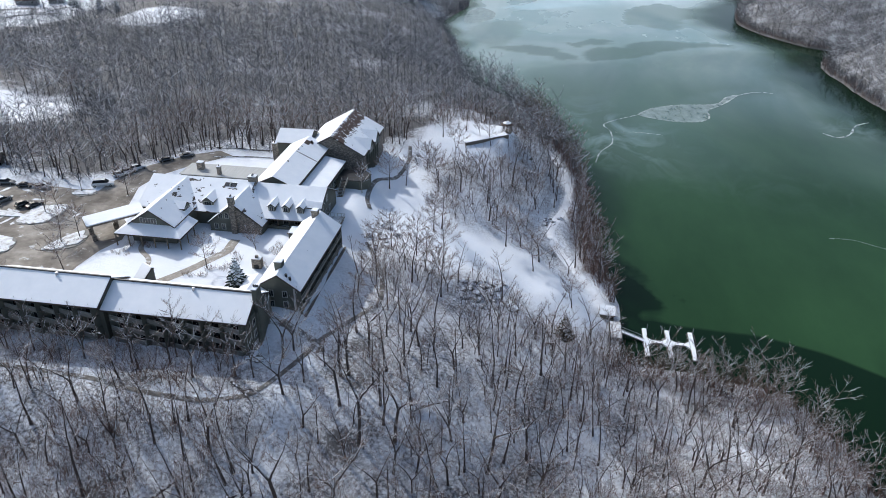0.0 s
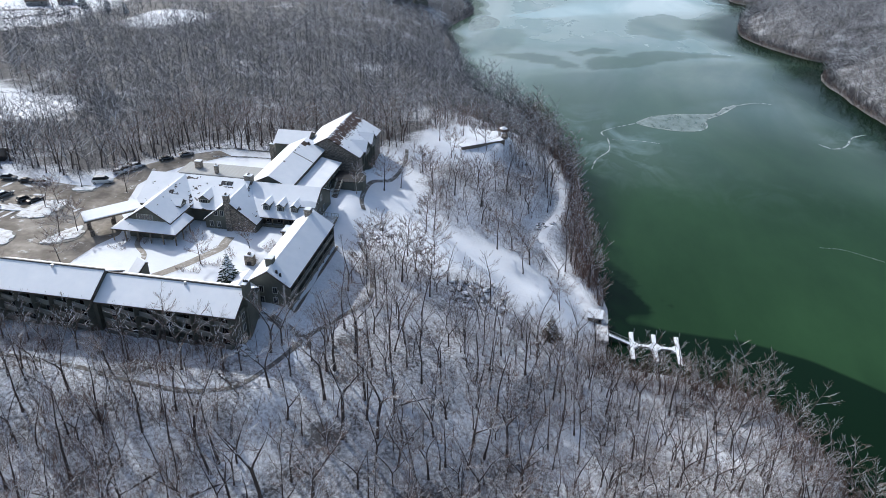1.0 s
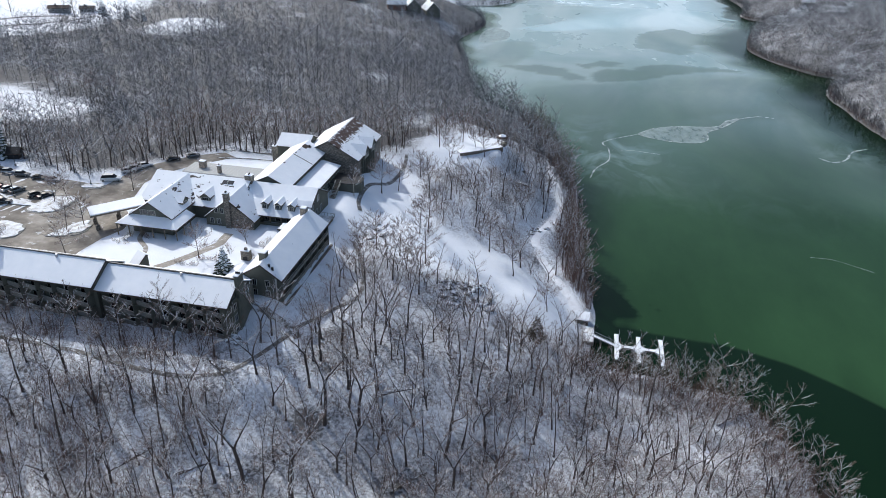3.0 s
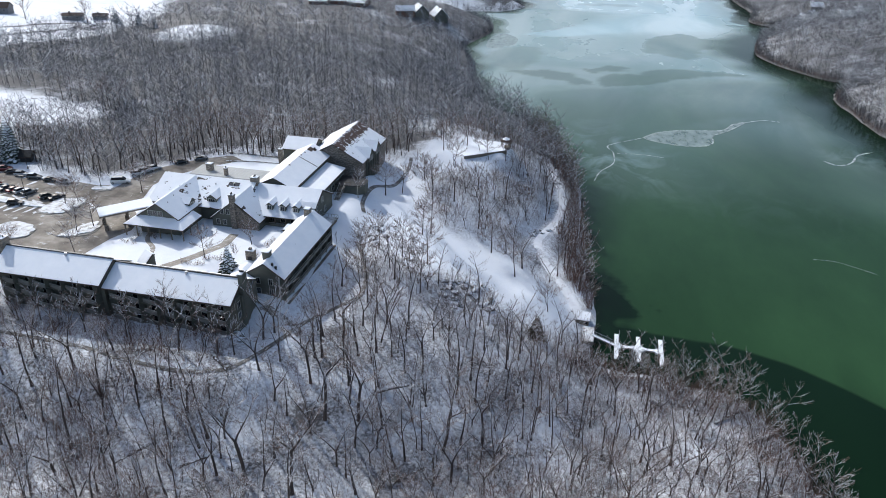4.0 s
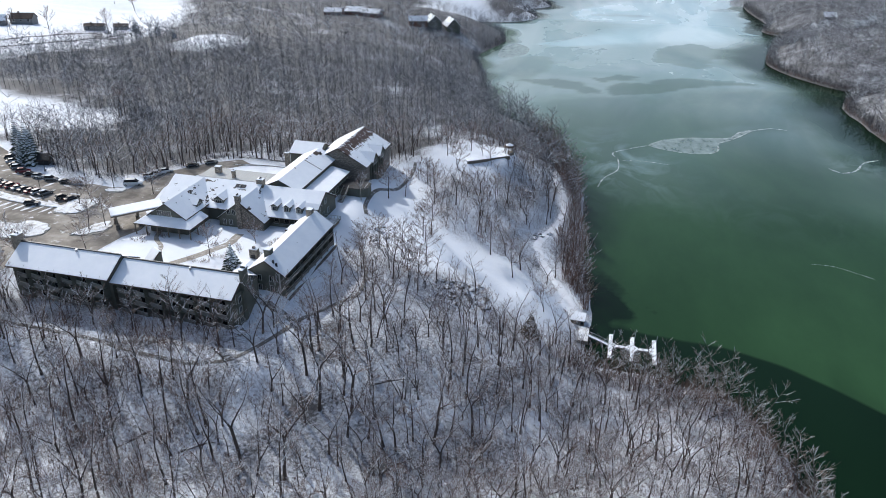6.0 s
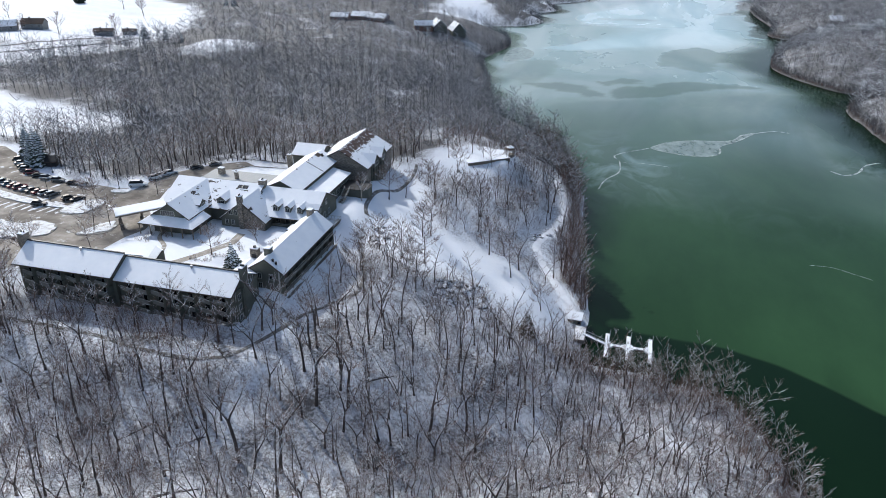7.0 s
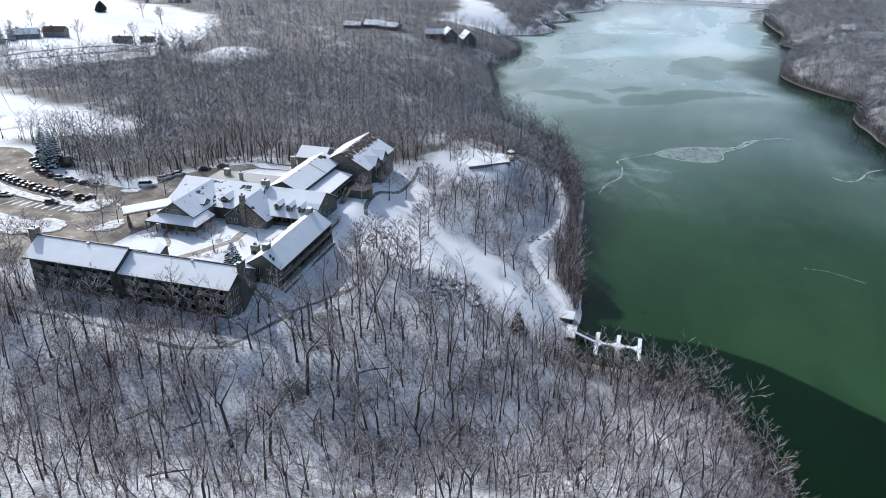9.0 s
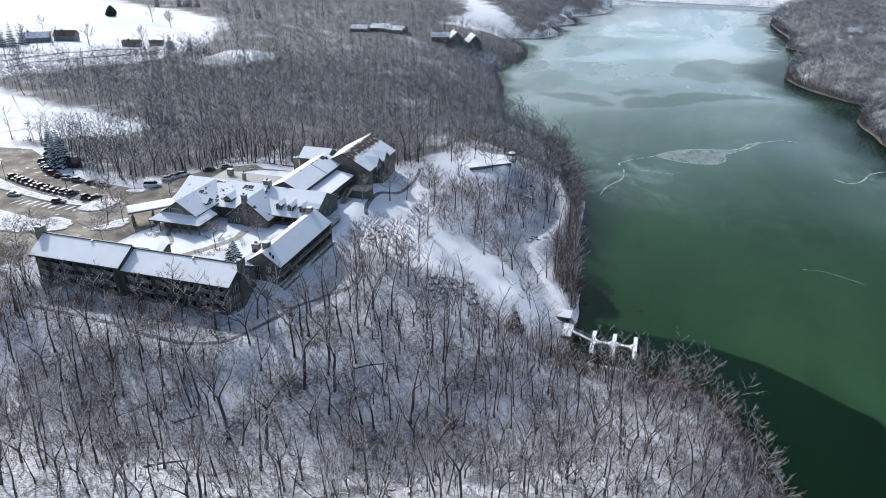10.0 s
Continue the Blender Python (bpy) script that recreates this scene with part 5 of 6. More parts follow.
chimney(w, 3.7, 0.7, 29, 33.6, 1.7, 1.7, M_WALL, 0)
chimney(w, 29.4, 0.8, 29, 33.6, 1.6, 1.6, M_TAN, 0)
vent(w, 1.3, -1.6, 31.0, 1.0, 0.3)
vent(w, 1.1, -2.5, 30.4, 1.0, 0.3)
vent(w, 14, -2.2, 30.6, 0.4, 0.1)
part("corner_trim", box(-0.06, 0.0, -3.8, -3.4, 19, 29.2), M_TRIM, w)
for v in (-1.4, 1.8):
    for floor in range(3):
        window(w, -0.01, v, 26.8 - 2.7 * floor, 180, 1.0, 1.5, 2)
link = wing("low snow-roofed link between two guest wings", -48.6, 116.5, 90, 12.5, 29.6, (3.0, 27.9), (3.0, 27.9), 20, over=0.3)
porch = wing("small snow-roofed entry porch of a guest wing", -54.4, 131.0, 0, 7.0, 27.4, (2.3, 26.2), (2.3, 26.2), 20, over=0.3, walls=(1.9, 1.9))
window(porch, -0.01, 0, 24.2, 180, 1.4, 2.0, 2)

# stair house behind the south wing
w = wing("olive stair house with a steep snow-covered roof", -76.9, 129.6, -30, 3.5, 29.2, (0.5, 29.0), (6.8, 22.8), 19, over=0.12)

# great room: gable of siding and stone with a tall chimney
w = wing("lodge great room with a stone and siding gable and snowy roof", -66.6, 157.0, 90, 14.5, 32.3, (7.2, 26.6), (7.2, 26.6), 21, snow=M_ROOF_SPOTS)
part("stone_front", slab((-0.14, 0.3, 21), (-0.14, 0.3, 31.7), (-0.14, -7.1, 26.3), (-0.14, -7.1, 21), 0.13), M_STONE, w, "field stone facing")
chimney(w, -0.25, 0.2, 21, 34.2, 1.2, 1.5, M_STONE, 2)
for v, z in ((2.2, 28.0), (3.9, 28.0), (3.4, 24.7), (5.4, 24.7)):
    window(w, -0.01, v, z, 180, 1.0, 1.5, 2)
for v in (-2.6, -4.2, -5.6):
    window(w, -0.15, v, 24.6, 180, 1.1, 1.6, 1)
part("round_window", prism([(0.6 * math.cos(k * math.pi / 8), 0.6 * math.sin(k * math.pi / 8)) for k in range(16)], 0, 0.1), M_TAN, w, "round stone-ringed vent").matrix_basis = pose(-0.15, -2.4, 28.0, 0, -90, 0)
chimney(w, 13.3, -0.3, 30, 34.3, 1.7, 2.2, M_TAN, 2)

# dining wing with three dormers
w = wing("broad snow-roofed lodge wing with three gabled dormers", -67.2, 170.6, 0, 21.4, 32.3, (8.0, 28.0), (10.0, 27.1), 21, snow=M_ROOF, walls=(8.0, 7.6))
for k in range(3):
    dormer(w, 8.8 + k * 3.95, -8.3, 28.2, -90, 1.8, 1.6, 5.0)
part("skylight", slab((3.7, -3.2, 30.95), (5.1, -3.2, 30.95), (5.1, -2.2, 31.45), (3.7, -2.2, 31.45), 0.25), M_GLASS, w)
for k in range(5):
    part("porch_post", box(7.4 + k * 3.2, 7.65 + k * 3.2, -9.8, -9.55, 21, 27.0), M_WOOD, w)
part("porch_wall", box(6.8, 21.2, -9.9, -9.8, 21, 24.9), M_WALL, w)
for k in range(4):
    window(w, 9 + k * 3.2, -7.62, 24.5, -90, 1.5, 2.0, 2)
for v, z in ((-4.0, 28.2), (-5.5, 25.0), (-1.6, 25.0), (2.0, 25.0), (0.2, 28.6)):
    window(w, 21.41, v, z, 0, 1.3, 1.6, 2)
dormer(w, 21.8, -5.2, 27.0, 0, 2.6, 2.4, 6.0, 1.1, 2)


def flat_roof(label, ox, oy, ang, lx, ly, z0, z1, snow=True):
    t = thing("flat_roof", pose(ox, oy, 0, 0, 0, ang), label, "building", LODGE)
    part("wall", box(0, lx, 0, ly, z0, z1 - 0.25), M_WALL, t)
    part("roof", box(-0.3, lx + 0.3, -0.3, ly + 0.3, z1 - 0.25, z1), M_SHINGLE if snow else M_GREENROOF, t)
    if snow:
        part("roof_snow", box(-0.18, lx + 0.18, -0.18, ly + 0.18, z1, z1 + 0.2, 0.06), M_SNOW, t)
    return t


flat_roof("low flat snow-covered roof beside the dining porch", -51.6, 155.4, 0, 4.6, 3.6, 21, 26.0)

# entrance block
w = wing("lodge entrance block with olive gable and melting roof snow", -85.1, 148.5, 90, 21, 33.0, (6.0, 29.0), (6.0, 29.0), 21, snow=M_ROOF_SPOTS)
window(w, -0.01, 0.8, 29.3, 180, 4.4, 1.4, 6)
part("skirt_roof", slab((-3.3, 9.1, 27.2), (-3.3, -9.1, 27.2), (0.05, -6.1, 28.9), (0.05, 6.1, 28.9), 0.2), M_SHINGLE, w)
part("skirt_snow", slab((-3.2, 9.0, 27.4), (-3.2, -9.0, 27.4), (0.05, -6.1, 29.1), (0.05, 6.1, 29.1), 0.18), M_ROOF, w, "snow on the porch roof")
part("skirt_roof", slab((-3.3, -9.1, 27.2), (7.0, -9.1, 27.2), (7.0, -5.9, 28.9), (0.05, -5.9, 28.9), 0.2), M_SHINGLE, w)
part("skirt_snow", slab((-3.2, -9.0, 27.4), (6.9, -9.0, 27.4), (6.9, -5.9, 29.1), (0.05, -5.9, 29.1), 0.18), M_ROOF, w, "snow on the porch roof")
part("skirt_roof", slab((10.0, 9.1, 27.2), (-3.3, 9.1, 27.2), (0.05, 5.9, 28.9), (10.0, 5.9, 28.9), 0.2), M_SHINGLE, w)
part("skirt_snow", slab((9.9, 9.0, 27.4), (-3.2, 9.0, 27.4), (0.05, 5.9, 29.1), (9.9, 5.9, 29.1), 0.18), M_ROOF, w, "snow on the porch roof")
for k in range(6):
    part("porch_post", box(-3.0, -2.75, -8.8 + k * 3.5, -8.55 + k * 3.5, 21, 27.1), M_WOOD, w)
for k in range(2):
    part("porch_post", box(0.8 + k * 3.6, 1.05 + k * 3.6, -8.8, -8.55, 21, 27.1), M_WOOD, w)
dormer(w, 8.6, -5.4, 28.8, -90, 3.2, 1.7, 5.6, 1.5, 2)
for u, v in ((3, -1.6), (7, -1.0), (12, -2.2), (16, -1.0)):
    vent(w, u, v, 33.0 - 0.667 * abs(v) - 0.1, 0.6, 0.14)

# long back block of the lodge
w = wing("long snow-roofed lodge block with a dormer and skylights", -95.0, 170.0, 0, 29, 33.0, (7.0, 29.0), (10.4, 28.2), 21, snow=M_ROOF_SPOTS, walls=(7, 9.6))
dormer(w, 19.2, -8.8, 28.6, -90, 3.0, 1.7, 6.0, 2.0, 3)
part("skylight", slab((21.4, -2.6, 32.2), (24.8, -2.6, 32.2), (24.8, -1.3, 32.8), (21.4, -1.3, 32.8), 0.25), M_GLASS, w)
part("skylight_bar", box(23.0, 23.15, -2.62, -1.28, 32.1, 32.9), M_TRIM, w)
for u, v in ((14, -4), (17.5, -2.6), (11, -2.2)):
    vent(w, u, v, 33 - 0.46 * abs(v) - 0.1, 0.6, 0.16)
w2 = flat_roof("flat-roofed service block with a grey metal roof", -92.0, 178.0, 0, 27, 7.5, 21, 30.2, False)
chimney(w2, 4.5, 4, 29, 32.2, 1.9, 1.5, M_TAN, 0)
for k in range(22):
    part("seam", box(0.2 + 1.22 * k, 0.28 + 1.22 * k, 0.1, 7.4, 30.2, 30.26), M_STEEL, w2)
chimney(w2, 11.5, 1.2, 29, 32.4, 1.0, 1.0, M_STONE, 1)

# middle block towards the north hall
w = wing("lodge middle block with a long snow-covered roof", -61.1, 172.0, 90, 31.5, 34.0, (6.0, 31.1), (6.0, 31.1), 21, snow=M_ROOF, ends=(True, False))
part("eave_wall", box(2, 31.3, -6.1, -5.95, 28.5, 30.8), M_WALL, w)
def bare_patch(u0, u1, v0, v1):
    """Shingles laid bare where the snow has slid, on the lake side of the middle block."""
    z0, z1 = 34.36 - 0.483 * abs(v0), 34.36 - 0.483 * abs(v1)
    part("bare_shingles", slab((u0, v0, z0), (u1, v0, z0), (u1, v1, z1), (u0, v1, z1), 0.03), M_SHINGLE, w, "dark shingles bare of snow")


bare_patch(25.4, 28.2, -1.6, -0.1)
bare_patch(27.0, 28.6, -2.3, -1.2)
bare_patch(18.4, 18.75, -6.2, -0.1)
bare_patch(10.6, 11.3, -0.6, -0.1)
bare_patch(19.8, 20.6, -0.5, -0.1)
bare_patch(22.7, 23.1, -0.7, -0.1)
vent(w, 28.0, -1.8, 33.2, 0.9, 0.28)
chimney(w, 26, 9.5, 22, 33.2, 1.4, 1.4, M_TAN, 1)
w = thing("lodge_gallery", pose(-54.9, 176.5, 0, 0, 0, 90), "low lodge gallery with a snow-covered lean-to roof", "building", LODGE)
part("wall", box(0, 22, -6.0, 0, 20, 28.4), M_WALL, w)
part("roof", slab((-0.3, -6.6, 28.5), (22.3, -6.6, 28.5), (22.3, 0, 29.8), (-0.3, 0, 29.8), 0.2), M_SHINGLE, w)
part("roof_snow", slab((-0.2, -6.5, 28.7), (22.2, -6.5, 28.7), (22.2, 0, 30.0), (-0.2, 0, 30.0), 0.19), M_ROOF, w)
for k in range(5):
    window(w, 2.5 + 4.3 * k, -6.01, 25.2, -90, 2.2, 1.8, 3)
    window(w, 2.5 + 4.3 * k, -6.01, 22.0, -90, 2.2, 1.8, 3)

# north hall with its stone gable and glazed cross gables
w = wing("tall lodge hall with stone gable and half-melted roof snow", -53.6, 201.6, 90, 25.4, 35.3, (10.0, 29.7), (10.0, 29.7), 19, wall=M_STONE, snow=M_ROOF_MELT)
for u in (7.0, 14.5):
    dormer(w, u, -10.8, 29.6, -90, 5.4, 0.4, 9.0, 3.0, 4, slope=0.95)
for k in range(6):
    part("tall_window", box(4.0 + k * 2.5, 5.8 + k * 2.5, -10.14, -10.02, 23, 28.8), M_GLASS, w)
    part("buttress", box(3.3 + k * 2.5, 3.7 + k * 2.5, -10.7, -10.0, 19, 29.2), M_WALL, w)
w = wing("small snow-roofed annex of the lodge hall", -73.2, 211.0, 0, 10.5, 33.2, (4.0, 31.2), (5.2, 30.6), 21)
w = thing("sun_deck", pose(-48.8, 178.0, 0, 0, 0, 90), "raised wooden deck with stairs and railing beside the lodge", "deck")
octagon = [(11, -0.1), (11, -7.0), (13, -9.3), (16.4, -9.3), (18.6, -7.0), (18.6, -0.1)]
part("bastion", prism(octagon[::-1], 22.5, 26.6), M_WALL, w, "dark octagonal boarded terrace base")
# Near-black cap: the shade lying on the terrace is put into its colour.
part("bastion_cap", prism([(14.8 + (x - 14.8) * 1.03, y * 1.02) for x, y in octagon[::-1]], 26.6, 26.75), M_DARK, w)
for k in range(12):
    part("stair_tread", box(10.4 - 0.5 * k, 10.9 - 0.5 * k, -3.6, -1.9, 26.4 - 0.22 * k, 26.5 - 0.22 * k), M_WOOD, w)
for y in (-3.6, -1.95):
    part("stair_rail", slab((10.9, y, 27.6), (4.9, y, 25.0), (4.9, y + 0.08, 25.0), (10.9, y + 0.08, 27.6), 0.1), M_TRIM, w)
    for k in range(7):
        part("rail_post", box(10.8 - k, 10.9 - k, y, y + 0.08, 26.2 - 0.44 * k, 27.5 - 0.44 * k), M_TRIM, w)
for (x0, y0), (x1, y1) in zip(octagon[:-1], octagon[1:]):
    n = max(int(math.hypot(x1 - x0, y1 - y0) / 1.4), 1)
    part("railing", slab((x0, y0, 27.75), (x1, y1, 27.75), (x1 + 0.01, y1 + 0.1, 27.75), (x0 + 0.01, y0 + 0.1, 27.75), 0.08), M_WOOD, w)
    for i in range(n):
        px, py = x0 + (x1 - x0) * i / n, y0 + (y1 - y0) * i / n
        part("baluster_post", box(px - 0.05, px + 0.05, py - 0.05, py + 0.05, 26.7, 27.7), M_WOOD, w)

side_deck = thing("side_deck", pose(0, 0, 0), "weathered raised wooden deck with railing beside the dining wing", "deck")
part("deck_floor", box(-45.6, -40.6, 162.0, 169.5, 24.4, 24.65), M_WOOD, side_deck)
part("deck_snow", box(-45.5, -40.8, 162.2, 169.3, 24.65, 24.76), M_PLOUGHED, side_deck)
part("deck_base", box(-45.5, -40.9, 162.3, 169.2, 18.5, 24.4), M_WOOD, side_deck)
for x0, x1, y0, y1 in ((-40.7, -40.6, 162.0, 169.5), (-45.6, -40.6, 162.0, 162.1), (-45.6, -40.6, 169.4, 169.5)):
    part("railing", box(x0, x1, y0, y1, 25.55, 25.65), M_TRIM, side_deck)
    for i in range(6):
        u = i / 5
        px, py = x0 + (x1 - x0) * u, y0 + (y1 - y0) * u
        part("baluster_post", box(px - 0.06, px + 0.06, py - 0.06, py + 0.06, 24.6, 25.6), M_TRIM, side_deck)

# drop-off canopy
w = thing("drop_off_canopy", pose(-103.6, 147.6, 0, 0, 0, 43), "long drop-off canopy with deep snow on stone-based posts", "canopy")
part("roof", slab((0, -2.95, 28.2), (14.8, -2.95, 28.7), (14.8, 2.95, 29.0), (0, 2.95, 28.5), 0.4), M_WOOD, w)
part("roof_snow", slab((0.1, -2.85, 28.5), (14.7, -2.85, 29.0), (14.7, 2.85, 29.3), (0.1, 2.85, 28.8), 0.3), M_SNOW, w)
for u in (1.4, 7.5, 13.6):
    for v in (-2.3, 2.3):
        post = part("post", box(u - 0.2, u + 0.2, v - 0.2, v + 0.2, 22, 28.1), M_WOOD, w)
        part("post_base", box(u - 0.5, u + 0.5, v - 0.5, v + 0.5, 22, 25.4), M_STONE, post)

# ---- drives, paths and parking ----


def drape(name, outline, mat, lift, label, step=3.0, n=1, kind="structure", category="road", group=""):
    """A sheet that follows the ground, over a plan outline."""
    pts = smooth_line(outline, n, closed=True) if n > 1 else np.array(outline, float)
    bm = bmesh.new()
    bm.faces.new([bm.verts.new((x, y, 0)) for x, y in pts])
    for a, lo, hi in ((0, pts[:, 0].min(), pts[:, 0].max()), (1, pts[:, 1].min(), pts[:, 1].max())):
        for c in np.arange(lo + step, hi, step):
            co, no = [0, 0, 0], [0, 0, 0]
            co[a], no[a] = c, 1
            bmesh.ops.bisect_plane(bm, geom=bm.verts[:] + bm.edges[:] + bm.faces[:], plane_co=co, plane_no=no)
    bmesh.ops.triangulate(bm, faces=bm.faces[:])
    for v in bm.verts:
        v.co.z = float(gz(v.co.x, v.co.y)) + lift
    bmesh.ops.recalc_face_normals(bm, faces=bm.faces[:])
    if sum(f.normal.z for f in bm.faces) < 0:
        bmesh.ops.reverse_faces(bm, faces=bm.faces[:])
    return tagged(part(name, bm, mat), label, category, group, kind)


def path(name, points, width, mat, lift, label, n=8, category="path"):
    """A strip that follows the ground along a line."""
    P = smooth_line(points, n)
    d = np.gradient(P, axis=0)
    d /= np.linalg.norm(d, axis=1, keepdims=True)
    side = np.stack([-d[:, 1], d[:, 0]], 1)
    rows = [P + side * width * f for f in (0.5, 0.25, 0, -0.25, -0.5)]
    V = np.concatenate([np.c_[r, gz(r[:, 0], r[:, 1]) + lift * (0.5 if i in (0, 4) else 1)] for i, r in enumerate(rows)])
    m = len(P)
    k = np.arange(m - 1)
    F = np.concatenate([np.stack([k + (i + 1) * m, k + 1 + (i + 1) * m, k + 1 + i * m, k + i * m], 1) for i in range(4)])
    return tagged(attach(name, big_mesh(name, V, F, mat, smooth=True)), label, category, kind="structure")


drape("parking_lot", [(-230, 206), (-209, 200), (-194.9, 201.9), (-184, 196), (-172.8, 184), (-155.2, 177), (-142, 175), (-131.7, 176), (-118, 174.5), (-117, 186), (-113, 196), (-105, 206), (-96, 212), (-90, 208), (-100, 198),
                      (-106, 188.4), (-107.5, 179.8), (-104.3, 169.3), (-101.6, 160.9), (-96, 155), (-94.5, 148.5), (-97, 142.4), (-98, 134), (-97, 124), (-112, 120), (-128, 112), (-150, 100), (-160, 106),
                      (-136, 124), (-150, 128), (-190, 134), (-215, 150), (-190, 168), (-187, 178), (-196, 188), (-230, 193)], M_ASPHALT, 0.05,
      "wet brown asphalt parking lot and drive with slush", category="parking lot")
M_KERB = Mat("kerb_concrete", (0.22, 0.21, 0.19), 0.85).mat
ISLANDS = [
    [(-190, 174), (-177, 168.9), (-161, 163.2), (-145, 159.4), (-131.2, 157.8), (-128, 156), (-136.6, 155.2), (-149.8, 156.5), (-168.7, 160.5), (-186, 166)],
    [(-128.7, 152.5), (-129.3, 157.6), (-128.5, 163.4), (-122.9, 165.2), (-119.3, 164.1), (-118.8, 158.7), (-119.6, 154.3), (-124.3, 151.8)],
    [(-175, 148), (-151, 144.5), (-141, 143.1), (-131.7, 142), (-129.8, 145), (-125.7, 145.2), (-121.4, 143.8), (-119.6, 139.6), (-121.8, 135.7), (-137, 131), (-175, 136)],
    [(-112, 139.7), (-111.9, 143.8), (-109.9, 147.8), (-106.5, 151.8), (-104.2, 148.7), (-103.8, 144.1), (-106.6, 141.3)],
    [(-125.4, 173.1), (-122.1, 175.7), (-118.4, 175.2), (-117.4, 172.7), (-121.6, 170.7)],
]
for o in ISLANDS:
    c = np.mean(o, 0)
    isl = thing("planting_island", pose(0, 0, 0), "kerbed planting island heaped with ploughed snow", "island", "planting islands", "structure")
    sm = smooth_line(o, 3, closed=True)
    area = sum(a[0] * b[1] - a[1] * b[0] for a, b in zip(sm, np.roll(sm, -1, 0)))
    if area < 0:
        sm = sm[::-1]
    g = float(gz(*c))
    part("kerb", prism([tuple(p) for p in sm], g - 0.3, g + 0.18), M_KERB, isl)
    fine = smooth_line([tuple(p) for p in sm], 4, closed=True)
    d = c - fine
    far = np.linalg.norm(d, axis=1, keepdims=True)
    inner = fine + d / far * np.clip(0.75 + 0.7 * wave(fine[:, 0], fine[:, 1], 4.5, 61) + 0.35 * wave(fine[:, 0], fine[:, 1], 1.6, 62), 0.12, 0.4 * far[:, 0])[:, None]
    part("island_snow", prism([tuple(p) for p in inner], g, g + 0.34), M_PLOUGHED, isl)


def snow_patch(name, x, y, long, wide, ang, seed, label, group):
    """A ragged flat remnant of packed snow on the asphalt."""
    rnd = random.Random(seed)
    n = 14
    pts = []
    for k in range(n):
        a = 2 * math.pi * k / n
        f = rnd.uniform(0.6, 1.15)
        u, v = long / 2 * math.copysign(abs(math.cos(a)) ** 0.6, math.cos(a)) * f, wide / 2 * math.copysign(abs(math.sin(a)) ** 0.6, math.sin(a)) * rnd.uniform(0.6, 1.2)
        c, s = math.cos(radians(ang)), math.sin(radians(ang))
        pts.append((x + u * c - v * s, y + u * s + v * c))
    g = float(gz(x, y))
    tagged(part(name, prism(pts, g - 0.05, g + 0.085), M_PLOUGHED), label, "snow", group, "structure")


for k in range(9):
    snow_patch("stall_line", -153 + k * 3.1, 152.8 + 0.12 * k, 5.6, 0.7 + 0.35 * (k % 3), 76, 500 + k, "packed snow stripe between parking stalls", "stall stripes")
patch_rnd = random.Random(77)
for k in range(34):
    u = k / 33
    line = ((-178 + 44 * u, 183 - 11 * u), (-172 + 42 * u, 168.5 - 10 * u), (-152 + 50 * u, 168 - 12 * u))[k % 3]
    snow_patch("snow_patch", line[0] + patch_rnd.gauss(0, 1.5), line[1] + patch_rnd.gauss(0, 1.3), patch_rnd.uniform(1.2, 5.0), patch_rnd.uniform(0.4, 1.3), patch_rnd.choice((-15, 65, -20)) + patch_rnd.gauss(0, 9), 600 + k, "leftover slushy snow patch on the asphalt", "snow patches")
path("garden_path", [(-79, 127), (-76, 129), (-73.6, 131.7), (-69.9, 137.1), (-67.2, 142.2), (-65, 146.6), (-65.1, 149.6), (-65.2, 153)], 2.6, M_PATH, 0.07, "swept gravel garden path through the snowy yard")
path("garden_path", [(-88.2, 149), (-87.5, 145.7), (-85.9, 143.3), (-82.7, 140.4), (-81.3, 137.8), (-80.6, 134)], 1.3, M_PATH, 0.08, "narrow winding swept path to the porch")
path("forest_road", FOREST_ROAD, 1.2, M_WALK, 0.18,
     "wet dirt service road through the woods", category="road")
path("forest_road", [(-43.7, 120.5), (-39.9, 120.4), (-33.5, 118.6), (-30.4, 115.5)], 1.8, M_DIRT, 0.2, "short wet path to the guest wing")
path("lawn_path", [(-35.3, 233), (-33.5, 221), (-35, 207), (-39, 198), (-38.8, 187), (-36.6, 181)], 1.3, M_WALK, 0.12, "dark curving path across the snowy lawn")
path("shore_path", SHORE_WALK, 2.8, M_TRACK, 0.08, "trodden snowy path along the shore")
path("terrace_edge", [(-100, 214), (-85, 217), (-72, 222), (-62, 230)], 0.8, M_DIRT, 0.3, "dark retaining edge of the back terrace")
path("terrace_edge", [(-96, 206), (-84, 208), (-74, 210)], 0.7, M_DIRT, 0.3, "dark retaining edge of the back terrace")

# ---- vehicles ----


def mat_paint(name, colour):
    m = Mat(name, colour, 0.25)
    m.b.inputs["Coat Weight"].default_value = 0.6
    dirt = m.step(m.noise(1.3, 5, 0.7), 0.5, 0.75)
    m.colour(m.mix(m.math("MULTIPLY", dirt, 0.35), colour, (0.25, 0.23, 0.2)))
    return m.mat


M_TYRE = Mat("tyre_rubber", (0.02, 0.02, 0.02), 0.9).mat
M_LAMP = Mat("lamp_glass", (0.7, 0.7, 0.68), 0.2).mat
M_TAIL = Mat("tail_lamp", (0.35, 0.02, 0.02), 0.3).mat


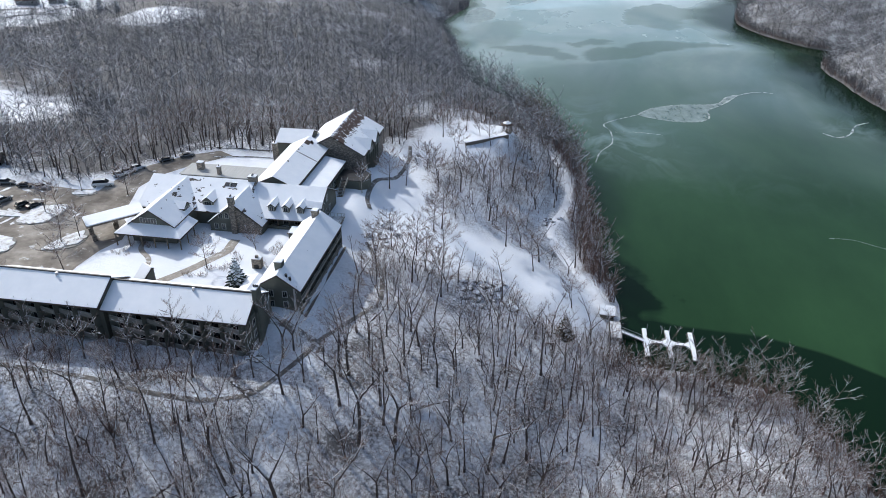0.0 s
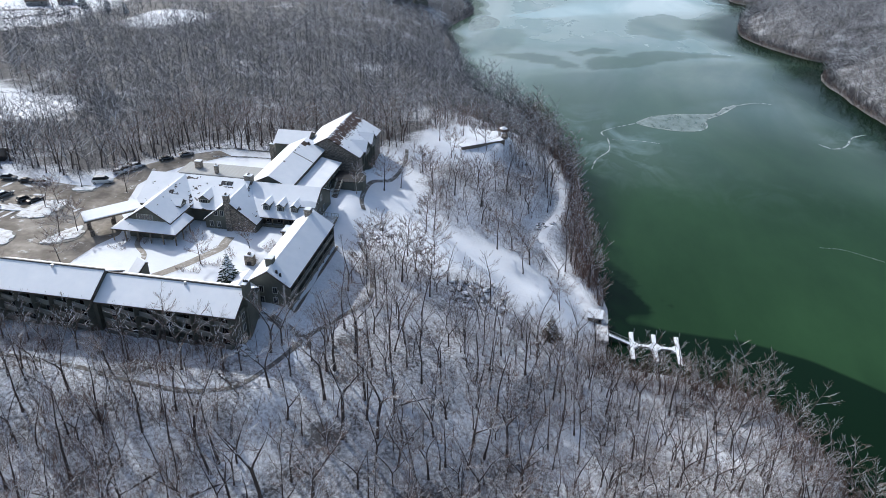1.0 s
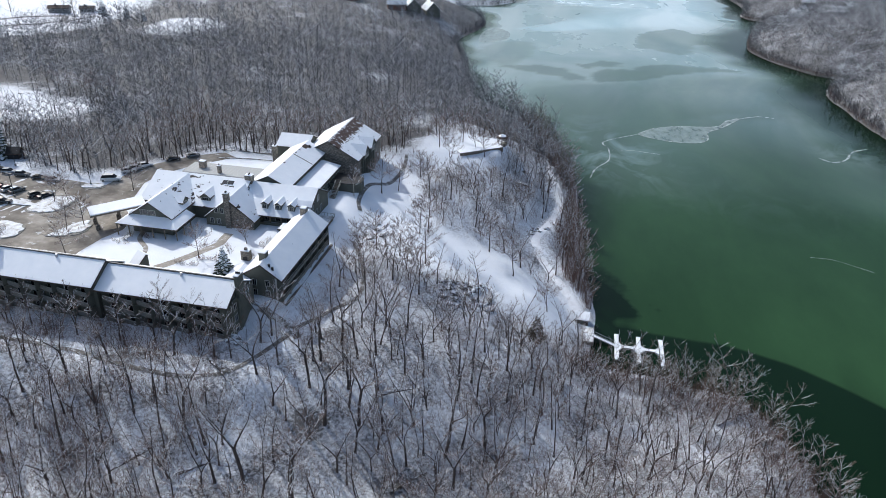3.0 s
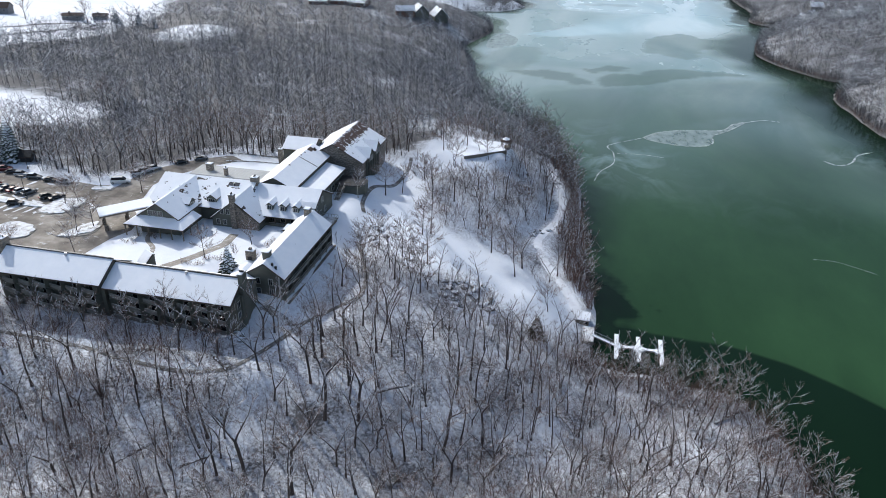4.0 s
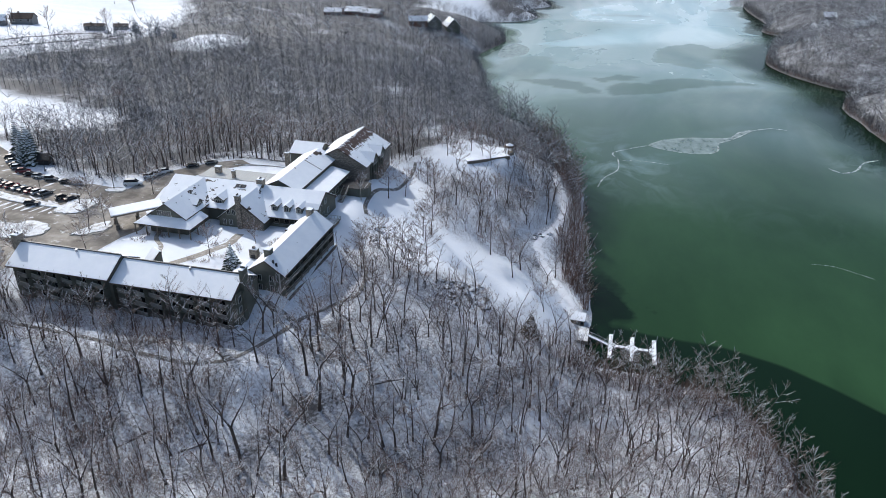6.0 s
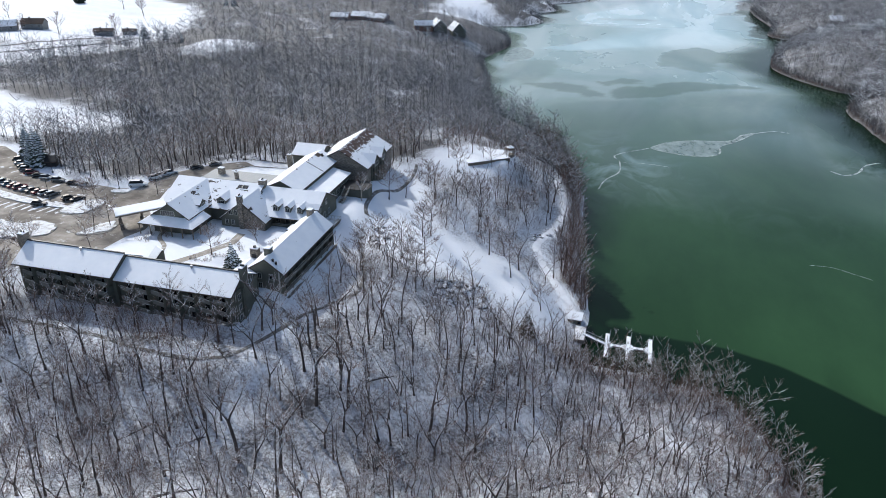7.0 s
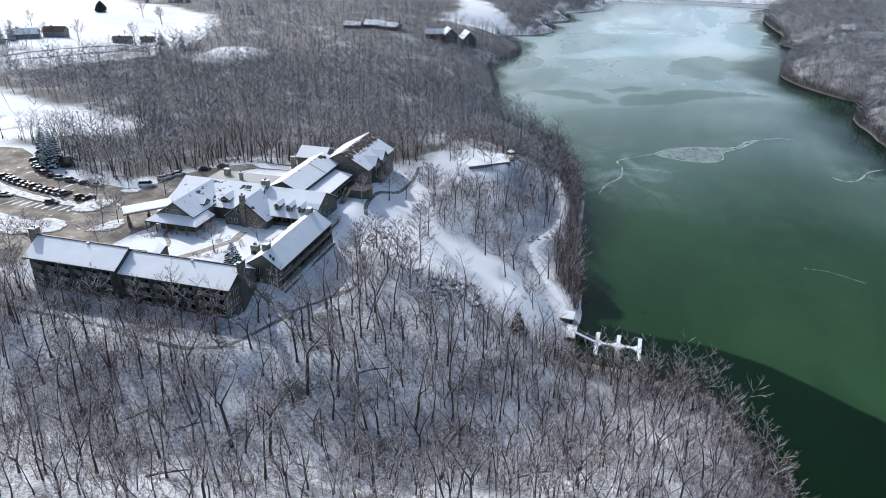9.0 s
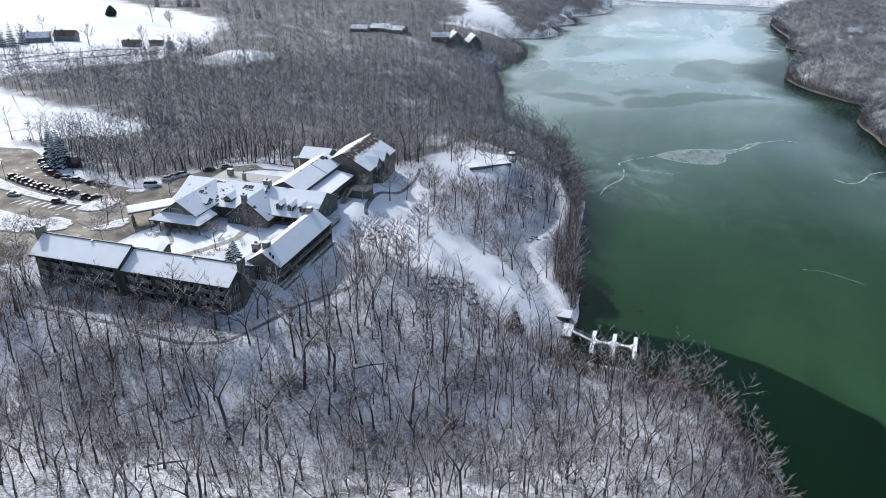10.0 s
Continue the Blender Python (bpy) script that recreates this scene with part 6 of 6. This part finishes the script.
def hull(sections):
    """A closed body from cross sections (x, half width, z low, z high, half width at the top)."""
    bm = bmesh.new()
    rings = []
    for x, w, lo, hi, top in sections:
        mid = lo + (hi - lo) * 0.62
        rings.append([bm.verts.new((x, y, z)) for y, z in ((-w * 0.94, lo), (w * 0.94, lo), (w, mid), (top, hi), (-top, hi), (-w, mid))])
    for a, b in zip(rings, rings[1:]):
        for i in range(6):
            j = (i + 1) % 6
            bm.faces.new((a[i], b[i], b[j], a[j]))
    bm.faces.new(rings[0])
    bm.faces.new(rings[-1][::-1])
    bmesh.ops.recalc_face_normals(bm, faces=bm.faces[:])
    return bm


def wheel(parent, x, y, r):
    bm = bmesh.new()
    bmesh.ops.create_cone(bm, cap_ends=True, segments=12, radius1=r, radius2=r, depth=0.22, matrix=Matrix.Translation((x, y, r)) @ Matrix.Rotation(radians(90), 4, "X"))
    w = part("wheel", bm, M_TYRE, parent)
    bm = bmesh.new()
    bmesh.ops.create_cone(bm, cap_ends=True, segments=10, radius1=r * 0.6, radius2=r * 0.6, depth=0.25, matrix=Matrix.Translation((x, y, r)) @ Matrix.Rotation(radians(90), 4, "X"))
    part("rim", bm, M_STEEL, w)


M_CARGLASS = Mat("dark_car_glass", (0.012, 0.013, 0.015), 0.2).mat
M_CARGLASS.node_tree.nodes["Principled BSDF"].inputs["Specular IOR Level"].default_value = 0.25


def vehicle(name, label, paint, long, tall, group, snow=False):
    """A parked vehicle that points along its own +x."""
    t = thing(name, pose(0, 0, -50), label, "vehicle", group)
    h, w, r = long / 2, (1.0 if tall > 2 else 0.92), (0.36 if tall < 1.6 else 0.39)
    waist = 0.95 if tall < 1.6 else 1.08 if tall < 2 else 1.35
    part("body", hull([(-h, w * 0.85, 0.4, waist * 0.9, w * 0.75), (-h + 0.3, w, 0.28, waist, w * 0.88), (h - 1.3, w, 0.28, waist, w * 0.88), (h - 0.3, w * 0.95, 0.3, waist * 0.82, w * 0.8), (h, w * 0.8, 0.4, waist * 0.66, w * 0.7)]), paint, t)
    back = -h + (0.25 if tall > 1.6 else 0.75)
    part("cabin_glass", hull([(back, w * 0.84, waist - 0.06, waist, w * 0.82), (back + 0.45, w * 0.84, waist - 0.06, tall - 0.07, w * 0.7), (h - 2.35, w * 0.84, waist - 0.06, tall - 0.05, w * 0.7), (h - 1.35, w * 0.84, waist - 0.06, waist, w * 0.8)]), M_CARGLASS, t)
    part("roof", box(back + 0.42, h - 2.25, -w * 0.72, w * 0.72, tall - 0.08, tall, 0.02), paint, t)
    if snow:
        part("roof_snow", box(back + 0.5, h - 2.35, -w * 0.66, w * 0.66, tall, tall + 0.07), M_SNOW, t)
    for s in (-1, 1):
        for x in (-h + 0.85, h - 0.9):
            wheel(t, x, s * (w - 0.1), r)
        part("headlight", box(h - 0.18, h - 0.02, s * w * 0.6 - 0.16, s * w * 0.6 + 0.16, waist * 0.55, waist * 0.68), M_LAMP, t)
        part("tail_light", box(-h - 0.01, -h + 0.08, s * w * 0.66 - 0.12, s * w * 0.66 + 0.12, waist * 0.65, waist * 0.85), M_TAIL, t)
    return t


PAINTS = {n: mat_paint(n + "_car_paint", c) for n, c in (("black", (0.012, 0.012, 0.014)), ("silver", (0.42, 0.43, 0.45)), ("white", (0.7, 0.7, 0.7)), ("grey", (0.12, 0.125, 0.13)), ("pale_grey", (0.28, 0.29, 0.30)), ("red", (0.16, 0.015, 0.02)), ("blue", (0.03, 0.10, 0.16)), ("green", (0.02, 0.09, 0.09)))}
CARS = {}
for n, paint in PAINTS.items():
    CARS[n, 0] = vehicle("car", f"{n} saloon car parked on wet asphalt", paint, 4.7, 1.45, "parked cars")
    CARS[n, 1] = vehicle("suv", f"{n} sport utility car with some snow parked on asphalt", paint, 4.8, 1.75, "parked cars", snow=n in ("grey",))


def park(n, k, x, y, ang):
    copy_thing(CARS[n, k], pose(x, y, float(gz(x, y)) + 0.06, 0, 0, ang))


LOW_ROW = [("black", 1), ("grey", 0), ("green", 1), ("grey", 1), ("blue", 0), ("red", 0), ("red", 1), ("silver", 0), ("black", 0), ("red", 0), ("silver", 1), ("grey", 1)]
for i, (n, k) in enumerate(LOW_ROW):
    park(n, k, -173.4 + i * 3.02, 171.7 - i * 0.72 - 0.006 * i * (11 - i) * 6, 64 + 0.6 * i)
for n, k, x, y, a in (("black", 1, -132.6, 162.4, 62), ("black", 0, -129.4, 162.6, 62), ("white", 0, -158.5, 156.9, 14), ("black", 1, -138.2, 155.6, 18),
                      ("black", 1, -176.5, 189.4, 35), ("silver", 0, -173.4, 186.6, 40), ("black", 0, -169.6, 183.9, 30), ("grey", 1, -166.4, 181.4, 30), ("red", 1, -161.9, 178.8, 25), ("black", 0, -157.6, 177.2, 20),
                      ("silver", 1, -153.0, 176.0, 12), ("grey", 1, -147.5, 175.1, 8), ("black", 0, -140.8, 174.2, 8), ("silver", 0, -135.5, 174.0, 4),
                      ("white", 1, -117.3, 186.6, 40), ("silver", 1, -116.0, 189.6, 42), ("white", 1, -114.8, 192.4, 44), ("black", 0, -109.2, 200.2, 40), ("grey", 0, -104.5, 205.0, 40)):
    park(n, k, x, y, a)
van = vehicle("passenger_van", "white high-roofed passenger van parked beside the drive", PAINTS["white"], 6.2, 2.3, "parked cars")
van.matrix_basis = pose(-118.3, 178.7, float(gz(-118.3, 178.7)) + 0.06, 0, 0, 20)
for ob in list(CARS.values()):
    for o in (*ob.children_recursive, ob):
        bpy.data.objects.remove(o)


def street_lamp(x, y, tall=7.5, arms=2):
    t = thing("street_lamp", pose(x, y, float(gz(x, y))), "tall dark parking lot lamp with two heads", "lamp", "parking lamps")
    part("pole", prism([(0.09 * math.cos(k * math.pi / 3), 0.09 * math.sin(k * math.pi / 3)) for k in range(6)], 0, tall), M_DARK, t)
    part("footing", prism([(0.3 * math.cos(k * math.pi / 4), 0.3 * math.sin(k * math.pi / 4)) for k in range(8)], -0.2, 0.7), M_KERB, t)
    for s in (-1, 1)[:arms]:
        part("lamp_head", box(min(s * 0.1, s * 0.95), max(s * 0.1, s * 0.95), -0.2, 0.2, tall - 0.05, tall + 0.12), M_DARK, t)


for x, y in ((-173.8, 168.4), (-138.4, 160.4), (-155.8, 182.0), (-122.4, 174.2), (-205, 212), (-196, 236)):
    street_lamp(x, y)

# low service shed by the spruces
wing("dark service shed with a steep shingled roof by the spruces", -163.0, 188.4, 20, 3.4, 27.0, (2.0, 25.6), (2.0, 25.6), 22, snow=M_DARK, wall=M_DARK)

# yard outdoor fireplace
yf = thing("outdoor_fireplace", pose(-54.2, 140.8, 24.0), "tan stone outdoor fireplace with a snow cap in the yard", "fireplace")
part("hearth", box(-1.15, 1.15, -0.8, 0.8, -0.5, 2.6, 0.05), M_TAN, yf)
part("stack", box(-0.35, 0.35, -0.35, 0.35, 2.6, 3.3, 0.04), M_STONE, yf)
part("cap_snow", box(-1.2, 1.2, -0.85, 0.85, 2.6, 2.8, 0.06), M_SNOW, yf)
part("opening", box(-0.6, 0.6, -0.84, -0.78, 0, 1.1), M_DARK, yf)

# boulders and shrubs


def boulder_mesh(seed):
    rnd = random.Random(seed)
    bm = bmesh.new()
    bmesh.ops.create_icosphere(bm, subdivisions=2, radius=1.0)
    for v in bm.verts:
        n = noise.noise(v.co * 1.3 + Vector((seed * 3.1, 0, 0)))
        v.co *= 1 + 0.45 * n + rnd.uniform(-0.06, 0.06)
        v.co.z *= 0.6
    me = bpy.data.meshes.new("boulder")
    bm.to_mesh(me)
    bm.free()
    me.materials.append(M_ROCK)
    return me


M_ROCK = mat_bark("lichen_rock", (0.06, 0.055, 0.05), (0.20, 0.185, 0.165), 0.45, 0.22)
boulders = [boulder_mesh(i) for i in range(4)]
rock_rnd = random.Random(31)
for cx, cy, n, r in ((-5.0, 156.5, 12, 3.5), (2.0, 158.5, 16, 4.5), (6.0, 154.0, 10, 3.0), (0.0, 150.0, 12, 5.0), (-30.5, 169.0, 9, 3.5), (-29.0, 176.5, 7, 3.0), (15.0, 214.0, 8, 4.0), (8.0, 236.0, 8, 5.0), (4.0, 252.0, 7, 4.0), (-44.0, 110.5, 6, 3.0)):
    for k in range(n):
        x, y, s = cx + rock_rnd.gauss(0, r * 0.6), cy + rock_rnd.gauss(0, r * 0.4), rock_rnd.uniform(0.4, 1.25)
        b = attach("boulder", boulders[rock_rnd.randrange(4)], None, "", pose(x, y, float(gz(x, y)) + 0.05, 0, 0, rock_rnd.uniform(0, 360)) @ Matrix.Scale(s, 4))
        tagged(b, "grey weathered boulder capped with snow on the slope", "rock", "boulders")
shrub_meshes = []
for i in range(3):
    v, t, c = brush(400 + i, 1.3, 26, 1.3)
    shrub_meshes.append(big_mesh("shrub", v, t, M_TWIG))
for i, (x, y) in enumerate(((-93.1, 142.1), (-91.1, 141.5), (-90.5, 143.2), (-90.3, 145.4), (-88.8, 141.3), (-87.1, 146.9), (-85.1, 145.6), (-69.8, 134.6), (-68.5, 134.3), (-66.5, 134.5), (-65.3, 135.0), (-65.7, 137.7), (-64.5, 138.2), (-63.1, 138.3), (-61.7, 138.5), (-61.4, 140.0), (-67.9, 144.9), (-68.8, 144.1), (-62.2, 145.8), (-60.3, 143.2), (-53.3, 142.6), (-51.4, 140.7), (-53.7, 149.1), (-52.3, 147.9), (-53.2, 152.4), (-88.7, 148.2),
                            (-126.5, 141.0), (-124.5, 139.5), (-105.8, 146.0), (-110.0, 142.0), (-50.5, 148.0), (-52.5, 150.5))):
    tagged(attach("shrub", shrub_meshes[i % 3], None, "", pose(x, y, float(gz(x, y)), 0, 0, 51 * i) @ Matrix.Scale(0.85 + 0.15 * (i % 4), 4)), "leafless brown shrub dusted with snow", "shrub", "garden shrubs")

# ---- evergreens ----
M_NEEDLE = mat_bark("spruce_needles", (0.012, 0.022, 0.016), (0.035, 0.052, 0.034), 0.15, 0.32)
M_DARKLEAF = mat_bark("dark_evergreen_leaves", (0.012, 0.018, 0.014), (0.03, 0.042, 0.03), 0.6, 0.05)
M_CEDAR = mat_bark("cedar_needles", (0.034, 0.032, 0.02), (0.09, 0.072, 0.044), 0.3, 0.2)


def conifer(seed, tall, base, levels, boughs, domed=False):
    """A spruce: a tapering trunk and whorls of drooping, ragged boughs."""
    rnd = random.Random(seed)
    trunk = tubes([((0, 0, -0.4), (0, 0, tall * 0.96), tall * 0.014, 0.0)], 6)
    V, T = [], []
    for i in range(levels):
        f = i / (levels - 1)
        z = tall * (0.06 + 0.9 * f)
        reach = base * math.sin(math.pi * (0.2 + 0.76 * f)) if domed else base * (1 - f) ** 0.85 + 0.15
        n = max(5, int(boughs * (1 - 0.6 * f)))
        for k in range(n):
            a = 2 * math.pi * (k + rnd.random() * 0.8) / n + i
            r = reach * rnd.uniform(0.75, 1.15)
            c, s = math.cos(a), math.sin(a)
            droop = r * rnd.uniform(0.18, 0.42)
            wide = 0.22 * r + 0.12
            o = len(V)
            p = lambda u, w, q: (c * u - s * w, s * u + c * w, z + q)
            V += [p(0.0, 0, 0.12 * r + 0.1), p(r * 0.55, wide, -droop * 0.45), p(r * 0.6, 0, -droop * 0.25 + 0.12 * r), p(r * 0.55, -wide, -droop * 0.45), p(r, 0, -droop), p(r * 0.5, 0, -droop * 0.8 - 0.15)]
            T += [(o, o + 2, o + 1), (o, o + 3, o + 2), (o + 2, o + 4, o + 1), (o + 3, o + 4, o + 2), (o + 1, o + 4, o + 5), (o + 5, o + 4, o + 3), (o, o + 1, o + 5), (o, o + 5, o + 3)]
    return trunk, (np.array(V), np.array(T))


def evergreen(x, y, seed, tall, base, label, mat=None, levels=16, boughs=13, group="evergreens", domed=False):
    tr, cr = conifer(seed, tall, base, levels, boughs, domed)
    t = thing("spruce", pose(x, y, float(gz(x, y)) - 0.1), label, "tree", group)
    attach("trunk", big_mesh("trunk", *tr, M_BARK), t)
    attach("crown", big_mesh("crown", *cr, mat or M_NEEDLE), t)


for i, (x, y, tall) in enumerate(((-176.0, 193.5, 15.0), (-171.0, 190.2, 13.5), (-165.8, 187.5, 17.0), (-168.0, 185.2, 10.5))):
    evergreen(x, y, 200 + i, tall, tall * 0.24, "tall dark spruce loaded with snow beside the parking lot", levels=20, boughs=15)
evergreen(-53.9, 128.8, 210, 10.6, 3.7, "young snow-covered spruce in the lodge yard", levels=18, boughs=15)
evergreen(20.8, 149.5, 211, 7.6, 3.0, "brownish cedar standing at the lawn edge", M_CEDAR, 16, 15)
for i, (x, y, tall) in enumerate(((-305, 446, 13), (-301, 443, 11), (-396, 392, 19), (-402, 389, 16), (-392, 398, 15), (-312, 588, 14), (-322, 592, 13), (-366, 621, 15), (-439, 648, 14), (-432, 650, 16), (-425, 647, 13), (-418, 649, 15), (-460, 640, 14), (-280, 436, 12), (-262, 428, 9))):
    evergreen(x, y, 220 + i, tall, tall * 0.24, "dark conifer beside the snowy field", levels=12, boughs=9, group="field conifers")
evergreen(-445.6, 554.4, 240, 10.5, 5.6, "broad dark evergreen alone in the snowy field", M_DARKLEAF, 16, 16, "field conifers", True)
far_meshes = [(big_mesh("trunk", *k[0], M_BARK), big_mesh("crown", *k[1], M_TWIG), big_mesh("branch_snow", *k[2], M_SNOW)) for k in (grow(300 + i, 14, 6.0, 14, 6, 4, low=0.3, fat=1.4, snowy=0.2, thin=0.05) for i in range(2))]
for i, (x, y, z) in enumerate(((-351.5, 416.6, 1.15), (-316.3, 432.2, 1.3), (-398.7, 551, 1.2), (-368.5, 535.7, 1.15), (-376, 545, 0.9), (-396, 401, 1.1), (-384, 420, 0.8), (-366, 398, 0.8), (-329.6, 332.6, 1.1), (-337, 338, 1.0), (-444, 470, 0.9))):
    bare_tree(x, y, i % 2, z, 50 * i, "lone bare tree in the snowy field", "field trees", far_meshes)

# ---- far buildings ----
M_FARWALL = Mat("grey_clapboard", (0.20, 0.195, 0.19), 0.8).mat
M_REDWALL = Mat("red_brown_boards", (0.16, 0.075, 0.05), 0.8).mat


def cottage(x, y, ang, long, half, eave, ridge, label, wall, snow, name="house", windows=3, group="far houses"):
    g = float(gz(x, y))
    t = thing(name, pose(x, y, g, 0, 0, ang), label, "house", group)
    bm = bmesh.new()
    pts = [(-half, -1.5), (half, -1.5), (half, eave), (0, ridge), (-half, eave)]
    a = [bm.verts.new((0, v, z)) for v, z in pts]
    b = [bm.verts.new((long, v, z)) for v, z in pts]
    bm.faces.new(a[::-1])
    bm.faces.new(b)
    for i in range(5):
        j = (i + 1) % 5
        bm.faces.new((a[j], a[i], b[i], b[j]))
    bmesh.ops.recalc_face_normals(bm, faces=bm.faces[:])
    part("wall", bm, wall, t)
    s = (ridge - eave) / half
    for sg in (1, -1):
        e = (half + 0.5) * sg
        q = [(-0.5, e, eave - 0.5 * s + 0.3), (long + 0.5, e, eave - 0.5 * s + 0.3), (long + 0.5, 0, ridge + 0.3), (-0.5, 0, ridge + 0.3)]
        if sg > 0:
            q = [q[1], q[0], q[3], q[2]]
        part("roof", slab(*q, 0.28), snow, t)
    for k in range(windows):
        window(t, long * (k + 0.5) / windows, -half - 0.01, eave - 2.0, -90, 1.3, 1.4, 2)
    part("chimney", box(long * 0.3, long * 0.3 + 1, -0.5, 0.5, eave, ridge + 1.2), M_STONE, t)


cottage(-401, 404, 36, 20, 5.0, 4.0, 7.2, "long pale farm building with a dark roof edge", M_FARWALL, M_ROOF)
cottage(-386, 423, 18, 15, 4.5, 4.0, 7.0, "farm building with a dark bare roof", M_FARWALL, M_SHINGLE)
cottage(-338, 436, 22, 13, 3.0, 2.6, 4.0, "low open field shelter with a dark roof", M_FARWALL, M_SHINGLE, "field_shelter", 2)
cottage(-323, 448, 22, 9, 3.0, 2.6, 4.0, "low open field shelter with a dark roof", M_FARWALL, M_SHINGLE, "field_shelter", 2)
cottage(-203, 553, 8, 14, 6.0, 2.6, 5.0, "red-brown cabin with a snowy roof in the woods", M_REDWALL, M_SNOW)
cottage(-188, 562, 4, 15, 7.0, 2.8, 5.6, "long wooden cabin with a snowy roof in the woods", M_REDWALL, M_SNOW)
cottage(-172, 561, -6, 14, 6.5, 2.6, 5.2, "wooden cabin with a snowy roof in the woods", M_REDWALL, M_SNOW)
cottage(-112, 556, 120, 13, 5.4, 4.5, 9.5, "dark wooden lakeside house with a steep snowy roof", M_WALL, M_SNOW)
cottage(-98, 562, 120, 14, 5.4, 5.0, 10.5, "dark wooden lakeside house with a steep snowy roof", M_WALL, M_SNOW)
for x, y, a, l in ((183, 684, 20, 10), (193, 694, -30, 12), (200, 690, 60, 9), (214, 656, 10, 12), (226, 664, 40, 10), (205, 716, 0, 10)):
    cottage(x, y, a, l, 4.2, 4.5, 8.0, "lakeside house with a snowy roof among bare trees", M_FARWALL, M_SNOW)

cottage(-131, 548, 20, 14, 4.5, 3.4, 6.4, "low wooden lakeside house wing with a snowy roof", M_REDWALL, M_SNOW)

# dam at the far end of the lake
dam = thing("dam", pose(-30, 1039, 0, 0, 0, math.degrees(math.atan2(-32, 222))), "long low dam with a snowy crest and dark stone face", "dam", kind="structure")
bm = bmesh.new()
prof = [(-9, -2), (14, -2), (4, 4.2), (-1, 4.2)]
a = [bm.verts.new((0, v, z)) for v, z in prof]
b = [bm.verts.new((226, v, z)) for v, z in prof]
for i in range(4):
    j = (i + 1) % 4
    bm.faces.new((a[i], b[i], b[j], a[j]))
bm.faces.new(a)
bm.faces.new(b[::-1])
bmesh.ops.recalc_face_normals(bm, faces=bm.faces[:])
part("embankment", bm, M_PLOUGHED, dam)
part("crest_snow", box(0, 226, -1.2, 4.2, 4.2, 4.5), M_SNOW, dam)
part("road_strip", box(0, 226, 0.5, 2.5, 4.5, 4.56), M_ASPHALT, dam)
path("field_road", [(-372, 345), (-352.9, 362), (-333, 410), (-322, 428), (-312, 416), (-300, 425)], 4.0, M_DIRT, 0.4, "dark field road across the snow", category="road")
path("field_road", [(-352, 318), (-338, 347), (-321, 379), (-313, 413), (-306, 440)], 3.0, M_DIRT, 0.4, "dark field road across the snow", category="road")
path("loop_road", [(-240, 206), (-222, 232), (-196, 252), (-178, 243), (-184, 228), (-205, 214)], 3.0, M_TRACK, 0.25, "snowy loop drive around a clearing", category="road")


def board_fence(x0, y0, x1, y1):
    """A dark panel fence between two posts."""
    n = 8
    d = math.hypot(x1 - x0, y1 - y0)
    g = min(float(gz(x0, y0)), float(gz(x1, y1)))
    f = thing("board_fence", pose(x0, y0, g, 0, 0, math.degrees(math.atan2(y1 - y0, x1 - x0))), "dark board fence standing in the snowy clearing", "fence", "board fences")
    for k in range(n + 1):
        part("post", box(d * k / n - 0.06, d * k / n + 0.06, -0.06, 0.06, -0.5, 1.7), M_WOOD, f)
    for k in range(n):
        for z in (0.2, 0.75, 1.3):
            part("board", box(d * k / n + 0.06, d * (k + 1) / n - 0.06, -0.03, 0.03, z, z + 0.42), M_WOOD, f)


for ends in ((-300, 300, -275.4, 279.7), (-281, 277, -252, 252.8)):
    board_fence(*ends)
